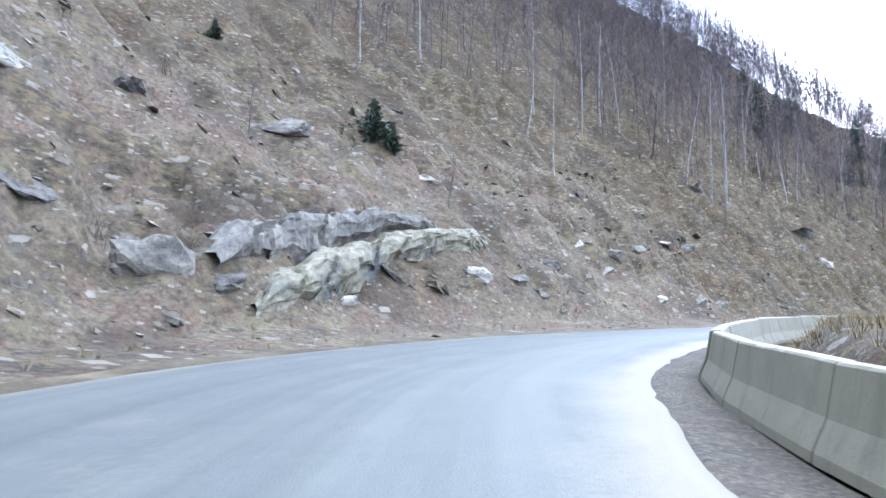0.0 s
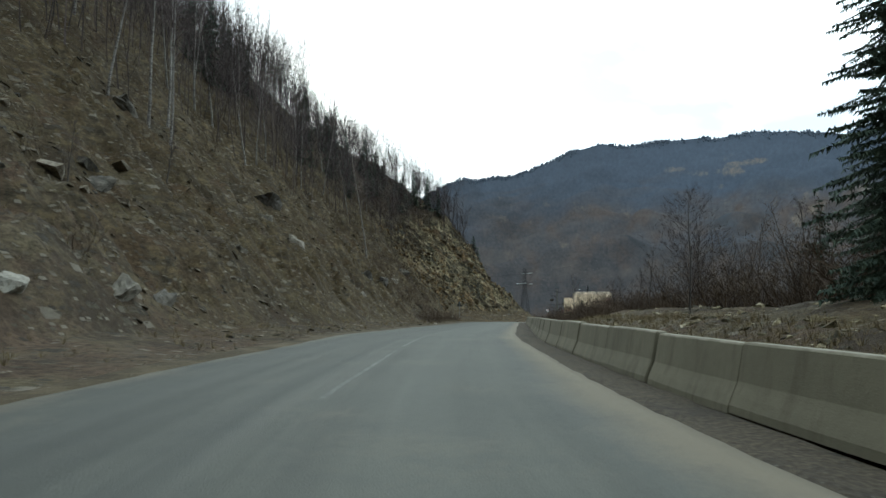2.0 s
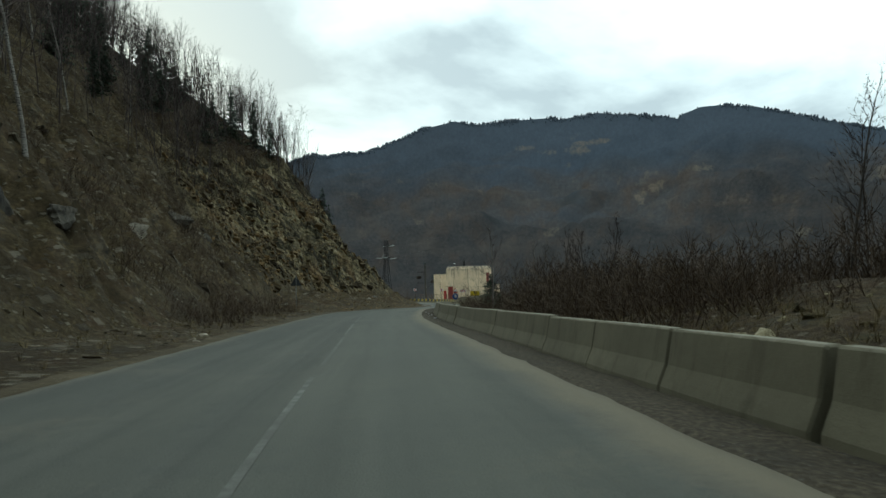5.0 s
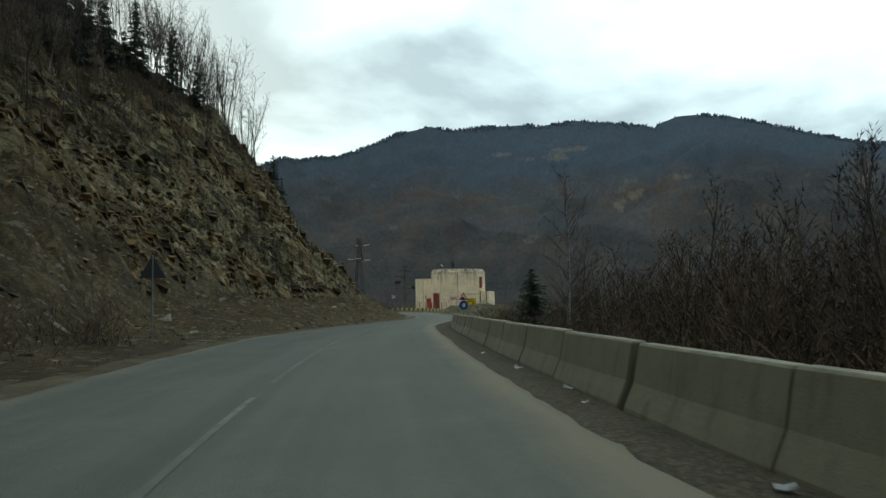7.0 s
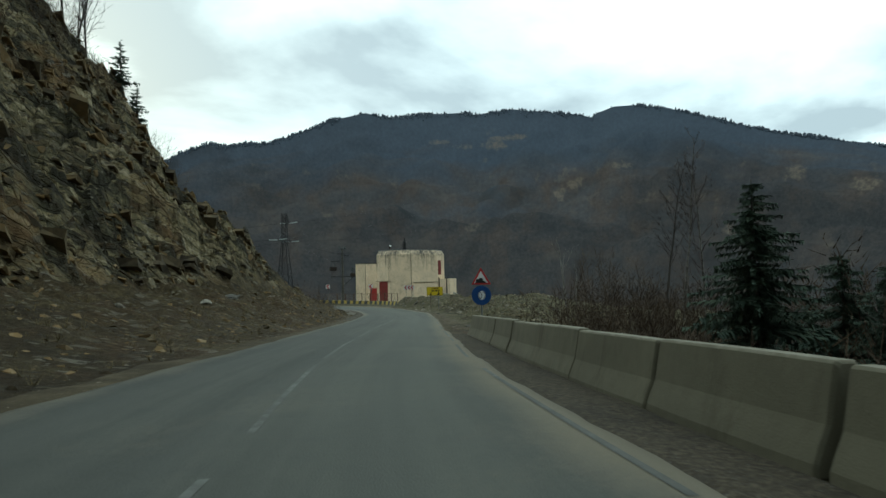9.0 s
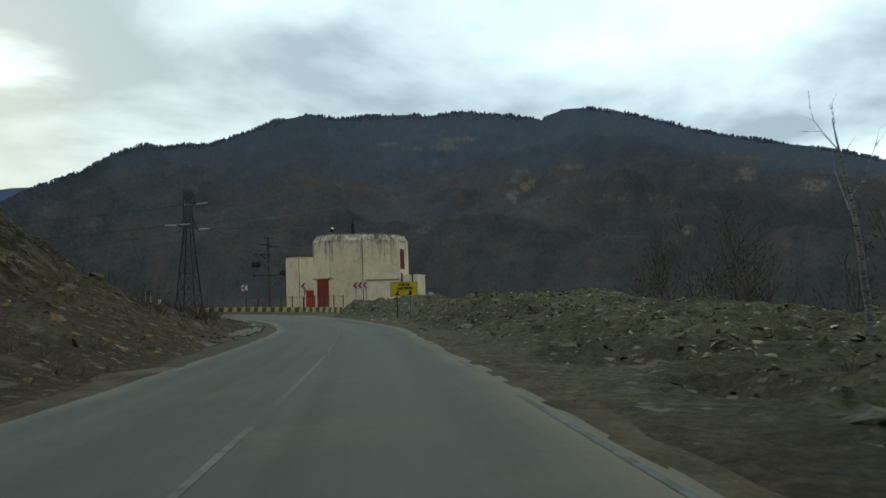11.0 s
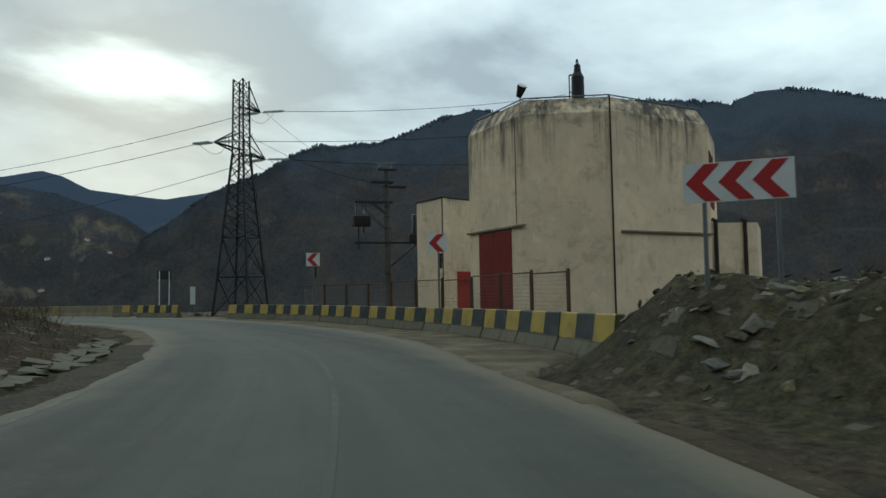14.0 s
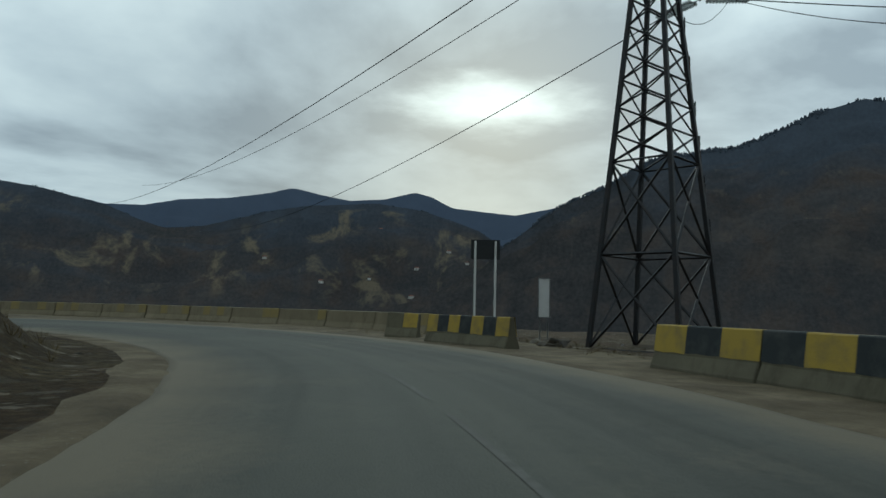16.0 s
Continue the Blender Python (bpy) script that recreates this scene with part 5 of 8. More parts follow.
def make_building():
    b = empty("gate_house", pose(212, 157, BASE))
    tagged(b, "stained beige rendered concrete gate house with red doors", "building")
    inv = b.matrix_world.inverted()

    def add(name, bm, mat, label="", parent=None):
        bmesh.ops.transform(bm, matrix=inv if parent is None else inv, verts=bm.verts)
        return part(name, bm, mat, parent or b, label)
    T = TOWER[::-1]
    bm = bmesh.new()
    prism(bm, TOWER, BASE, 4.70)
    add("wall", bm, TOWER_WALL)
    bm = bmesh.new()
    prism(bm, TOWER, 4.70, 5.42, 0.42)
    add("roof", bm, TOWER_WALL, "sloping parapet of stained render")
    bm = bmesh.new()
    top = TOWER
    c = Vector((sum(p[0] for p in top) / 8, sum(p[1] for p in top) / 8))
    ring = [Vector(p) + (c - Vector(p)).normalized() * 0.40 for p in top]
    for k in range(8):
        p, q = ring[k], ring[(k + 1) % 8]
        bar(bm, (p.x, p.y, 5.50), (q.x, q.y, 5.50), 0.03, sides=6)
        for f in np.linspace(0, 1, 7)[:-1]:
            r = p + (q - p) * f
            bar(bm, (r.x, r.y, 5.40), (r.x, r.y, 5.50), 0.015, sides=4)
    add("roof_rail", bm, GALV, "thin grey rail round the roof edge")
    # facade: corners A, B, C, D
    A, B, C, D, Ecorner = TOWER[:5]
    wid = lambda p, q: (Vector(q) - Vector(p)).length
    for p, q, z, f0, f1 in ((A, B, 0.02, -0.02, 1.06), (C, D, -0.30, 0.06, 1.0)):
        bm = bmesh.new()
        w = wid(p, q)
        box(bm, f0 * w, f1 * w, -0.06, 0.13, z - 0.045, z + 0.045, 0.012, wall_frame(p, q))
        add("ledge", bm, LEDGE, "stained concrete ledge")
    w = wid(A, B)
    bm = bmesh.new()
    box(bm, 0.20 * w, 0.82 * w, -0.05, 0.035, BASE, -0.06, 0.0, wall_frame(A, B))
    door = add("door", bm, RED_DOOR, "tall dull red double door")
    for k in range(2):
        bm = bmesh.new()
        x0 = (0.20 + 0.31 * k) * w + 0.04
        box(bm, x0, x0 + 0.31 * w - 0.08, 0.03, 0.06, BASE + 0.1, -0.12, 0.01, wall_frame(A, B))
        for j in range(1, 9):
            xx = x0 + (0.31 * w - 0.08) * j / 9
            box(bm, xx - 0.012, xx + 0.012, 0.055, 0.072, BASE + 0.12, -0.14, 0, wall_frame(A, B))
        add("leaf", bm, RED_DOOR, "", door)
    for p, q, f, z0, z1, r in ((B, C, 0.985, BASE, 5.35, 0.034), (A, B, 0.93, 0.1, 4.7, 0.016)):
        bm = bmesh.new()
        m = wall_frame(p, q, f, 0.05)
        bar(bm, m @ Vector((0, 0, z0)), m @ Vector((0, 0, z1)), r)
        add("pipe", bm, SEAM, "dark vertical downpipe")
    bm = bmesh.new()
    w = wid(D, Ecorner)
    box(bm, 0.08 * w, 0.5 * w, -0.05, 0.04, 1.0, 3.6, 0.0, wall_frame(D, Ecorner))
    sh = add("shutter", bm, RED_DOOR, "dull red louvred shutter")
    bm = bmesh.new()
    for k in range(16):
        box(bm, 0.10 * w, 0.48 * w, 0.03, 0.075, 1.1 + 0.155 * k, 1.17 + 0.155 * k, 0, wall_frame(D, Ecorner))
    add("louvre", bm, RED_DOOR, "", sh)
    # low wing with two vent pipes
    wing = [(213.6, 151.15), (215.1, 149.35), (219.2, 149.9), (217.8, 151.9)]
    bm = bmesh.new()
    prism(bm, wing, BASE, 0.25)
    add("wing", bm, TOWER_WALL, "low rendered side wing")
    for f, zb in ((0.12, -2.2), (0.72, -3.2)):
        bm = bmesh.new()
        m = wall_frame(wing[0], wing[1], f, 0.09)
        bar(bm, m @ Vector((0, 0, zb)), m @ Vector((0, 0, 0.30)), 0.09, sides=8)
        bar(bm, m @ Vector((0, 0, 0.30)), m @ Vector((0, -0.25, 0.42)), 0.09, sides=8)
        if f < 0.5:
            bar(bm, m @ Vector((0, 0, zb)), m @ Vector((1.9, 0, zb - 1.3)), 0.07, sides=8)
        add("vent_pipe", bm, SEAM, "dark bent vent pipe")
    # annex
    an = [(220.7, 172.8), (219.3, 169.6), (224.5, 168.6), (228.5, 170.5), (227, 175)]
    bm = bmesh.new()
    prism(bm, an, BASE, 3.62)
    add("annex", bm, TOWER_WALL, "lower rendered annex")
    bm = bmesh.new()
    prism(bm, [tuple(Vector(p) + (Vector(p) - Vector((224, 171.3))).normalized() * 0.07) for p in an], 3.62, 3.70)
    add("annex_roof", bm, SEAM, "dark flat roof slab")
    w = wid(an[1], an[2])
    bm = bmesh.new()
    box(bm, 0.24 * w, 0.68 * w, -0.04, 0.05, BASE, -1.35, 0.01, wall_frame(an[1], an[2]))
    d2 = add("door", bm, RED_BRIGHT, "bright red steel door")
    bm = bmesh.new()
    for j in range(6):
        box(bm, 0.30 * w, 0.62 * w, 0.045, 0.075, -2.35 + 0.11 * j, -2.29 + 0.11 * j, 0, wall_frame(an[1], an[2]))
    add("louvre", bm, RED_BRIGHT, "", d2)
    bm = bmesh.new()
    m = wall_frame(an[0], an[1], 0.985, 0.04)
    bar(bm, m @ Vector((0, 0, BASE)), m @ Vector((0, 0, 3.6)), 0.035)
    add("pipe", bm, SEAM, "dark vertical downpipe")
    # dark cast body on the roof, with its guard
    s = empty("roof_siren", pose(209.7, 155.7, 5.3) @ Matrix.Diagonal((0.85, 0.85, 1.4, 1)))
    tagged(s, "dark cylindrical siren with a guard on the roof", "siren")
    bm = bmesh.new()
    for z0, z1, r0, r1 in ((0, 1.15, 0.34, 0.34), (1.15, 1.3, 0.34, 0.22), (1.3, 1.55, 0.20, 0.17)):
        bar(bm, (0, 0, z0), (0, 0, z1), r0, r1, 12)
    part("body", bm, SIGN_BLACK, s)
    bm = bmesh.new()
    for k in range(8):
        a, c2 = math.pi * k / 8, math.pi * (k + 1) / 8
        bar(bm, (0.13 * math.cos(a), 0, 1.55 + 0.17 * math.sin(a)), (0.13 * math.cos(c2), 0, 1.55 + 0.17 * math.sin(c2)), 0.04)
    part("lifting_eye", bm, SIGN_BLACK, s)
    bm = bmesh.new()
    bar(bm, (-0.30, 0.35, 0), (-0.30, 0.35, 1.2), 0.03), bar(bm, (-0.30, 0.35, 1.2), (0, 0, 1.28), 0.03), bar(bm, (-0.30, 0.35, 0.65), (0, 0.2, 0.65), 0.025)
    part("guard", bm, SIGN_BLACK, s)
    f = empty("floodlight", pose(207.3, 157.4, 5.42, 0, 0, 60))
    tagged(f, "round grey floodlight tilted on the roof edge", "floodlight")
    bm = bmesh.new()
    bar(bm, (0, 0, 0), (0, 0, 0.32), 0.03)
    part("stand", bm, GALV, f)
    bm = bmesh.new()
    bar(bm, (0.10, 0, 0.36), (-0.20, 0, 0.78), 0.12, 0.22, 12)
    part("lamp_housing", bm, SEAM, f)
    bm = bmesh.new()
    bar(bm, (-0.20, 0, 0.78), (-0.215, 0, 0.80), 0.21, 0.20, 12)
    part("lens", bm, SIGN_WHITE, f)


make_building()


# ---- lattice pylon, wires and transformer pole ----
PYL = (217.9, 188.3, -4.7)


def lattice(p, z0, z1, w0, w1, n, name, r):
    """Crossed bracing on the four faces between two heights; the large braces are parts of their own."""
    zs = np.linspace(z0, z1, n + 1)
    for f in range(4):
        m = Matrix.Rotation(f * math.pi / 2, 3, "Z")
        face = bmesh.new()
        for k in range(n):
            za, zb = zs[k], zs[k + 1]
            wa, wb = w0 + (w1 - w0) * (za - z0) / (z1 - z0), w0 + (w1 - w0) * (zb - z0) / (z1 - z0)
            rods = [((-wa, wa, za), (wb, wb, zb)), ((wa, wa, za), (-wb, wb, zb))]
            if name == "bracing" or k == 0:
                rods.append(((-wa, wa, za), (wa, wa, za)))
            for a, b in rods:
                bm = bmesh.new() if name == "bracing" else face
                bar(bm, m @ Vector(a), m @ Vector(b), r, sides=4)
                if name == "bracing":
                    part("brace", bm, STEEL_DARK, p)
        if name != "bracing":
            part(name, face, STEEL_DARK, p)
        else:
            face.free()


def insulator(bm, a, b, n=9, r=0.085):
    a, b = Vector(a), Vector(b)
    bar(bm, a, b, 0.02, sides=5)
    for k in range(n):
        c = a + (b - a) * ((k + 0.5) / n)
        d = (b - a).normalized() * 0.035
        bar(bm, c - d, c + d, r, r * 0.35, 8)


def make_pylon():
    p = empty("pylon", pose(*PYL, 0, 0, 18))
    tagged(p, "dark steel lattice power pylon with cross arms", "pylon")
    Z1, Z2, Z3, W0, W1, W2 = 6.6, 13.3, 19.5, 1.62, 1.06, 0.50
    for sx, sy in ((-1, -1), (-1, 1), (1, -1), (1, 1)):
        bm = bmesh.new()
        for (za, wa), (zb, wb) in (((0, W0), (Z1, W1)), ((Z1, W1), (Z2, W2)), ((Z2, W2), (Z3, W2 * 0.9))):
            bar(bm, (sx * wa, sy * wa, za), (sx * wb, sy * wb, zb), 0.10 if za < 12 else 0.075, sides=4)
        part("leg", bm, STEEL_DARK, p)
        bm = bmesh.new()
        box(bm, sx * W0 - 0.3, sx * W0 + 0.3, sy * W0 - 0.3, sy * W0 + 0.3, -0.4, 0.28, 0.03)
        part("footing", bm, POLE, p, "concrete footing")
    lattice(p, 0.3, Z1, W0 * 0.985, W1, 2, "bracing", 0.05)
    lattice(p, Z1, Z2, W1, W2, 7, "lattice", 0.037)
    lattice(p, Z2, Z3, W2, W2 * 0.9, 9, "lattice", 0.034)
    for z, side, reach in ((Z2 + 0.3, -1, 3.75), (Z2 + 0.3, 1, 3.75), (17.5, 1, 2.9)):
        bm = bmesh.new()
        tip = Vector((side * reach, 0, z + 0.05))
        for sy in (-1, 1):
            bar(bm, (side * W2, sy * W2, z), tip, 0.075, sides=4)
            bar(bm, (side * W2, sy * W2, z + 1.5), tip, 0.055, sides=4)
        for k in range(1, 5):
            f, g = k / 5, (k + 1) / 5
            q = Vector((side * W2, W2, z)).lerp(tip, f), Vector((side * W2, -W2, z)).lerp(tip, g)
            bar(bm, *q, 0.034, sides=4)
            q = Vector((side * W2, W2, z)).lerp(tip, f), Vector((side * W2, W2, z + 1.5)).lerp(tip, f)
            bar(bm, *q, 0.032, sides=4)
        part("cross_arm", bm, STEEL_DARK, p)
    inv = p.matrix_world.inverted()
    # insulators: the long strings, both ways from each arm's tip
    ends = []
    for z, x, way in ((Z2 + 0.35, -3.75, (203, 313, 14)), (Z2 + 0.35, -3.75, (256.4, 176.7, 16.5)), (Z2 + 0.35, 3.75, (222, 311, 10)), (Z2 + 0.35, 3.75, (257.4, 177.2, 12.8)), (17.55, 2.9, (255.4, 176.2, 20.0)), (17.55, 2.9, (212, 312, 18))):
        a = Vector((x, 0, z))
        d = (inv @ Vector(way) - a).normalized()
        bm = bmesh.new()
        u = Vector((0, 0, 1)).cross(d).normalized() * 0.16
        for sgn in (-1, 1):
            insulator(bm, a + d * 0.35 + u * sgn, a + d * 2.15 + u * sgn, 13, 0.105)
        for q in (0.35, 2.15):
            bar(bm, a + d * q - u * 1.1, a + d * q + u * 1.1, 0.03, sides=5)
        bar(bm, a, a + d * 0.35, 0.02)
        part("insulator", bm, GLASS_DISC, p, "pale glass insulator string")
        ends.append((p.matrix_world @ (a + d * 1.6), Vector(way)))
    # hanging jumper loops and the small earth switch brackets
    for x, z in ((-3.75, Z2 + 0.35), (3.75, Z2 + 0.35), (2.9, 17.55)):
        bm = bmesh.new()
        last = None
        for k in range(9):
            t = k / 8
            q = Vector((x + 0.25 * math.sin(math.pi * t), -1.4 + 2.8 * t, z - 0.9 * math.sin(math.pi * t)))
            if last is not None:
                bar(bm, last, q, 0.014, sides=4)
            last = q
        part("jumper_loop", bm, STEEL_DARK, p)
    for z in (8.6, 10.2, 11.6, 15.0, 4.5, 6.0, 7.4):
        bm = bmesh.new()
        w = 0.5 + max(0, 13.3 - z) * 0.09
        bar(bm, (w, -w * 0.9, z), (w + 0.45, -w * 0.9, z), 0.035, sides=4)
        bar(bm, (w + 0.4, -w * 0.9, z - 0.25), (w + 0.4, -w * 0.9, z + 0.3), 0.03, sides=5)
        part("bracket", bm, STEEL_DARK, p)
    bm = bmesh.new()
    last = None
    for k in range(26):
        z = 13.5 - 0.5 * k
        w = 0.55 + max(0, 13.3 - z) * 0.088
        q = Vector((w + 0.12 + 0.05 * math.sin(z * 2), -w * 0.9, z))
        if last is not None:
            bar(bm, last, q, 0.05, sides=6)
        last = q
    part("cable", bm, RUST, p, "reddish cable running down a leg")
    return ends


def wire(name, a, b, sag, r, label, group="overhead wires"):
    a, b = Vector(a), Vector(b)
    bm = bmesh.new()
    side = (b - a).cross(Vector((0, 0, 1))).normalized()
    last = None
    for k in range(25):
        t = k / 24
        q = a.lerp(b, t) - Vector((0, 0, 4 * sag * t * (1 - t)))
        ring = [bm.verts.new(q + (side * math.cos(c) + Vector((0, 0, math.sin(c)))) * r) for c in (0.52, 2.62, 4.71)]
        if last:
            for n in range(3):
                bm.faces.new((last[n], last[(n + 1) % 3], ring[(n + 1) % 3], ring[n]))
        else:
            bm.faces.new(ring[::-1])
        last = ring
    bm.faces.new(last)
    return tagged(link(name, bm, STEEL_DARK), label, "wire", group)


POLE_AT = (223.6, 177.8, -4.7)


def make_pole():
    p = empty("transformer_pole", pose(*POLE_AT, 0, 0, -38))
    tagged(p, "concrete power pole with switchgear and a steel platform", "power pole")
    Hh = 11.7
    bm = bmesh.new()
    bar(bm, (0, 0, -0.3), (0, 0, Hh), 0.30, 0.19, 10)
    part("pole", bm, POLE, p)
    for k, z in enumerate((3.4, 7.0, 7.9, 8.7)):
        bm = bmesh.new()
        bar(bm, (0, 0, z), (0, 0, z + 0.07), 0.32 - 0.009 * z + 0.03, sides=10)
        part("clamp", bm, STEEL_DARK, p)
    bm = bmesh.new()
    box(bm, -0.75, 0.75, -0.08, 0.08, Hh - 0.05, Hh + 0.08)
    box(bm, -0.75, 0.75, -0.32, -0.24, Hh - 0.05, Hh + 0.05)
    part("top_bar", bm, STEEL_DARK, p)
    for k in range(6):
        bm = bmesh.new()
        x = -0.7 + 0.28 * k
        insulator(bm, (x, 0 if k % 2 else -0.28, Hh + 0.05), (x, 0 if k % 2 else -0.28, Hh + 0.6), 4, 0.10)
        part("insulator", bm, CERAMIC, p, "dark pin insulator")
    for z, x0, x1 in ((10.7, -1.3, 0.5), (10.35, -0.3, 1.5), (9.1, -2.6, 0.4), (5.9, -2.7, 2.9)):
        bm = bmesh.new()
        for y in (-0.28, 0.28):
            box(bm, x0, x1, y - 0.05, y + 0.05, z - 0.06, z + 0.06)
        box(bm, x0, x0 + 0.08, -0.3, 0.3, z - 0.05, z + 0.05), box(bm, x1 - 0.08, x1, -0.3, 0.3, z - 0.05, z + 0.05)
        part("cross_beam", bm, STEEL_DARK, p)
    for y in (-0.28, 0.28):
        for q0, q1, rad in (((0.2, y, 4.0), (2.4, y, 5.85), 0.05), ((-0.1, y, 8.2), (-1.2, y, 9.05), 0.04), ((-2.2, y, 9.0), (-0.2, y, 7.0), 0.022), ((-1.2, y, 9.1), (0, y, 9.9), 0.03)):
            bm = bmesh.new()
            bar(bm, q0, q1, rad)
            part("brace", bm, STEEL_DARK, p)
    bm = bmesh.new()
    box(bm, -2.75, -1.4, -0.4, 0.4, 7.2, 8.0, 0.06)
    tank = part("transformer", bm, SEAM, p, "dark finned transformer tank")
    for k in range(7):
        x = -2.68 + 0.2 * k
        bm = bmesh.new()
        box(bm, x - 0.02, x + 0.02, -0.48, 0.48, 7.15, 7.95)
        part("fin", bm, SEAM, tank)
    for x in (-2.55, -1.85):
        bm = bmesh.new()
        insulator(bm, (x + 0.1, 0, 8.0), (x + 0.1, 0, 9.1), 6, 0.12)
        part("bushing", bm, CERAMIC, tank)
    bm = bmesh.new()
    bar(bm, (-2.3, 0, 5.4), (-2.3, 0, 7.1), 0.05), bar(bm, (-1.9, 0, 6.7), (-1.9, 0, 7.1), 0.06)
    part("drain_pipe", bm, SEAM, tank)
    bm = bmesh.new()
    box(bm, 1.75, 2.8, -0.3, 0.3, 5.98, 6.6, 0.05)
    sw = part("switch_box", bm, SEAM, p, "dark switch box on the platform")
    bm = bmesh.new()
    insulator(bm, (2.2, 0, 6.6), (2.2, 0, 8.25), 12, 0.24)
    part("bushing", bm, CERAMIC, sw)
    bm = bmesh.new()
    last = None
    for k in range(9):
        t = k / 8
        q = Vector((0.75 + 1.0 * math.sin(math.pi * t), 0, Hh + 0.55 - 1.4 * t))
        if last is not None:
            bar(bm, last, q, 0.012, sides=4)
        last = q
    part("jumper_loop", bm, STEEL_DARK, p)
    bm = bmesh.new()
    last = None
    for k in range(9):
        t = k / 8
        q = Vector((-0.75 - 1.0 * math.sin(math.pi * t), 0, Hh + 0.55 - 1.8 * t))
        if last is not None:
            bar(bm, last, q, 0.012, sides=4)
        last = q
    part("jumper_loop", bm, STEEL_DARK, p)


for a, b in make_pylon():
    wire("power_line", a, b, 3.0 if b.y > 300 else 0.6, 0.026, "thin dark overhead power line from the pylon")
make_pole()
for dz, z0, o in ((10.75, 14.9, 0.5), (10.7, 17.4, 2.3), (9.15, 13.3, 3.2)):
    wire("power_line", (PYL[0] + o, PYL[1] - 0.6 + 0.2 * o, PYL[2] + z0), (POLE_AT[0] - 1.2, POLE_AT[1] + 0.9, POLE_AT[2] + dz), 0.5, 0.018, "thin dark overhead wire to the transformer pole")


# ---- signs ----
def flat(pts, t=0.012):
    """A plate in the xz plane, facing -y."""
    bm = bmesh.new()
    a = [bm.verts.new((x, 0, z)) for x, z in pts]
    b = [bm.verts.new((x, t, z)) for x, z in pts]
    n = len(pts)
    bm.faces.new(a), bm.faces.new(b[::-1])
    for k in range(n):
        bm.faces.new((a[k], b[k], b[(k + 1) % n], a[(k + 1) % n]))
    bmesh.ops.recalc_face_normals(bm, faces=bm.faces)
    return bm


def rect(x0, x1, z0, z1):
    return [(x0, z0), (x1, z0), (x1, z1), (x0, z1)]


def disc(r, cx=0.0, cz=0.0, n=28, sx=1.0):
    return [(cx + sx * r * math.cos(2 * math.pi * k / n), cz + r * math.sin(2 * math.pi * k / n)) for k in range(n)]


def shift(bm, dx=0, dy=0, dz=0):
    bmesh.ops.translate(bm, vec=(dx, dy, dz), verts=bm.verts)
    return bm


def post(parent, x, z0, z1, y=0.04, r=0.035, mat=None, label=""):
    bm = bmesh.new()
    bar(bm, (x, y, z0), (x, y, z1), r, sides=8)
    return part("post", bm, mat or GALV, parent, label)


def facing(x, y, z, to):
    """A pose whose front (-y) looks at a place."""
    return pose(x, y, z, 0, 0, math.degrees(math.atan2(to[1] - y, to[0] - x)) + 90)


def chevrons(m, count, w, z, posts, z_low, label, plate=False):
    g = empty("chevron_sign", m)
    tagged(g, label, "road sign", "chevron signs in the bend")
    for x in posts:
        post(g, x, z_low, z + w * 0.45)
    tot = w * 0.78 * count + 0.22 * w
    panel = part("panel", shift(flat(rect(-tot / 2, tot / 2, z - w / 2, z + w / 2), 0.02)), SIGN_WHITE, g, "white sign panel")
    for k in range(count):
        x = -tot / 2 + 0.06 * w + w * 0.78 * k
        h = w * 0.47
        c = [(x, z), (x + h * 0.95, z + h), (x + h * 1.75, z + h), (x + h * 0.85, z), (x + h * 1.75, z - h), (x + h * 0.95, z - h)]
        part("chevron", shift(flat(c, 0.006), 0, -0.006), SIGN_RED, panel, "red arrow chevron")
    if plate:
        part("back_plate", shift(flat(rect(0.07, 0.07 + 0.16 * w, z - 1.35 * w, z - 0.56 * w), 0.02), 0, 0.09), SIGN_BACK, g, "dark back of a second sign")
    return g


def text_mesh(body, size):
    cu = bpy.data.curves.new("letters", "FONT")
    cu.body, cu.size, cu.align_x, cu.extrude, cu.offset = body, size, "CENTER", 0.004, 0.012
    ob = new("letters", cu)
    dg = bpy.context.evaluated_depsgraph_get()
    me = bpy.data.meshes.new_from_object(ob.evaluated_get(dg))
    bpy.data.objects.remove(ob)
    me.transform(Matrix.Rotation(math.pi / 2, 4, "X"))
    return me


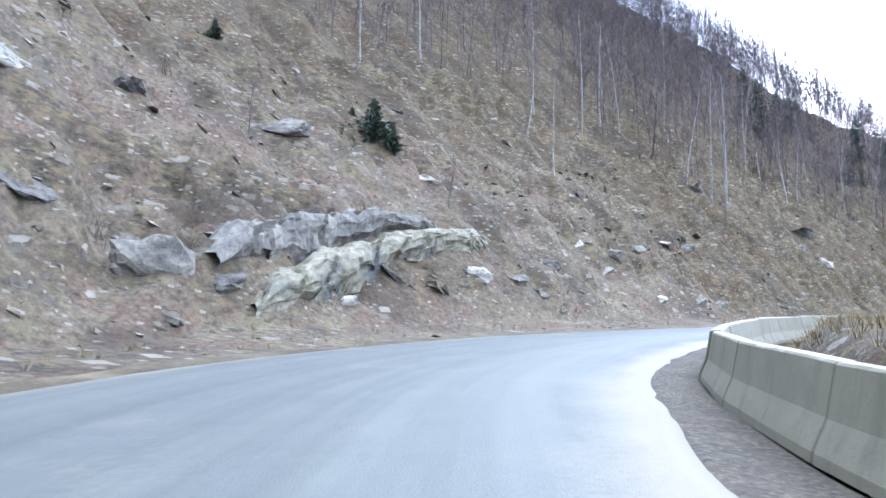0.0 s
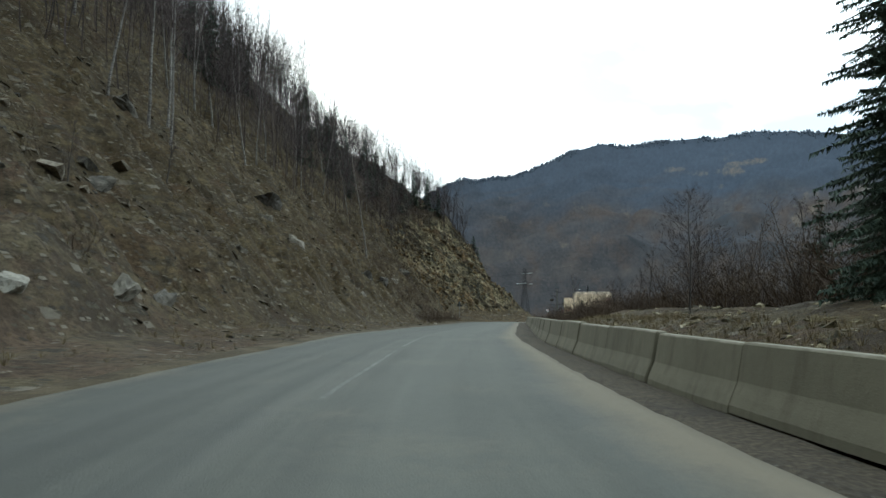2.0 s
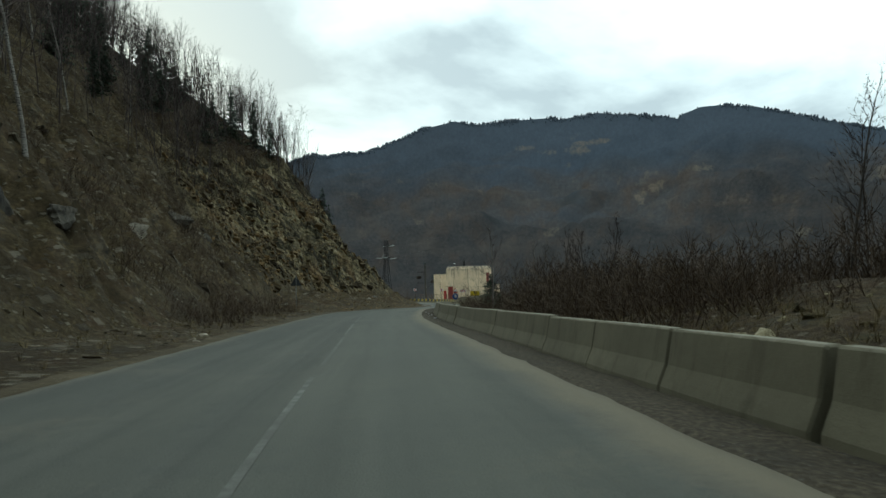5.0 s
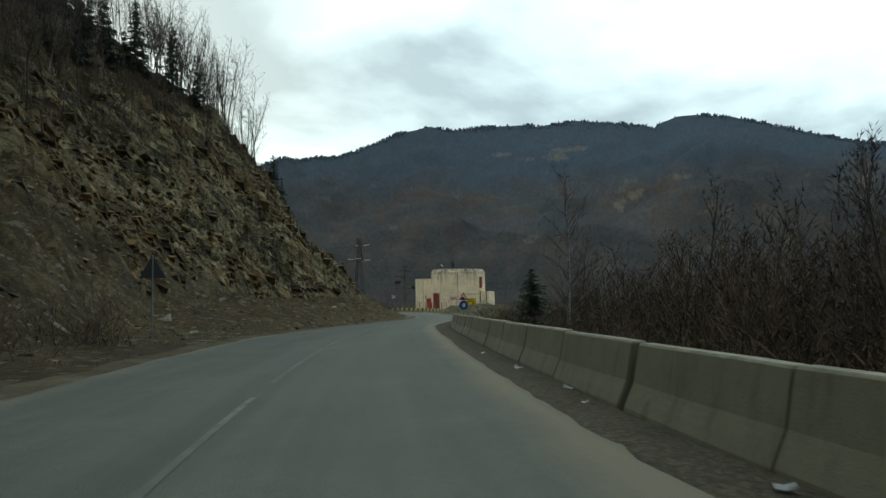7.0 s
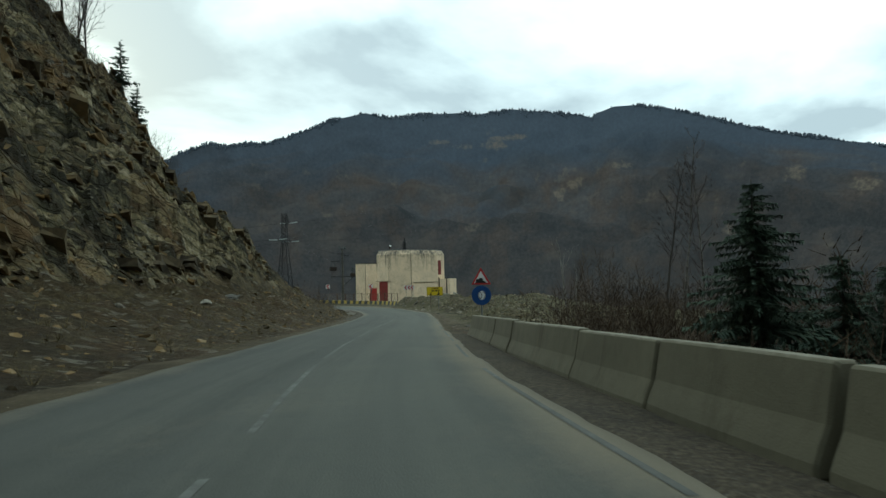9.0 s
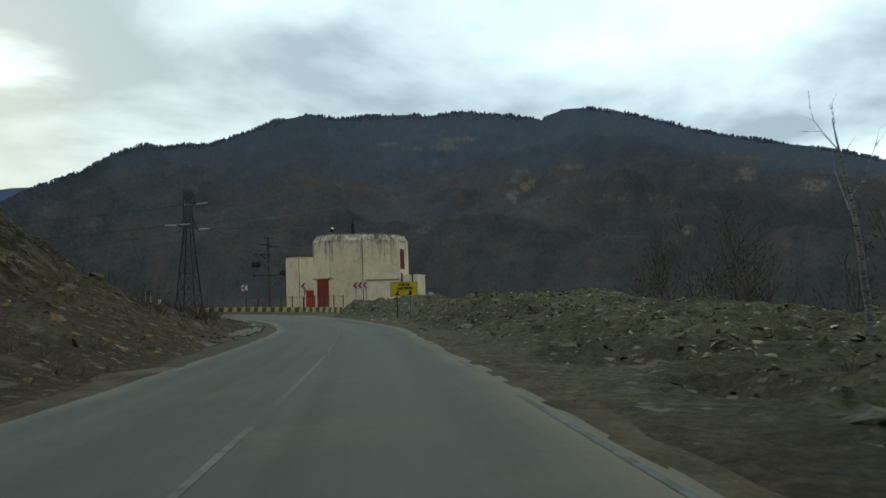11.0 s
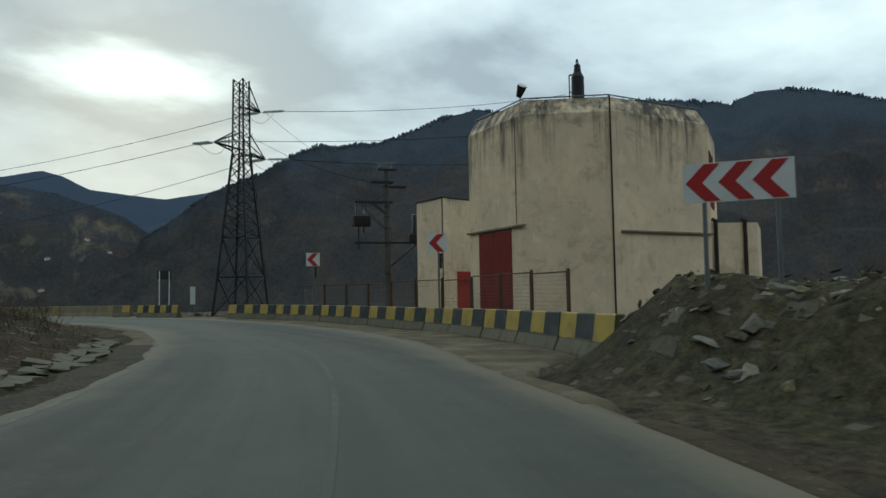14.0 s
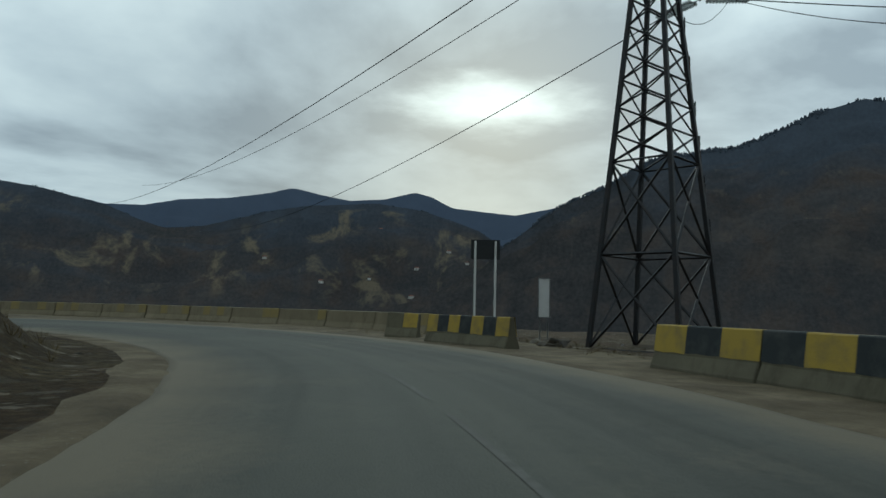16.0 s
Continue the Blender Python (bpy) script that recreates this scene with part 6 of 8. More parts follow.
def make_signs():
    x, y, z = 202.3, 158.5, -4.15
    chevrons(facing(x, y, z, (176, 138)), 1, 0.72, 3.33, (0.05,), 0.0, "red and white single chevron sign on a grey post", True)
    x, y, z = 209.3, 171.9, -4.3
    chevrons(facing(x, y, z, (192, 156)), 1, 0.76, 3.56, (0.05,), 0.0, "red and white single chevron sign on a pale post", True)
    x, y, z = at(246.8, -6.29)
    chevrons(facing(x, y, z, (162, 139.8)), 3, 0.62, 2.97, (-0.49, 0.55), 0.0, "red and white triple chevron sign on two posts")
    # yellow warning board
    g = empty("warning_board", pose(182.15, 136.95, -3.75, 0, 0, -88))
    tagged(g, "yellow rockfall warning board on two rusty posts", "road sign")
    w, z0, z1 = 1.14, 1.72, 2.82
    for x, m in ((-0.62, RUST), (0.52, GALV)):
        post(g, x, 0, z1 - 0.1, 0.06, 0.045, m, "rusty post" if m is RUST else "grey post")
    board = part("board", flat(rect(-w, w, z0, z1), 0.025), SIGN_YELLOW, g)
    bm = bmesh.new()
    for a, b in (((-w, z0), (w, z0)), ((w, z0), (w, z1)), ((w, z1), (-w, z1)), ((-w, z1), (-w, z0))):
        bar(bm, (a[0], 0, a[1]), (b[0], 0, b[1]), 0.014, sides=4)
    part("rim", bm, SIGN_BLACK, board)
    for body, zz, sz, xx in (("ATENTIE", 2.53, 0.25, 0.02), ("CAD PIETRE", 2.24, 0.25, 0.10)):
        me = text_mesh(body, sz)
        me.materials.clear()
        ob = link_mesh("lettering", me, SIGN_BLACK, board, "black capital lettering")
        ob.location = (xx, -0.008, zz)
    for x, pts in ((-0.50, [(-0.24, 0), (-0.02, 0.38), (0.05, 0.30), (0.02, 0.1), (0.20, 0)]), (0.52, [(-0.25, 0), (0.18, 0), (0.18, 0.20), (0.04, 0.42), (-0.04, 0.28), (-0.06, 0.14)])):
        part("pictogram", shift(flat([(x + a, 1.80 + b) for a, b in pts], 0.004), 0, -0.006), SIGN_BLACK, board, "black warning pictogram")
    # danger triangle over a blue disc
    x, y, z = at(173.6, -3.35)
    g = empty("snow_chain_sign", facing(x, y, z, (106, 101)))
    tagged(g, "red-edged danger triangle over a blue snow chain sign", "road sign")
    post(g, 0, -0.3, 2.5)
    r = 0.42
    tri = [(-r, 1.96), (r, 1.96), (0, 1.96 + 1.73 * r)]
    t = part("triangle", flat(tri, 0.02), SIGN_RED, g, "red warning triangle")
    part("face", shift(flat([(0.70 * a, 2.20 + 0.70 * (b - 2.20)) for a, b in tri], 0.004), 0, -0.005), SIGN_WHITE, t, "white centre")
    part("pictogram", shift(flat([(-0.25, 2.03), (0.22, 2.03), (0.17, 2.10), (0.06, 2.12), (0.10, 2.20), (-0.02, 2.25), (-0.12, 2.20), (-0.20, 2.19)], 0.004), 0, -0.01), SIGN_BLACK, t, "black steep slope pictogram")
    d = part("blue_disc", shift(flat(disc(0.42, 0, 1.50), 0.02), 0, -0.002), SIGN_BLUE, g, "dark blue round sign")
    part("tyre_tread", shift(flat(disc(0.19, 0.02, 1.50, 20, 0.85), 0.004), 0, -0.008), SIGN_WHITE, d, "white tyre drawing")
    part("wheel", shift(flat(disc(0.15, -0.05, 1.50, 18, 0.5), 0.003), 0, -0.012), SIGN_BLACK, d)
    bm = flat(disc(0.11, -0.05, 1.50, 16, 0.45), 0.003)
    part("rim", shift(bm, 0, -0.016), SIGN_WHITE, d)
    for k in range(7):
        a = -1.1 + 2.2 * k / 6
        part("chain_link", shift(flat(disc(0.022, 0.05 + 0.11 * math.cos(a), 1.50 + 0.15 * math.sin(a), 8), 0.003), 0, -0.012), SIGN_BLACK, d)
    # a sign seen from behind, on the hill side
    x, y, z = at(134.3, 8.0)
    g = empty("warning_sign", pose(x, y, z - 0.1, 0, 0, heading(134) + 90 + 4))
    tagged(g, "triangular road sign on a thin post, seen from behind", "road sign")
    post(g, 0, 0.1, 3.2, 0.03, 0.03)
    part("back_plate", flat([(-0.45, 2.42), (0.45, 2.42), (0, 3.22)], 0.02), SIGN_BACK, g, "dark grey back of the triangle")
    # board on two legs, and a white panel beside the pylon
    g = empty("roadside_board", pose(213.6, 192.2, -4.45, 0, 0, -28))
    tagged(g, "dark board on two pale legs, seen from behind", "road sign")
    part("board", flat(rect(-0.52, 0.52, 3.05, 3.75), 0.03), SIGN_BACK, g)
    for x in (-0.36, 0.36):
        post(g, x, 0, 3.7, -0.03, 0.04, SIGN_WHITE, "pale leg")
    g = empty("white_panel", pose(216.8, 193.0, -4.5, 0, 0, -30))
    tagged(g, "narrow white panel on a short stand", "panel")
    part("panel", flat(rect(-0.21, 0.21, 1.05, 2.55), 0.04), SIGN_WHITE, g)
    bm = bmesh.new()
    for a, b in (((-0.22, 1.05), (0.22, 1.05)), ((0.22, 1.05), (0.22, 2.55)), ((0.22, 2.55), (-0.22, 2.55)), ((-0.22, 2.55), (-0.22, 1.05))):
        bar(bm, (a[0], 0, a[1]), (b[0], 0, b[1]), 0.018, sides=4)
    part("frame", bm, GALV, g)
    for x in (-0.15, 0.15):
        post(g, x, 0, 1.1, 0.03, 0.025)


make_signs()


# ---- fence round the yard ----
def make_fence():
    f = empty("yard_fence")
    tagged(f, "rusty steel mesh fence with brown posts round the yard", "fence")
    lat = lambda s: bend_lat(s) - 2.6
    s = 256.5
    rng = random.Random(3)
    while s < 279.5:
        n = 2.45
        a, b = at(s, lat(s)), at(s + n, lat(s + n))
        d = math.hypot(b[0] - a[0], b[1] - a[1])
        m = pose(*a, 0, 0, math.degrees(math.atan2(b[1] - a[1], b[0] - a[0])))
        tall = 2.05 + rng.uniform(-0.08, 0.08)
        bm = bmesh.new()
        box(bm, -0.045, 0.045, -0.045, 0.045, -0.3, tall + 0.10, 0.01, m)
        part("post", bm, FENCE_RUST, f)
        bm = bmesh.new()
        for z in (0.25, tall):
            bar(bm, m @ Vector((0.1, 0, z)), m @ Vector((d - 0.1, 0, z)), 0.025, sides=5)
        for x in (0.12, d - 0.12):
            bar(bm, m @ Vector((x, 0, 0.25)), m @ Vector((x, 0, tall)), 0.02, sides=5)
        part("panel_frame", bm, FENCE_RUST, f)
        bm = bmesh.new()
        for k in range(1, 13):
            z = 0.25 + (tall - 0.25) * k / 13
            bar(bm, m @ Vector((0.12, 0, z)), m @ Vector((d - 0.12, 0, z + rng.uniform(-0.02, 0.02))), 0.0045, sides=3)
        for k in range(1, 16):
            x = 0.12 + (d - 0.24) * k / 16
            bar(bm, m @ Vector((x, 0, 0.25)), m @ Vector((x + rng.uniform(-0.02, 0.02), 0, tall)), 0.0035, sides=3)
        part("mesh_wire", bm, FENCE_WIRE, f)
        s += n


make_fence()


# ---- plants and stones: makers of small meshes as arrays of corners and triangles ----
def tubes(A, B, R0, R1, sides=3):
    """Thin tapered tubes from A to B, without caps; with one side, a narrow blade."""
    A, B = np.asarray(A, float), np.asarray(B, float)
    R0, R1 = np.asarray(R0, float), np.asarray(R1, float)
    d = B - A
    d /= np.maximum(np.linalg.norm(d, axis=1), 1e-9)[:, None]
    ref = np.where(np.abs(d[:, 2:3]) > 0.9, np.array([[1.0, 0, 0]]), np.array([[0, 0, 1.0]]))
    u = np.cross(d, ref)
    u /= np.linalg.norm(u, axis=1)[:, None]
    v = np.cross(d, u)
    n = len(A)
    if sides == 1:
        t = np.random.RandomState(n).uniform(0, 6.28, n)[:, None]
        o = u * np.cos(t) + v * np.sin(t)
        # twigs that taper to a tip take one triangle, the stems two
        tip = R1 < 0.62 * R0
        a, b = np.where(tip)[0], np.where(~tip)[0]
        r = o * R0[:, None]
        V = np.stack([A[a] - r[a] * 1.2, A[a] + r[a] * 1.2, B[a]], 1).reshape(-1, 3)
        e = o[b] * R1[b, None]
        W = np.stack([A[b] - r[b], A[b] + r[b], B[b] + e, B[b] - e], 1).reshape(-1, 3)
        i, j = np.arange(len(a))[:, None] * 3, len(V) + np.arange(len(b))[:, None] * 4
        return np.concatenate([V, W]), np.concatenate([i + [0, 1, 2], j + [0, 1, 2], j + [0, 2, 3]], 0)
    V = np.empty((n, 2, sides, 3))
    for k in range(sides):
        c, s = math.cos(2 * math.pi * k / sides), math.sin(2 * math.pi * k / sides)
        o = u * c + v * s
        V[:, 0, k], V[:, 1, k] = A + o * R0[:, None], B + o * R1[:, None]
    base = np.arange(n)[:, None] * 2 * sides
    F = []
    for k in range(sides):
        j = (k + 1) % sides
        F += [np.concatenate([base + k, base + j, base + sides + j], 1), np.concatenate([base + k, base + sides + j, base + sides + k], 1)]
    return V.reshape(-1, 3), np.concatenate(F, 0)


def joined(*pairs):
    V, F, n = [], [], 0
    for v, f in pairs:
        V.append(v), F.append(f + n)
        n += len(v)
    return np.concatenate(V), np.concatenate(F)


def tri_mesh(name, V, F):
    me = bpy.data.meshes.new(name)
    me.vertices.add(len(V)), me.vertices.foreach_set("co", np.ascontiguousarray(V, np.float32).reshape(-1))
    me.loops.add(F.size), me.loops.foreach_set("vertex_index", np.ascontiguousarray(F, np.int32).reshape(-1))
    me.polygons.add(len(F)), me.polygons.foreach_set("loop_start", np.arange(0, F.size, 3, dtype=np.int32))
    me.polygons.foreach_set("loop_total", np.full(len(F), 3, np.int32))
    me.update(calc_edges=True)
    me.validate()
    return me


def scattered(name, kinds, M, pick, material, label, category, smooth_on=False):
    """Many small pieces in one mesh: kinds are (V, F), M is (n, 4, 4), pick says which kind each takes."""
    V, F, n = [], [], 0
    for k, (v, f) in enumerate(kinds):
        m = M[pick == k]
        if not len(m):
            continue
        w = np.einsum("nij,pj->npi", m[:, :3, :3], v) + m[:, None, :3, 3]
        V.append(w.reshape(-1, 3))
        F.append((f[None] + (np.arange(len(m)) * len(v))[:, None, None]).reshape(-1, 3) + n)
        n += w.shape[0] * w.shape[1]
    ob = link_mesh(name, tri_mesh(name, np.concatenate(V), np.concatenate(F)), material, smooth=smooth_on)
    return tagged(ob, label, category, kind="stuff")


def frames(P, size, yaw, up=None, tilt=None, stretch=None):
    """Poses for scattered(): places, sizes, turns, and the way that their z points."""
    n = len(P)
    z = np.tile([0, 0, 1.0], (n, 1)) if up is None else up / np.linalg.norm(up, axis=1)[:, None]
    x = np.stack([np.cos(yaw), np.sin(yaw), np.zeros(n)], -1)
    y = np.cross(z, x)
    y /= np.linalg.norm(y, axis=1)[:, None]
    x = np.cross(y, z)
    M = np.zeros((n, 4, 4))
    st = np.ones((n, 3)) if stretch is None else stretch
    for k, a in enumerate((x, y, z)):
        M[:, :3, k] = a * (size * st[:, k])[:, None]
    M[:, :3, 3], M[:, 3, 3] = P, 1
    return M


def ground_at(s, lat):
    s, lat = np.asarray(s, float), np.asarray(lat, float)
    P = at(s, lat)
    P[..., 2] += height(s, lat, P[..., 0], P[..., 1])
    return P


def slope_at(s, lat, e=0.4):
    a = ground_at(s + e, lat) - ground_at(s - e, lat)
    b = ground_at(s, lat + e) - ground_at(s, lat - e)
    n = np.cross(a, b)
    return n / np.linalg.norm(n, axis=-1)[..., None]


def unit(v):
    return v / max(np.linalg.norm(v), 1e-9)


def bare_tree(seed, h, r, first=0.32, count=24, spread=0.9, reach=0.30, twigs=6, lean=0.06, rise=0.75, sides=7, thick=1.0, fine_r=1.0):
    """A leafless tree: (trunk, crown)."""
    g = np.random.RandomState(seed)
    n = 9
    pts = [np.zeros(3)]
    d = unit(np.array([g.uniform(-lean, lean), g.uniform(-lean, lean), 1.0]))
    for k in range(n):
        d = unit(d + g.uniform(-0.07, 0.07, 3) * [1, 1, 0])
        pts.append(pts[-1] + d * h / n)
    pts = np.array(pts)
    rad = r * (1 - np.linspace(0, 1, n + 1)) ** 0.85 + 0.012
    trunk = tubes(pts[:-1], pts[1:], rad[:-1] * np.r_[1.25, np.ones(n - 1)], rad[1:], sides)
    A, B, R0, R1, thin = [], [], [], [], []

    def limb(a, d, length, r0, parts, fine=True):
        p = a
        for k in range(parts):
            d = unit(d + g.uniform(-0.22, 0.22, 3) + np.array([0, 0, 0.10]))
            q = p + d * length / parts
            A.append(p), B.append(q), R0.append(r0 * (1 - k / parts) + 0.004), R1.append(r0 * (1 - (k + 1) / parts) + 0.003)
            thin.append(fine)
            p = q
            yield p, d, 1 - (k + 1) / parts

    for k in range(count):
        f = first + (0.99 - first) * ((k + g.rand()) / count)
        i = f * n
        j = min(int(i), n - 1)
        a = pts[j] + (pts[j + 1] - pts[j]) * (i - j)
        t = g.uniform(0, 2 * math.pi)
        d = unit(np.array([math.cos(t) * spread, math.sin(t) * spread, rise]))
        L = h * reach * (1.15 - f) / (1.15 - first) * g.uniform(0.7, 1.15) + 0.25
        for p, dd, left in limb(a, d, L, max(0.010, rad[j] * 0.42) * thick, 4, sides < 6):
            for q in range(max(1, twigs // 3)):
                e = unit(dd + g.uniform(-0.75, 0.75, 3))
                for p2, d2, l2 in limb(p, e, L * g.uniform(0.25, 0.5), 0.0085 * fine_r, 2):
                    if twigs > 5 and l2 > 0:
                        for _ in range(2):
                            for _ in limb(p2, unit(d2 + g.uniform(-0.7, 0.7, 3)), L * g.uniform(0.14, 0.28), 0.0055 * fine_r, 1):
                                pass
    A, B, R0, R1, thin = (np.array(q) for q in (A, B, R0, R1, thin))
    crown = [tubes(A[m], B[m], R0[m], R1[m], k) for m, k in ((~thin, 3), (thin, 1)) if m.any()]
    return trunk, joined(*crown)


def conifer(seed, h, R, whorls=30, per=7, sprays=7, droop=0.30, bare=0.07, leaf=0.30, ragged=0.25):
    """A spruce or young pine: (trunk, crown)."""
    g = np.random.RandomState(seed)
    trunk = tubes([[0, 0, 0], [0, 0, h * 0.5]], [[0, 0, h * 0.5], [0, 0, h]], [h * 0.017, h * 0.010], [h * 0.010, 0.01], 7)
    V, F, n = [], [], 0
    for w in range(whorls):
        f = bare + (0.985 - bare) * (w + 0.5 * g.rand()) / whorls
        z = f * h
        L0 = R * (1 - f) ** 0.80 * g.uniform(1 - ragged, 1 + 0.5 * ragged) + 0.12
        for k in range(per):
            if g.rand() < 0.18:
                continue
            t = 2 * math.pi * (k + g.rand()) / per
            o = np.array([math.cos(t), math.sin(t), 0])
            side = np.array([-math.sin(t), math.cos(t), 0])
            L = L0 * g.uniform(0.5, 1.2)
            z = min(f * h + g.uniform(-1.6, 1.6) * h / whorls, 0.985 * h)
            dr = droop * g.uniform(0.5, 1.3)
            for q in range(sprays):
                u = (q + 0.4 * g.rand()) / sprays
                c = o * L * u + np.array([0, 0, z - dr * L * u + 0.22 * dr * L * u * u])
                ww = L * leaf * (1 - 0.75 * u) + 0.05
                for sg in (-1, 1):
                    tip = c + side * sg * ww + o * ww * 0.8 + np.array([0, 0, g.uniform(-0.14, 0.04) * (L * 0.5 + 0.3) + g.uniform(-0.75, 0.5) * ww])
                    b = c + o * L / sprays * 1.1
                    V += [c - np.array([0, 0, 0.02]), b, tip]
                    F.append((n, n + 1, n + 2))
                    n += 3
                hang = c + o * ww * g.uniform(0.2, 0.9) + side * g.uniform(-0.5, 0.5) * ww - np.array([0, 0, g.uniform(0.35, 0.95) * ww + 0.06])
                V += [c + side * 0.25 * ww, c + o * L / sprays - side * 0.25 * ww, hang]
                F.append((n, n + 1, n + 2))
                n += 3
            e = o * L + np.array([0, 0, z - dr * L + 0.22 * dr * L])
            V += [o * L * 0.6 + side * 0.05 + np.array([0, 0, z - dr * L * 0.6]), o * L * 0.6 - side * 0.05 + np.array([0, 0, z - dr * L * 0.6]), e * [1.06, 1.06, 1]]
            F.append((n, n + 1, n + 2))
            n += 3
    return trunk, (np.array(V), np.array(F))


def shrub(seed, h, stems=14, spread=0.75, forks=6, parts=3, thick=0.0066):
    """A leafless bush of many thin stems and fine twigs."""
    g = np.random.RandomState(seed)
    A, B, R0, R1 = [], [], [], []
    for k in range(stems):
        t, w = g.uniform(0, 2 * math.pi), g.uniform(0.05, spread)
        p = np.array([math.cos(t), math.sin(t), 0]) * g.uniform(0, 0.55) * h * spread
        d = unit(np.array([math.cos(t) * w, math.sin(t) * w, 1]))
        L = h * g.uniform(0.45, 1.1)
        for q in range(parts):
            d = unit(d + g.uniform(-0.42, 0.42, 3))
            e = p + d * L / parts
            A.append(p), B.append(e), R0.append(thick * (1 - q / parts) + 0.0012), R1.append(thick * (1 - (q + 1) / parts) + 0.0010)
            for _ in range(forks if q else 2):
                d2 = unit(d + g.uniform(-0.85, 0.85, 3))
                A.append(p + (e - p) * g.rand()), B.append(A[-1] + d2 * L * g.uniform(0.10, 0.32)), R0.append(thick * 0.5), R1.append(thick * 0.2)
            p = e
    return tubes(*(np.array(q) for q in (A, B, R0, R1)), 1)


def stone(seed, flat_z=0.45, n=11):
    """An angular stone, about 1 across."""
    g = np.random.RandomState(seed)
    p = g.normal(size=(n, 3))
    p = p / np.linalg.norm(p, axis=1)[:, None] * g.uniform(0.38, 0.55, (n, 1)) * [1, 0.75, flat_z]
    bm = bmesh.new()
    for q in p:
        bm.verts.new(q)
    r = bmesh.ops.convex_hull(bm, input=bm.verts)
    bmesh.ops.delete(bm, geom=list({e for e in r["geom_interior"] + r["geom_unused"] if isinstance(e, bmesh.types.BMVert)}), context="VERTS")
    bmesh.ops.triangulate(bm, faces=bm.faces)
    bm.verts.index_update()
    V = np.array([v.co[:] for v in bm.verts])
    F = np.array([[v.index for v in f.verts] for f in bm.faces])
    bm.free()
    return V, F


def rock_mesh(seed, dims, detail=3, rough=0.12, layers=0.0):
    """A larger rock with broken faces and uneven edges."""
    g = np.random.RandomState(seed)
    bm = bmesh.new()
    p = g.normal(size=(16, 3))
    for q in p / np.abs(p).max(axis=1)[:, None] * g.uniform(0.38, 0.5, (16, 1)):
        bm.verts.new(q)
    r = bmesh.ops.convex_hull(bm, input=bm.verts)
    bmesh.ops.delete(bm, geom=list({e for e in r["geom_interior"] + r["geom_unused"] if isinstance(e, bmesh.types.BMVert)}), context="VERTS")
    bmesh.ops.triangulate(bm, faces=bm.faces)
    for k in range(detail):
        bmesh.ops.subdivide_edges(bm, edges=[e for e in bm.edges if e.calc_length() > 0.45 / 1.7 ** k], cuts=1, use_grid_fill=True)
        bmesh.ops.triangulate(bm, faces=bm.faces)
    for v in bm.verts:
        c = v.co.copy()
        d = noise.noise(c * 2.3 + Vector((seed, 0, 0))) * rough + noise.noise(c * 6 + Vector((0, seed, 0))) * rough * 0.45
        if layers:
            d += layers * (0.5 - abs((c.z * 5 + 0.3 * noise.noise(c * 2)) % 1 - 0.5))
        v.co = c + c.normalized() * d
        v.co.x *= dims[0]; v.co.y *= dims[1]; v.co.z *= dims[2]
    me = bpy.data.meshes.new("rock")
    bm.to_mesh(me)
    bm.free()
    return me


# ---- single trees ----
def tree_kind(name, pair, bark, crown_mat):
    (tv, tf), (cv, cf) = pair
    a, b = tri_mesh("trunk", tv, tf), tri_mesh("crown", cv, cf)
    a.materials.append(bark), b.materials.append(crown_mat)
    a.polygons.foreach_set("use_smooth", [True] * len(a.polygons))
    a["kept"] = True
    return name, a, b


def plant(kind, P, turn, size, label, category, group=""):
    name, a, b = kind
    e = empty(name, pose(P[0], P[1], P[2] - 0.12, 0, 0, turn) @ Matrix.Scale(size, 4))
    link_mesh("trunk", a, None, e)
    link_mesh("crown", b, None, e)
    return tagged(e, label, category, group)


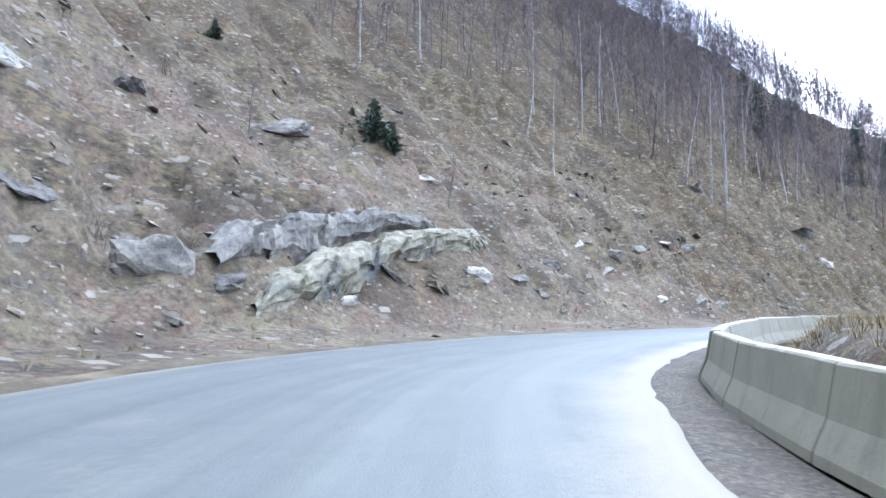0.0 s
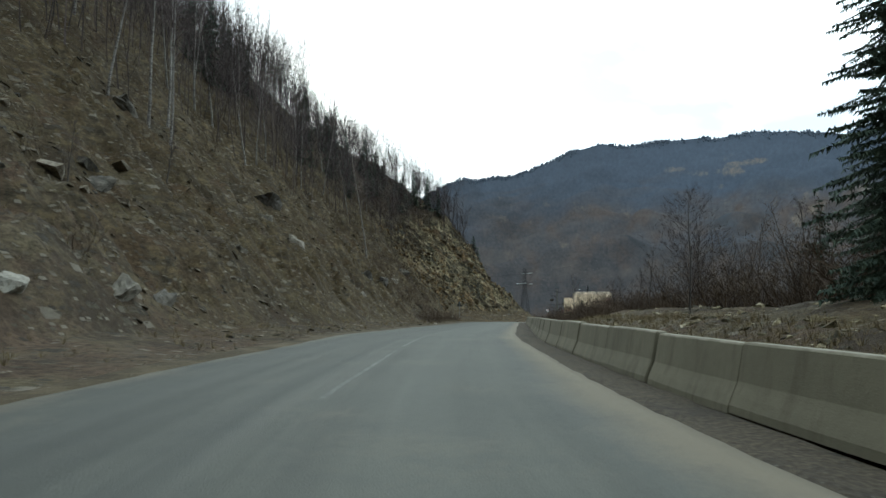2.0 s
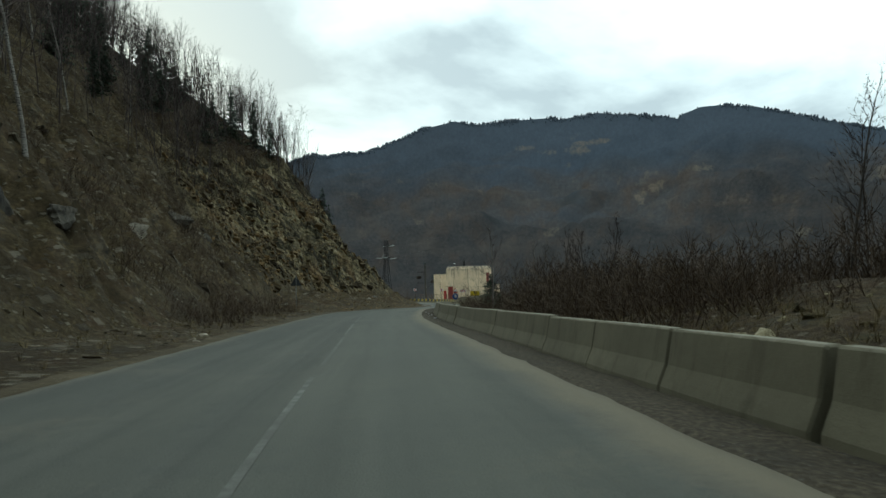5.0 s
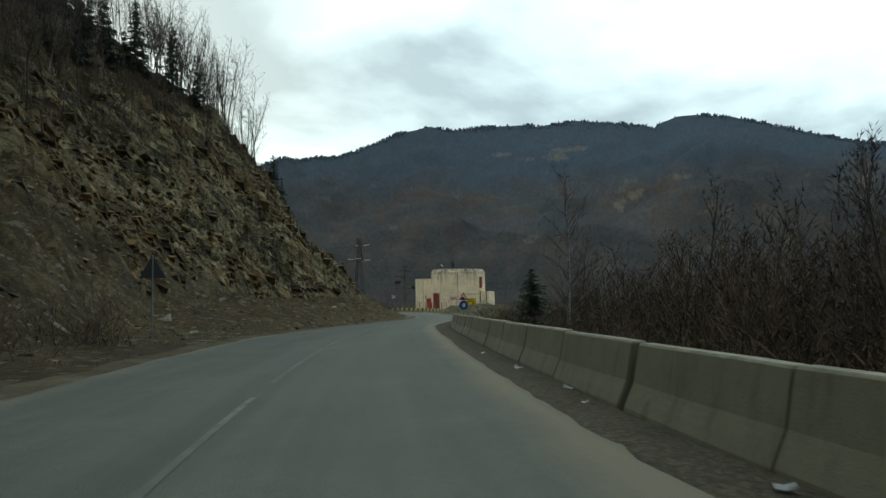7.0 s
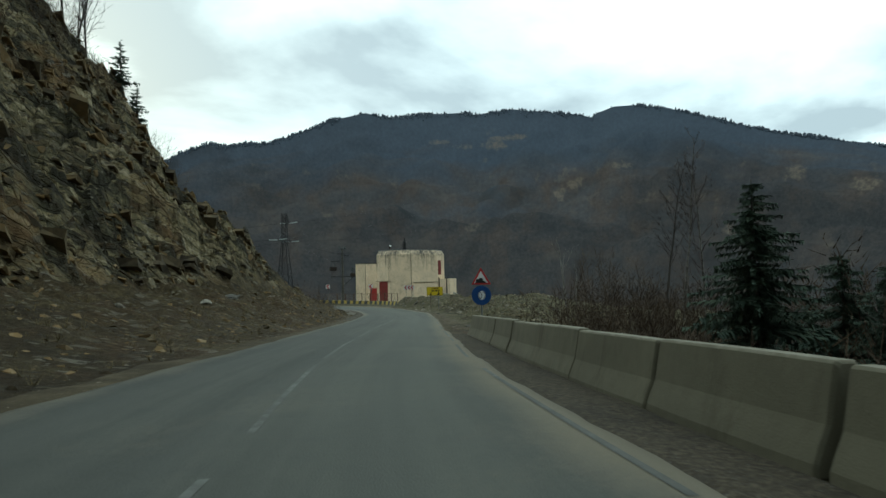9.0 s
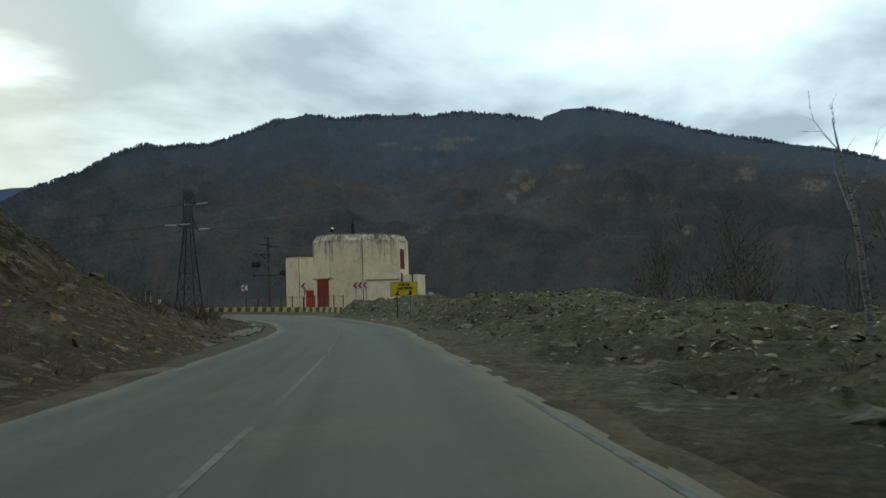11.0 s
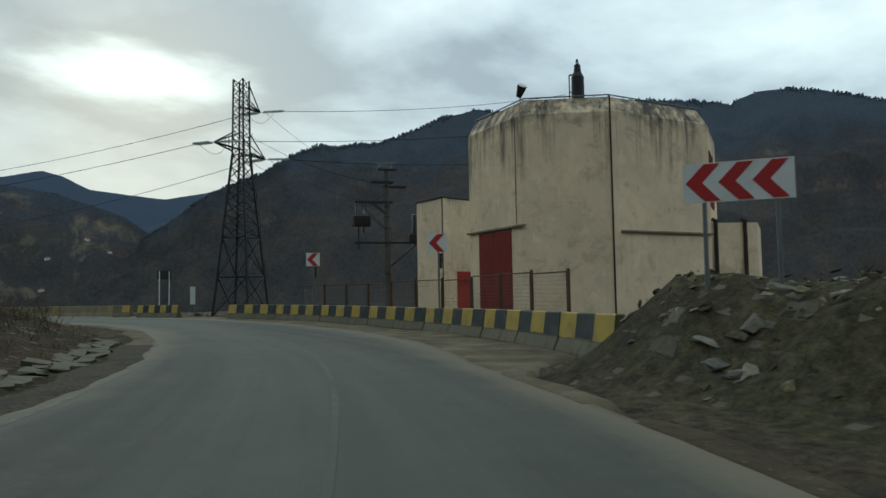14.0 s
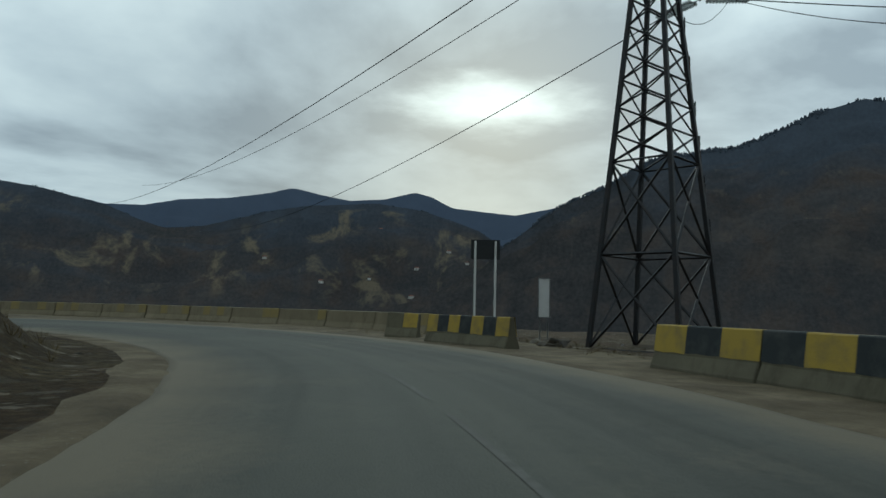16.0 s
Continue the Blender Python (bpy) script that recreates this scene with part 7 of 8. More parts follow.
def make_trees():
    rng = random.Random(21)
    birches = [tree_kind("birch_tree", bare_tree(k, 12.5, 0.080, 0.42, 22, 0.75, 0.20, 6, 0.14, 0.85), BIRCH, BIRCH_TWIG) for k in range(5)]
    slim = [tree_kind("bare_tree", bare_tree(30 + k, 10.5, 0.085, 0.22, 26, 0.55, 0.27, 6, 0.10, 0.95, thick=0.8), GREY_BARK, TWIG) for k in range(4)]
    broad = [tree_kind("bare_tree", bare_tree(60 + k, 11.5, 0.11, 0.22, 34, 0.6, 0.32, 9, 0.06, 1.0, thick=0.5), GREY_BARK, TWIG) for k in range(3)]
    pines = [tree_kind("spruce_tree", conifer(90 + k, 9.0, 2.0, 26, 7, 7, 0.20, 0.08, 0.32, 0.4), GREY_BARK, NEEDLE) for k in range(4)]
    # birches at the wood's lower edge on the hill
    for s, l, h in ((72, 23.2, 13), (74.7, 21.9, 15), (76.5, 21.2, 14), (80.3, 23.5, 14.5), (94.1, 26.7, 12), (95.3, 23.8, 10.5), (98.1, 23.8, 10), (97, 24.6, 11), (137, 31, 13), (107.4, 14.6, 13), (69.4, 30, 12), (47.3, 19.1, 10), (95.1, 29.2, 13), (69.7, 31.9, 12), (61, 27.7, 13),
                    (78.7, 30.3, 13), (92.6, 27.8, 13), (104.3, 25.3, 12), (124.8, 25.8, 13), (112, 24, 12), (118, 27, 12.5), (84, 25.5, 13), (88, 28, 13), (56, 29, 12), (52, 26, 11), (65, 29, 13), (38, 30, 12), (44, 31, 12), (130, 24, 11), (144, 26, 10)):
        P = ground_at(s, l)
        k = rng.choice(birches)
        plant(k, P, rng.uniform(0, 360), h / 12.5, "slender leafless birch with a pale trunk on the slope", "tree", "birches on the hillside")
    for s, l, h in ((56.6, 14.6, 3.2), (68.2, 17.1, 4.5), (33, 15, 3.6), (24, 18, 4)):
        plant(rng.choice(slim), ground_at(s, l), rng.uniform(0, 360), h / 10.5, "thin leafless sapling among the rocks", "tree", "saplings on the hillside")
    low = tree_kind("juniper_bush", conifer(260, 3.0, 1.2, 26, 8, 9, -0.15, 0.0, 0.34, 0.4), GREY_BARK, NEEDLE)
    for s, l, h in ((30.8, 18.5, 2.6), (31.6, 18.0, 1.9), (26.4, 25.4, 1.3), (30.2, 19.6, 1.6)):
        plant(low, ground_at(s, l), 70 * h, h / 3.0, "low green evergreen bush among the stones", "bush", "evergreen bushes on the hillside")
    # bare trees and young conifers along the crest above the cliff
    scrub_pines = [tree_kind("pine_tree", conifer(240 + k, 8.0, 2.2, 18, 7, 8, -0.06, 0.12, 0.36, 0.5), GREY_BARK, NEEDLE) for k in range(4)]
    for k in range(34):
        s = rng.uniform(184, 198)
        P = ground_at(s, 24.5 + rng.uniform(0, 10) - 0.25 * (s - 186))
        plant(rng.choice(slim), P, rng.uniform(0, 360), rng.uniform(0.55, 0.95), "leafless tree on the crest above the cliff", "tree", "trees above the cliff")
    for k in range(22):
        s = rng.uniform(158, 184)
        P = ground_at(s, rng.uniform(28.5, 45) - 0.05 * (s - 163))
        plant(rng.choice(scrub_pines), P, rng.uniform(0, 360), rng.uniform(0.42, 0.85), "dark bushy pine on the crest above the cliff", "tree", "pines on the hillside")
    for s, l, h in ((195.5, 21.0, 4.5), (186, 27, 6.5), (183, 28.5, 8), (197, 20.4, 4.2), (178, 30, 8), (174, 31, 7), (199.5, 21.6, 3.8)):
        plant(rng.choice(scrub_pines if l < 25 else pines), ground_at(s, l), rng.uniform(0, 360), h / 8.5, "dark young conifer on the crest above the cliff", "tree", "spruces on the hillside")
    for k in range(26):
        s, l = rng.uniform(122, 170), rng.uniform(26, 46)
        plant(rng.choice(pines), ground_at(s, l), rng.uniform(0, 360), rng.uniform(0.45, 1.05), "dark young spruce in the hillside wood", "tree", "spruces on the hillside")
    for s, l, h in ((112, 36, 11), (116, 41, 10)):
        plant(rng.choice(pines), ground_at(s, l), rng.uniform(0, 360), h / 9, "dark spruce among bare hillside trees", "tree", "spruces on the hillside")
    # the great spruce and its neighbours behind the barrier
    big = tree_kind("spruce_tree", conifer(140, 17.0, 2.7, 74, 10, 26, 0.42, 0.02, 0.13, 0.15), GREY_BARK, NEEDLE)

    def spot(x, y):
        d = np.hypot(RP[:, 0] - x, RP[:, 1] - y)
        i = int(np.argmin(d))
        q = np.array([x, y]) - RP[i, :2]
        return ground_at(RS[i] + q @ RG[i], q @ np.array([-RG[i, 1], RG[i, 0]]))
    plant(big, spot(34.0, 32.8), 20, 0.97, "tall dark spruce behind the concrete barriers", "tree")
    for x, y, h in ((60, 42.4, 10.5), (63.5, 40.2, 9), (67, 45, 8)):
        plant(rng.choice(pines), spot(x, y), rng.uniform(0, 360), h / 9, "smaller dark spruce beyond the rubble bank", "tree")
    wide = [tree_kind("pine_tree", conifer(180 + k, 9.0, 3.4, 50, 9, 17, 0.16, 0.03, 0.20, 0.2), GREY_BARK, NEEDLE) for k in range(3)]
    for x, y, h in ((117.2, 97.9, 8.0), (119.4, 95.9, 8.4), (121.4, 94.6, 9.4), (118.0, 95.0, 8.2), (123.5, 96.4, 8.0), (120.4, 93.2, 9.4)):
        plant(rng.choice(wide), spot(x, y), rng.uniform(0, 360), h / 9, "dark green pine below the road", "tree", "pines below the road")
    # leafless trees on the valley side
    for x, y, h, kind in ((62, 51.5, 6.5, broad), (66, 49, 6.5, broad), (100.5, 79.4, 16, broad), (94.9, 77.6, 13.5, broad), (116, 94.4, 11, birches), (109.8, 89.2, 11, slim), (110.4, 86.6, 12, slim), (93, 74, 10, slim), (97, 76.5, 12, slim), (88, 72.5, 10, slim), (106, 85, 15, slim), (112.5, 92.5, 9, slim), (80, 64.5, 7, broad), (74, 58, 8, broad), (85, 66, 10.5, slim), (130, 100, 8.5, birches), (137, 101.5, 9.5, birches), (143, 103, 9, slim), (70, 60, 6.5, slim), (52, 41, 6.5, broad), (48, 36, 6.5, broad)):
        plant(rng.choice(kind), spot(x, y), rng.uniform(0, 360), h / (12.5 if kind is birches else 10.5 if kind is slim else 11.5), "leafless birch below the road" if kind is birches else "leafless tree rising from the thicket below the road", "tree", "bare trees below the road")
    dense = tree_kind("bare_tree", bare_tree(66, 12.5, 0.10, 0.08, 84, 1.1, 0.50, 9, 0.05, 0.75, thick=0.55), GREY_BARK, TWIG)
    plant(dense, spot(50.9, 47.2), 70, 0.60, "leafless tree with a dense rounded crown of fine twigs", "tree")
    snag = tree_kind("dead_tree", bare_tree(11, 6.0, 0.10, 0.42, 4, 0.8, 0.42, 3, 0.10, 0.9), BIRCH, BIRCH)
    for x, y, h in ((150.2, 111.0, 5.2), (147.6, 109.6, 3.4)):
        plant(snag, spot(x, y), 30 + 40 * h, h / 6.0, "pale dead forked tree on the bank", "tree", "bare trees below the road")
    one = tree_kind("birch_tree", bare_tree(9, 11.0, 0.12, 0.36, 26, 0.75, 0.23, 6, 0.01, 0.95), BIRCH, BIRCH_TWIG)
    plant(one, spot(102.7, 90.3), 40, 1.0, "tall leafless birch with a spotted white trunk", "tree")


make_trees()


# ---- woods, thickets, grass and rubble ----
def spread(n, s0, s1, l0, l1, seed, keep=None):
    """Random places beside the road."""
    g = np.random.RandomState(seed)
    s = g.uniform(s0, s1, n)
    a, b = (f(s) if callable(f) else f for f in (l0, l1))
    l = a + (b - a) * g.rand(n)
    if keep is not None:
        m = keep(s, l, g.rand(n))
        s, l = s[m], l[m]
    return s, l, g


def wood_line(s):
    return table(s, [(0, 31), (40, 31), (60, 28), (72, 23), (95, 24), (105, 22), (125, 20), (150, 22), (165, 26), (190, 24), (200, 24)])


def make_woods():
    kinds = []
    for k in range(6):
        t, c = bare_tree(200 + k, 9.5, 0.030, 0.24, 25, 0.80, 0.36, 3, 0.12, 0.9, 3, thick=0.9, fine_r=1.5)
        kinds.append(joined(t, c))
    s, l, g = spread(230, 8, 198, wood_line, lambda s: wood_line(s) + 30, 15)
    P = ground_at(s, l)
    scattered("birch_wood", kinds, frames(P - [0, 0, 0.1], g.uniform(0.75, 1.3, len(s)), g.uniform(0, 6.28, len(s))), g.randint(0, 6, len(s)), BIRCH_TWIG, "pale leafless birches within the upper wood", "wood")
    s, l, g = spread(1250, 8, 198, wood_line, lambda s: wood_line(s) + 46, 5)
    P = ground_at(s, l)
    scattered("hillside_wood", kinds, frames(P - [0, 0, 0.1], g.uniform(0.75, 1.3, len(s)), g.uniform(0, 6.28, len(s))), g.randint(0, 6, len(s)), TWIG, "dense wood of thin leafless trees on the upper slope", "wood")
    s, l, g = spread(900, 44, 170, lambda s: table(s, [(60, 58), (96, 44), (170, 42)]), 95, 25)
    scattered("hillside_wood", kinds, frames(ground_at(s, l) - [0, 0, 0.1], g.uniform(1.1, 1.75, len(s)), g.uniform(0, 6.28, len(s))), g.randint(0, 6, len(s)), TWIG, "tall leafless wood along the hill's crest", "wood")
    bushes = [shrub(300 + k, 1.0) for k in range(5)]
    dense = [shrub(320 + k, 1.0, 28, 0.55, 5, 3, 0.0085) for k in range(5)]
    # brush on the hill, denser towards the wood and above the cliff
    s, l, g = spread(1150, 5, 204, lambda s: hill_foot(s) - 1, lambda s: wood_line(s) + 8, 6, lambda s, l, r: r < 0.10 + 0.75 * smooth(88, 112, s) * smooth(0.0, 0.7, (l - hill_foot(s)) / 16) * (1 - 0.75 * smooth(148, 158, s) * (l < 23)) + 0.6 * smooth(-6, 2, l - wood_line(s)))
    scattered("hillside_brush", bushes, frames(ground_at(s, l) - [0, 0, 0.08], g.uniform(0.7, 1.9, len(s)), g.uniform(0, 6.28, len(s))), g.randint(0, 5, len(s)), SHRUB, "brown leafless brush on the rocky hillside", "brush")
    s, l, g = spread(150, 6, 66, lambda s: hill_foot(s) + 1.0, lambda s: wood_line(s) + 2, 28, lambda s, l, r: fbm(s / 6, l / 4, 79, 3) > 0.10)
    scattered("slope_brush", bushes, frames(ground_at(s, l) - [0, 0, 0.08], g.uniform(0.6, 1.6, len(s)), g.uniform(0, 6.28, len(s))), g.randint(0, 5, len(s)), SHRUB, "patches of dark brush among the stones", "brush")
    s, l, g = spread(680, 147, 204, lambda s: hill_foot(s) + 7.0, lambda s: hill_foot(s) + 17, 26, lambda s, l, r: r < smooth(0.0, 0.6, (l - hill_foot(s) - 7.5) / 7))
    scattered("cliff_brush", bushes, frames(ground_at(s, l) - [0, 0, 0.08], g.uniform(0.7, 2.0, len(s)), g.uniform(0, 6.28, len(s))), g.randint(0, 5, len(s)), SHRUB, "dark leafless brush along the top of the cliff", "brush")
    s, l, g = spread(170, 106, 130, lambda s: hill_foot(s) - 2.2, lambda s: hill_foot(s) + 7, 27)
    scattered("slope_brush", bushes, frames(ground_at(s, l) - [0, 0, 0.08], g.uniform(0.8, 1.9, len(s)), g.uniform(0, 6.28, len(s))), g.randint(0, 5, len(s)), SHRUB, "dark leafless brush at the foot of the slope", "brush")
    # thicket on the valley side
    s, l, g = spread(400, 92, 172, lambda s: barrier_lat(s) - 2.6, lambda s: barrier_lat(s) - 8, 7)
    scattered("valley_brush", bushes, frames(ground_at(s, l) - [0, 0, 0.1], g.uniform(1.0, 2.2, len(s)) * table(s, [(92, 1.0), (110, 1.25), (145, 1.2), (160, 0.95)]), g.uniform(0, 6.28, len(s))), g.randint(0, 5, len(s)), SHRUB, "low brown brush close behind the barriers", "brush")
    s, l, g = spread(300, 96, 160, lambda s: barrier_lat(s) - 3.5, lambda s: barrier_lat(s) - 17, 17)
    size = np.minimum(g.uniform(1.6, 3.6, len(s)), table(s, [(96, 2.2), (112, 1.7), (122, 2.4), (135, 3.4), (150, 2.4), (160, 2.0)]))
    scattered("valley_thicket", dense, frames(ground_at(s, l) - [0, 0, 0.1], size, g.uniform(0, 6.28, len(s))), g.randint(0, 5, len(s)), SHRUB, "dense brown leafless thicket behind the barriers", "thicket")
    # young wood standing on the slope that falls to the valley
    fine = []
    for k in range(5):
        c = bare_tree(230 + k, 8.0, 0.030, 0.12, 30, 0.80, 0.40, 3, 0.14, 0.85, 3, thick=0.9, fine_r=1.6)
        fine.append(joined(*c))
    s, l, g = spread(170, 60, 112, -15, -29, 43)
    scattered("valley_wood", fine, frames(ground_at(s, l) - [0, 0, 0.1], g.uniform(0.42, 0.72, len(s)), g.uniform(0, 6.28, len(s)), stretch=np.tile([1.35, 1.35, 1.0], (len(s), 1))), g.randint(0, 5, len(s)), SHRUB, "brown leafless young wood beyond the rubble bank", "wood")
    s, l, g = spread(540, 110, 178, lambda s: barrier_lat(s) - 7.0, lambda s: barrier_lat(s) - 22, 41)
    P = ground_at(s, l)
    top = table(s, [(110, 0.6), (120, 1.7), (128, 3.3), (140, 3.5), (148, 2.2), (178, 1.0)]) + g.uniform(-1.2, 1.2, len(s)) - 0.02 * (barrier_lat(s) - l)
    size = np.maximum(top - (P[:, 2] - at(s, l)[:, 2]), 1.8) / 8.0
    scattered("valley_wood", fine, frames(P - [0, 0, 0.1], size, g.uniform(0, 6.28, len(s))), g.randint(0, 5, len(s)), SHRUB, "dense brown leafless young wood on the valley slope", "wood")
    s, l, g = spread(300, 170, 236, -21, -44, 42)
    scattered("valley_wood", fine, frames(ground_at(s, l) - [0, 0, 0.1], g.uniform(0.75, 1.15, len(s)), g.uniform(0, 6.28, len(s))), g.randint(0, 5, len(s)), SHRUB, "dark leafless young wood below the rubble bank", "wood")
    s, l, g = spread(120, 146, 177, -7.0, -20, 18)
    scattered("bank_thicket", dense, frames(ground_at(s, l) - [0, 0, 0.1], 1.3 + g.uniform(0.0, 1.0, len(s)) * table(l, [(-20, 3.4), (-14, 1.9), (-7, 0.8)]), g.uniform(0, 6.28, len(s))), g.randint(0, 5, len(s)), SHRUB, "dark leafless bushes on the bank falling to the valley", "thicket")
    s, l, g = spread(270, 14, 104, -15.0, -31, 8)
    scattered("valley_thicket", dense, frames(ground_at(s, l) - [0, 0, 0.1], g.uniform(1.8, 4.2, len(s)), g.uniform(0, 6.28, len(s))), g.randint(0, 5, len(s)), SHRUB, "tall dark leafless thicket beyond the rubble bank", "thicket")
    s, l, g = spread(90, 172, 232, -19, -34, 9)
    scattered("valley_thicket", bushes, frames(ground_at(s, l) - [0, 0, 0.1], g.uniform(1.5, 3.0, len(s)), g.uniform(0, 6.28, len(s))), g.randint(0, 5, len(s)), SHRUB, "leafless thicket below the spoil heaps", "thicket")
    s, l, g = spread(170, 208, 274, lambda s: left_edge(s) + 2.8, lambda s: left_edge(s) + 13, 19)
    scattered("bend_brush", bushes, frames(ground_at(s, l) - [0, 0, 0.08], g.uniform(0.6, 1.5, len(s)), g.uniform(0, 6.28, len(s))), g.randint(0, 5, len(s)), SHRUB, "low brown brush on the inner bank of the bend", "brush")
    # dry grass
    g = np.random.RandomState(3)
    tufts = []
    for k in range(4):
        V, F = [], []
        for b in range(13):
            t, w = g.uniform(0, 6.28), g.uniform(0.1, 0.9)
            o = np.array([math.cos(t), math.sin(t), 0])
            p = o * g.uniform(0, 0.12)
            q = np.array([-o[1], o[0], 0]) * 0.012
            V += [p - q, p + q, p + o * w * 0.8 + [0, 0, g.uniform(0.35, 0.8)]]
            F.append((3 * b, 3 * b + 1, 3 * b + 2))
        tufts.append((np.array(V), np.array(F)))
    S, Lt = [], []
    for n, a, b, l0, l1, sd in ((5200, 0, 205, lambda s: left_edge(s) + 0.9, lambda s: hill_foot(s) + 15, 1), (4200, 8, 108, lambda s: barrier_lat(s) - 0.75, lambda s: barrier_lat(s) - 6.5, 2), (1100, 200, 300, lambda s: left_edge(s) + 1.8, lambda s: left_edge(s) + 9, 3), (900, 174, 250, lambda s: right_edge(s) - 3, lambda s: right_edge(s) - 12, 4), (500, 252, 300, lambda s: bend_lat(s) - 1, lambda s: bend_lat(s) - 6, 5), (500, 108, 172, lambda s: barrier_lat(s) - 0.8, lambda s: barrier_lat(s) - 2.2, 6)):
        s, l, _ = spread(n, a, b, l0, l1, 50 + sd)
        S.append(s), Lt.append(l)
    s, l = np.concatenate(S), np.concatenate(Lt)
    scattered("dry_grass", tufts, frames(ground_at(s, l) - [0, 0, 0.02], g.uniform(0.2, 0.55, len(s)), g.uniform(0, 6.28, len(s))), g.randint(0, 4, len(s)), GRASS, "tufts of dry straw-coloured winter grass", "grass")


def make_stones():
    kinds = [stone(400 + k, (0.22, 0.34, 0.5, 0.28)[k % 4], 9) for k in range(10)]

    def lay_stones(name, s, l, g, lo, hi, label, sink=0.10, mat=STONE, power=2.2, beds=False):
        P, n = ground_at(s, l), slope_at(s, l)
        size = lo + (hi - lo) * g.rand(len(s)) ** power
        up = n + g.normal(0, 0.22, n.shape)
        if beds:
            hd = np.arctan2(np.interp(s, RS, RG[:, 1]), np.interp(s, RS, RG[:, 0]))
            up = 0.55 * up + 0.75 * np.stack([np.cos(hd) * 0.56, np.sin(hd) * 0.56, np.full(len(s), 0.83)], -1)
        scattered(name, kinds, frames(P - n * (size * sink)[:, None], size, g.uniform(0, 6.28, len(s)), up), g.randint(0, 10, len(s)), mat, label, "stones")
    s, l, g = spread(9000, 2, 150, lambda s: left_edge(s) + 0.5, lambda s: hill_foot(s) + 17, 61, lambda s, l, r: r < 0.10 + 0.90 * (fbm(s / 8, l / 4, 71, 3) > 0.08))
    lay_stones("hillside_scree", s, l, g, 0.10, 0.85, "broken flat stones strewn over the hillside", power=3.2, beds=True)
    s, l, g = spread(6400, 140, 218, lambda s: left_edge(s) + 0.7, lambda s: hill_foot(s) + 6, 62, lambda s, l, r: r < 0.25 + 0.75 * (fbm(s / 5, l / 3, 72, 3) > -0.1))
    lay_stones("cliff_scree", s, l, g, 0.10, 0.85, "broken rock fallen at the foot of the cliff", mat=CLIFF, power=2.5)
    s, l, g = spread(15000, 176, 252, lambda s: right_edge(s) - table(s, [(242, 1.9), (246, 0.9)]), lambda s: right_edge(s) - 15, 63, lambda s, l, r: r < 0.25 + 0.75 * smooth(2.2, 5.0, right_edge(s) - l + 2.0 * smooth(242, 246, s)))
    lay_stones("spoil_stones", s, l, g, 0.05, 0.36, "grey and ochre stones covering the spoil heaps", 0.0, SPOIL, 2.4)
    s, l, g = spread(2800, 10, 104, lambda s: barrier_lat(s) - 3.4, lambda s: barrier_lat(s) - 12, 64, lambda s, l, r: r < 0.15 + 0.85 * (fbm(s / 7, l / 4, 73, 2) > 0.0))
    lay_stones("bank_stones", s, l, g, 0.10, 0.80, "loose rubble on the grassy bank behind the barriers", 0.0, SPOIL, power=2.4)
    s, l, g = spread(900, 198, 300, lambda s: left_edge(s) + 1.2, lambda s: left_edge(s) + 8, 65)
    lay_stones("bend_stones", s, l, g, 0.06, 0.5, "loose stones on the inner bank of the bend", power=3.0)
    s, l, g = spread(1500, 0, 340, lambda s: right_edge(s) - 1.2, lambda s: right_edge(s) + 0.05, 66)
    lay_stones("gutter_gravel", s, l, g, 0.015, 0.10, "small gravel along the road's edge", 0.0, power=2.5)
    s, l, g = spread(900, 0, 210, lambda s: left_edge(s) + 0.05, lambda s: left_edge(s) + 1.3, 67)
    lay_stones("shoulder_gravel", s, l, g, 0.02, 0.16, "small stones along the hillside shoulder", 0.0, power=2.5)
    # layered slabs of the cliff, their beds dipping along the road
    slabs = []
    for k in range(8):
        bm = bmesh.new()
        gg = np.random.RandomState(500 + k)
        box(bm, -0.5, 0.5, -0.36, 0.36, -0.12, 0.12)
        bmesh.ops.subdivide_edges(bm, edges=[e for e in bm.edges if abs(e.verts[0].co.x - e.verts[1].co.x) > 0.5], cuts=1)
        for v in bm.verts:
            v.co += Vector(gg.uniform(-0.10, 0.10, 3) * [1, 1, 0.35])
            v.co.x += 0.25 * v.co.z * gg.uniform(-1, 1)
        bmesh.ops.triangulate(bm, faces=bm.faces)
        bm.verts.index_update()
        slabs.append((np.array([v.co[:] for v in bm.verts]), np.array([[v.index for v in f.verts] for f in bm.faces])))
        bm.free()

    def beds(n, s0, s1, l0, l1, seed, lo, hi, keep, rise=0.12):
        s, l, g = spread(n, s0, s1, l0, l1, seed, keep)
        P, nn = ground_at(s, l), slope_at(s, l)
        hd = np.arctan2(np.interp(s, RS, RG[:, 1]), np.interp(s, RS, RG[:, 0]))
        dip = np.radians(36 + g.normal(0, 6, len(s)))
        up = np.stack([np.cos(hd) * np.sin(dip), np.sin(hd) * np.sin(dip), np.cos(dip)], -1) + 0.18 * nn
        size = lo + (hi - lo) * g.rand(len(s)) ** 1.8
        st = np.stack([g.uniform(0.8, 1.8, len(s)), g.uniform(0.7, 1.2, len(s)), g.uniform(0.6, 1.3, len(s))], -1)
        return frames(P + nn * (size * (rise - 0.24))[:, None], size, hd + g.normal(0, 0.22, len(s)), up, stretch=st), g.randint(0, 8, len(s))
    face = lambda s, l, r: r < 0.12 + 0.88 * (fbm((1.2 * (l - hill_foot(s)) + 0.68 * s) / 4.5, s / 14, 75, 3) > -0.10)
    M, pick = beds(3600, 146, 203, lambda s: hill_foot(s) + 0.5, lambda s: hill_foot(s) + 13, 68, 0.2, 0.75, face, 0.06)
    scattered("cliff_rubble", slabs, M, pick, CLIFF, "layered ochre and grey rock ledges of the cliff", "rock")
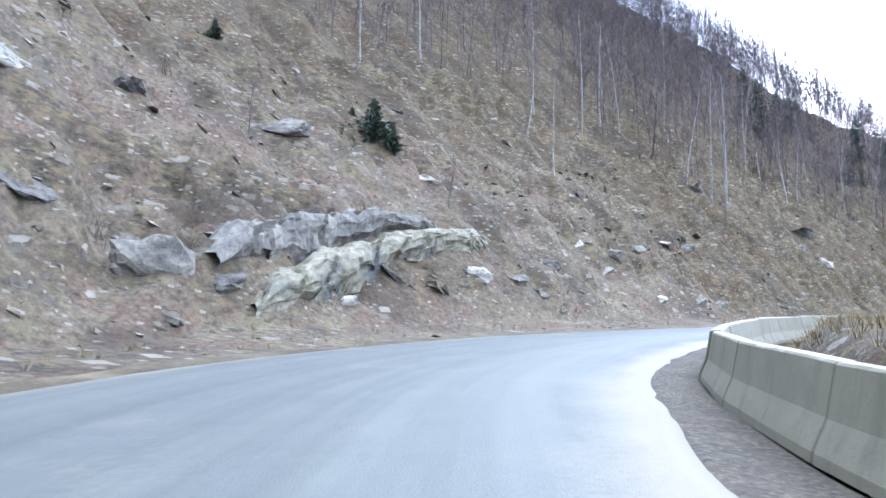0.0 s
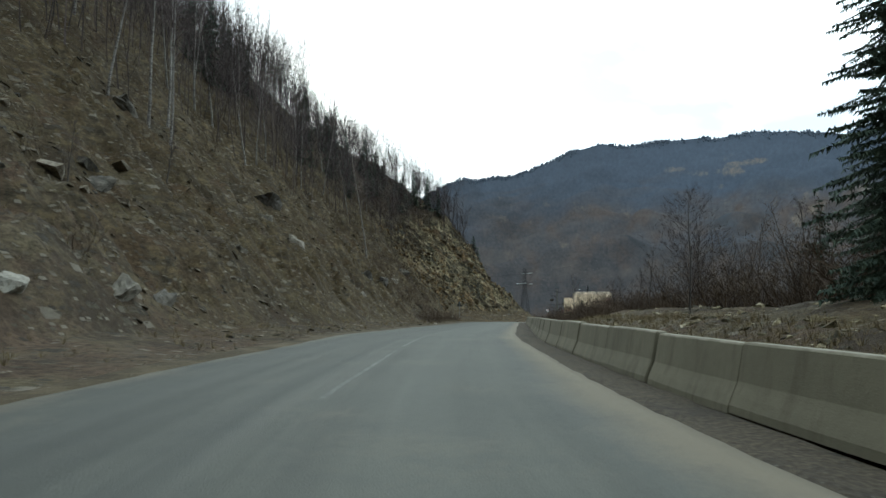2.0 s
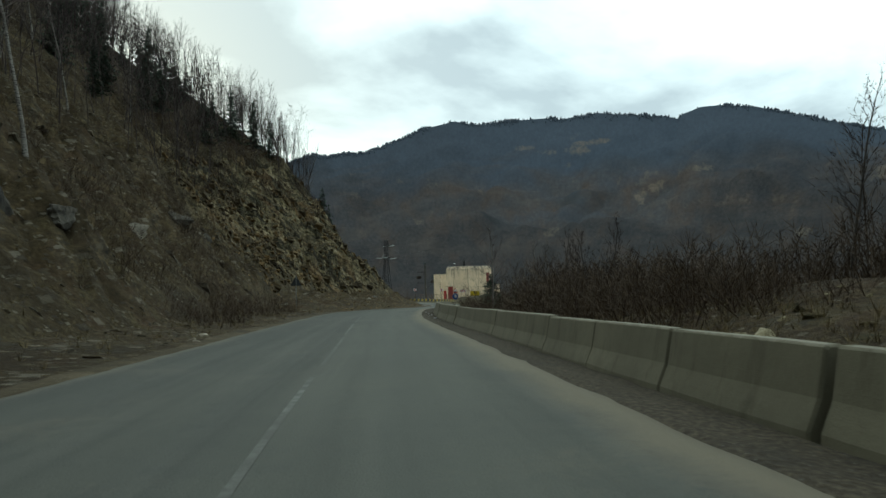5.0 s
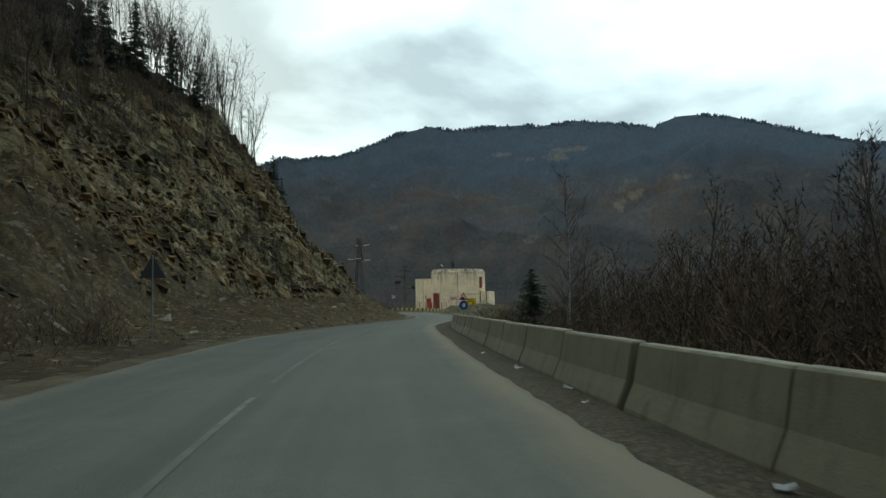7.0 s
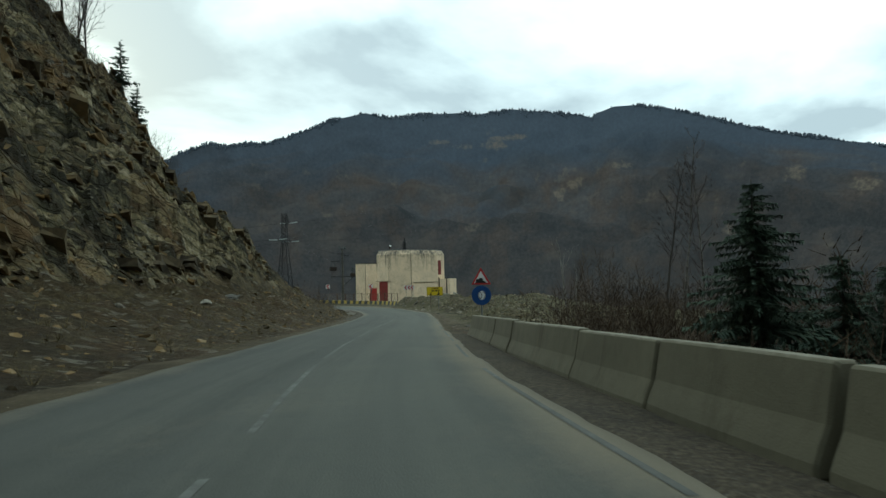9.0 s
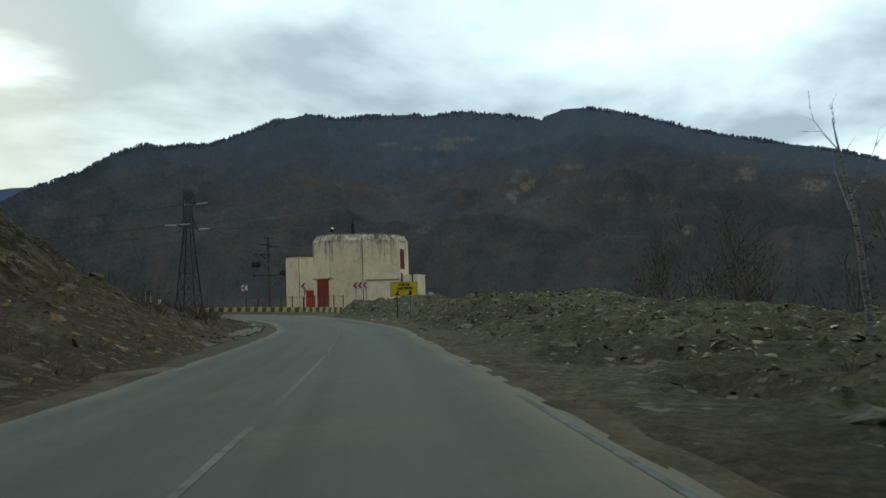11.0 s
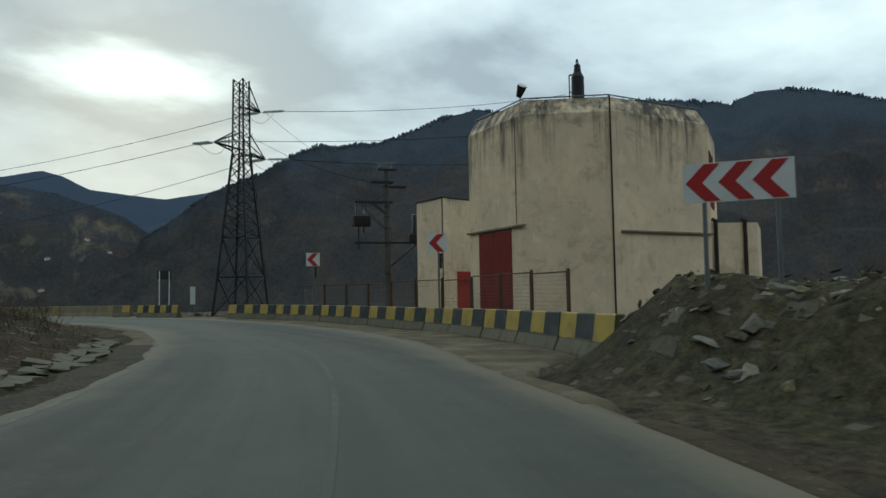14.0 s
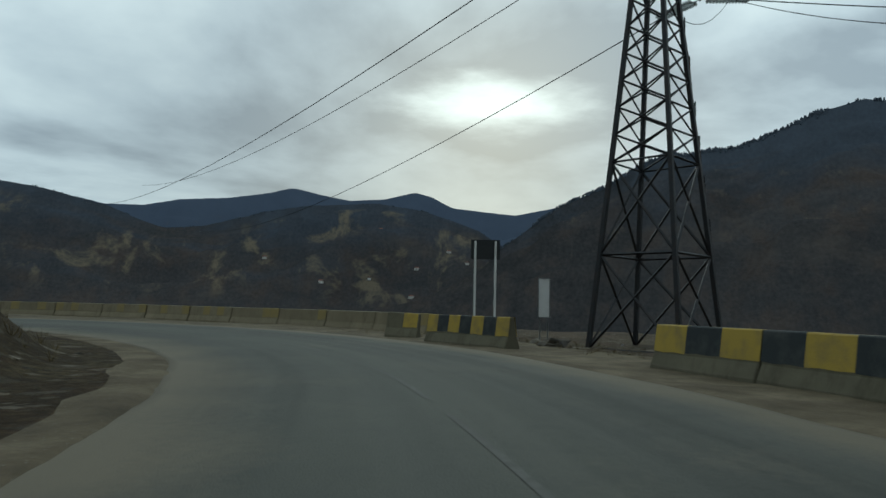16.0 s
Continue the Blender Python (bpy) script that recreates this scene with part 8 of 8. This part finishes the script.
    cliff = empty("cliff")
    tagged(cliff, "broken cliff of ochre and grey slabs dipping along the road", "cliff", kind="structure")
    M, pick = beds(430, 148, 196, lambda s: hill_foot(s) + 0.6, lambda s: hill_foot(s) + 11, 69, 0.7, 1.7, face, 0.0)
    meshes = []
    for v, f in slabs:
        me = tri_mesh("slab", v, f)
        me.materials.append(SLAB)
        meshes.append(me)
    for m, k in list(zip(M, pick))[:300]:
        link_mesh("slab", meshes[k], None, cliff).matrix_world = Matrix(m.tolist())
    # smaller outcrops on the slope before it
    M, pick = beds(520, 6, 148, lambda s: hill_foot(s) + 0.3, lambda s: hill_foot(s) + 15, 70, 0.35, 1.3, lambda s, l, r: fbm((l - hill_foot(s) + 0.68 * s) / 4.0, s / 12, 76, 3) > 0.12, 0.02)
    scattered("rock_outcrops", slabs, M, pick, STONE, "weathered slabs of rock breaking through the slope", "rock")


def make_boulders():
    rng = random.Random(9)

    def put(s, l, dims, mat, label, sink=0.12, seed=None, turn=0.0, upright=False, group="boulders on the hillside"):
        P = Vector(ground_at(s, l))
        n = Vector(slope_at(np.array(s), np.array(l)))
        ob = link_mesh("boulder", rock_mesh(seed or rng.randint(1, 999), dims, 3 if dims[0] > 0.8 else 2, 0.13, 0.05), mat)
        q = Matrix() if upright else Matrix.Rotation(0.55 * n.angle((0, 0, 1)), 4, Vector((0, 0, 1)).cross(n))
        ob.matrix_world = Matrix.Translation(P - n * dims[2] * sink) @ q @ pose(0, 0, 0, rng.uniform(-12, 12), rng.uniform(-14, 14), heading(s) + turn + rng.uniform(-25, 25) * (not upright))
        tagged(ob, label, "rock", group)
    # the long pale outcrop: a tilted bed of rock arching out of the slope, and a darker bed over it
    def bed(rows, mat, seed, label):
        s = np.arange(rows[0][0], rows[-1][0], 0.16)
        l, up, wide, thick = (np.interp(s, [q[0] for q in rows], [q[k] for q in rows]) for k in (1, 2, 3, 4))
        ring = [(-0.5, 0.05), (-0.50, 0.30), (-0.40, 0.50), (-0.1, 0.56), (0.3, 0.55), (0.9, 0.35), (1.3, -0.1), (0.9, -0.7), (0.1, -0.75), (-0.30, -0.55), (-0.36, -0.2)]
        fine = np.arange(0, len(ring), 1 / 3)
        ring = [tuple(np.interp(fine, range(len(ring) + 1), [q[c] for q in ring + ring[:1]])[n] for c in (0, 1)) for n in range(len(fine))]
        P = np.empty((len(s), len(ring) + 1, 3))
        base = ground_at(s, l)[:, 2] - at(s, l)[:, 2]
        base = np.convolve(np.pad(base, 17, "edge"), np.ones(35) / 35, "valid")
        for k, (a, z) in enumerate(ring + ring[:1]):
            kk = (k % len(ring)) / 3
            w1, w2 = fbm(s / 1.1, s * 0 + kk * 0.55, seed, 3), fbm(s / 0.5, s * 0 + kk * 1.7, seed + 3, 2)
            crack = np.abs(fbm(s / 1.6, s * 0 + kk * 0.2, seed + 7, 2))
            broken = np.floor(3.0 * fbm(s / 1.3, s * 0 + kk * 0.35, seed + 5, 2)) / 3.0
            nick = 0.14 * (crack < 0.05)
            P[:, k] = at(s, l + wide * (a + 0.10 * w1 + 0.07 * w2 + 0.10 * broken + nick), base + up + thick * (z + 0.07 * w2 + 0.14 * w1 - 0.10 * broken - nick))
        ob = link_mesh("rock_outcrop", grid_mesh("rock_outcrop", P), mat)
        tagged(ob, label, "rock", "boulders on the hillside")
    bed([(17.8, 10.0, -0.5, 0.6, 0.5), (19.2, 10.4, -0.1, 1.2, 1.3), (21.2, 11.0, 0.0, 1.4, 1.7), (23, 11.4, 0.1, 1.4, 1.75), (24.4, 11.6, 0.1, 1.4, 1.5), (27.3, 11.9, 0.05, 1.3, 1.3), (29.7, 12.0, 0.1, 1.3, 1.2), (32, 12.5, 0.05, 1.2, 1.1), (33.4, 12.8, -0.4, 0.6, 0.5)], OUTCROP, 131, "long pale rock bed arching out of the hillside")
    bed([(17.2, 11.0, -0.5, 0.8, 0.7), (19, 11.7, -0.2, 1.4, 1.7), (21, 12.2, -0.2, 1.5, 1.9), (23.4, 12.6, -0.1, 1.5, 1.8), (26, 12.7, -0.05, 1.4, 1.6), (28.5, 12.9, -0.1, 1.3, 1.4), (31.0, 13.2, -0.5, 0.8, 0.7)], BOULDER, 151, "dark grey rock bed above a pale ledge")
    for s, l, d in ((16.0, 11.6, (2.4, 1.6, 1.5)), (17.4, 10.5, (1.3, 0.9, 0.7)), (30.6, 10.8, (2.2, 1.0, 0.9)), (22.6, 10.4, (1.2, 0.7, 0.6)), (33.9, 10.6, (1.5, 0.8, 0.9))):
        put(s, l, d, BOULDER, "dark weathered rock beside a pale ledge", 0.05, int(s * 9), 0, True)
    for s, l, d, mt in ((25.7, 17.8, (2.6, 1.4, 1.2), BOULDER), (14.4, 13.9, (2.4, 1.4, 1.0), BOULDER), (15.6, 17.5, (2.6, 1.1, 0.8), PALE_ROCK), (35.3, 10.4, (1.7, 1.0, 0.8), BOULDER), (43.5, 15.2, (1.7, 0.8, 0.4), PALE_ROCK), (44.2, 12.4, (1.9, 1.3, 1.3), BOULDER), (46.4, 12.8, (1.5, 1.1, 1.2), BOULDER), (47.4, 14.4, (1.4, 0.9, 0.8), BOULDER),
                        (59.1, 14.8, (1.3, 1.0, 1.1), BOULDER), (63.6, 15.4, (1.6, 1.2, 1.2), BOULDER), (88.4, 18.9, (3.2, 2.2, 2.0), BOULDER), (86.8, 15.6, (2.4, 1.5, 2.2), BOULDER), (84.6, 17.2, (1.8, 1.2, 1.6), BOULDER), (103.0, 13.6, (4.2, 2.0, 2.4), BOULDER), (105.4, 12.0, (3.4, 1.4, 1.1), BOULDER), (47.1, 9.8, (1.1, 0.7, 0.9), PALE_ROCK), (52.4, 9.8, (2.0, 0.9, 1.2), BOULDER), (50.2, 13.5, (1.3, 0.8, 0.7), BOULDER),
                        (43.2, 13.6, (0.9, 0.6, 0.5), PALE_ROCK), (73.5, 22.6, (3.4, 1.6, 1.3), BOULDER), (55.4, 10.0, (1.6, 0.7, 1.0), BOULDER), (68, 12.6, (1.5, 0.9, 0.8), BOULDER), (78, 13.8, (1.3, 1.0, 0.8), BOULDER), (66.5, 16.0, (1.4, 1.2, 1.0), BOULDER), (38, 11.6, (1.3, 0.9, 0.8), BOULDER), (33.6, 17.2, (2.0, 1.2, 0.9), BOULDER), (9, 13, (2.0, 1.2, 1.0), BOULDER), (20, 19, (2.2, 1.2, 1.0), BOULDER),
                        (92, 11.2, (1.2, 0.8, 0.6), BOULDER), (116, 13.4, (2.0, 1.4, 1.2), BOULDER), (127, 14.6, (2.2, 1.3, 1.4), BOULDER), (138, 16.8, (2.4, 1.5, 1.6), BOULDER), (144.5, 11.4, (0.9, 0.7, 0.5), PALE_ROCK), (140.9, 8.7, (0.6, 0.4, 0.3), BOULDER), (154.3, 16.0, (2.2, 1.1, 0.7), PALE_ROCK), (184.2, 10.0, (1.3, 0.8, 0.3), PALE_ROCK), (178, 9.5, (0.9, 0.6, 0.35), PALE_ROCK), (170, 10.2, (0.8, 0.6, 0.3), BOULDER)):
        put(s, l, d, mt, "pale angular boulder on the hillside" if mt is PALE_ROCK else "grey angular boulder on the hillside")
    for s, l, d in ((236.0, -4.9, (1.0, 0.7, 0.55)), (237.9, -4.5, (0.62, 0.45, 0.25)), (217.2, -3.5, (0.4, 0.3, 0.25)), (237.5, -5.7, (0.6, 0.45, 0.35)), (214.6, -3.3, (0.3, 0.22, 0.2)), (243.5, -6.1, (0.9, 0.6, 0.4)), (246.0, -6.4, (0.7, 0.5, 0.3)), (245, -7.6, (1.3, 0.8, 0.5)), (166, -2.2, (0.22, 0.16, 0.14)), (30.5, -3.3, (0.22, 0.2, 0.14)), (181, -3.4, (0.8, 0.5, 0.3)), (186, -4.2, (0.6, 0.5, 0.3))):
        put(s, l, d, BOULDER, "loose grey stone fallen beside the road", 0.05, group="stones beside the road")
    for k in range(120):
        s = rng.uniform(205, 249.5) if k % 3 else rng.uniform(243, 249.5)
        d = rng.uniform(1.7, 4.6) if k % 2 else rng.uniform(4, 8)
        w = rng.uniform(0.18, 0.46) * (1.0 if d < 4.6 else 0.8)
        pale = rng.random() < 0.55
        put(s, float(right_edge(s)) - d, (w, w * rng.uniform(0.5, 0.8), w * rng.uniform(0.15, 0.4)), PALE_ROCK if pale else BOULDER, "pale broken slab on the spoil heap" if pale else "grey broken stone on the spoil heap", 0.0, group="slabs on the spoil heaps")
    for s, l, d in ((246.5, -12.2, (2.6, 1.6, 1.3)), (244.6, -12.8, (1.8, 1.3, 1.0)), (248.4, -11.8, (1.6, 1.2, 0.9))):
        put(s, l, d, PALE_ROCK, "large pale boulder behind the spoil heap", -0.35, group="slabs on the spoil heaps")
    for s, l, d in ((297.0, -10.6, (2.4, 0.9, 0.7)), (295.0, -9.2, (1.3, 0.7, 0.5)), (292.5, -9.8, (0.9, 0.6, 0.4)), (293.0, -8.6, (3.4, 1.6, 1.1)), (291.0, -8.9, (1.6, 1.0, 0.7))):
        put(s, l, d, BOULDER, "earthy rock lying between the barriers", 0.05, group="rocks by the pylon")


def make_litter():
    rng = random.Random(5)
    for s, l in ((121.5, -2.6), (125.3, -2.5), (117.2, -2.5), (146, -5.2), (147.5, -5.6), (151, -5.4), (160, -5.0), (118.6, -2.7), (113.5, -2.6), (288.5, -9.0)):
        bm = bmesh.new()
        w = rng.uniform(0.09, 0.18)
        v = [bm.verts.new((x * w, y * w * 0.7, 0.05 * w + abs(rng.gauss(0, 0.18)) * w)) for x in (-0.5, 0, 0.5) for y in (-0.5, 0, 0.5)]
        for a in range(2):
            for b in range(2):
                bm.faces.new((v[a * 3 + b], v[a * 3 + b + 1], v[a * 3 + b + 4], v[a * 3 + b + 3]))
        bmesh.ops.solidify(bm, geom=bm.faces[:], thickness=0.006)
        ob = link("litter", bm, LITTER)
        P = ground_at(s, l)
        ob.matrix_world = pose(P[0], P[1], P[2] + (0.09 if l > -4 else 0.25), rng.uniform(-8, 8), rng.uniform(-8, 8), rng.uniform(0, 360))
        tagged(ob, "crumpled piece of white litter by the barrier", "litter", "litter by the road")


def make_far_trees():
    """Tree tops along the ridges, to break their outline."""
    g = np.random.RandomState(77)
    kinds = []
    for k in range(6):
        v, f = stone(900 + k, 1.25, 9)
        kinds.append(joined((v * [0.8, 1.0, 1.0] + [0, 0, 0.55], f), tubes([[0, 0, -0.4]], [[0, 0, 0.5]], [0.05], [0.03], 3)))
    for nm, a0, a1, n, lo, hi, lab in (("mountain_near", -26, 60, 2800, 2.6, 7.5, "winter trees along the mountain's ridge"), ("mountain_middle", 48, 104, 700, 1.8, 3.6, "trees along the ridges of the wooded hills")):
        az, u, P = RIDGES[nm]
        a, v = g.uniform(a0, a1, n), 1 - np.abs(g.normal(0, 0.012, n))
        clump = fbm(a / 1.3, a * 0, 8, 3)
        keep = clump > 0.15 - 0.6 * g.rand(n)
        a, v, clump = a[keep], v[keep], clump[keep]
        i = np.clip(np.searchsorted(az, a) - 1, 0, len(az) - 2)
        j = v / (u[1] - u[0])
        j0 = np.clip(j.astype(int), 0, len(u) - 2)
        fi, fj = ((a - az[i]) / (az[i + 1] - az[i]))[:, None], (j - j0)[:, None]
        Q = (P[i, j0] * (1 - fi) + P[i + 1, j0] * fi) * (1 - fj) + (P[i, j0 + 1] * (1 - fi) + P[i + 1, j0 + 1] * fi) * fj
        size = g.uniform(lo, hi, len(a)) * (1 + 0.4 * clump)
        scattered("ridge_trees", kinds, frames(Q - np.stack([size * 0, size * 0, size * 0.28], -1), size, g.uniform(0, 6.28, len(a))), g.randint(0, 6, len(a)), RIDGE_TREE, lab, "forest")
    # small white houses among the far meadows
    az, u, P = RIDGES["mountain_middle"]
    for k in range(9):
        i, j = int(np.searchsorted(az, g.uniform(58, 80))), int(g.uniform(0.22, 0.6) / (u[1] - u[0]))
        e = empty("far_house", pose(*P[i, j], 0, 0, g.uniform(0, 180)) @ Matrix.Scale(0.62, 4))
        bm = bmesh.new()
        box(bm, -5, 5, -4, 4, -2, 4.5)
        part("wall", bm, FAR_WALL, e)
        bm = bmesh.new()
        w = [bm.verts.new(q) for q in ((-5.5, -4.6, 4.3), (5.5, -4.6, 4.3), (5.5, 4.6, 4.3), (-5.5, 4.6, 4.3), (-5.5, 0, 7.6), (5.5, 0, 7.6))]
        for q in ((0, 1, 5, 4), (2, 3, 4, 5), (0, 4, 3), (1, 2, 5), (3, 2, 1, 0)):
            bm.faces.new([w[c] for c in q])
        part("roof", bm, FAR_ROOF, e)
        tagged(e, "tiny whitewashed house with a pitched roof among far meadows", "house", "houses in the far valley")


make_woods()
make_stones()
make_boulders()
make_litter()
make_far_trees()
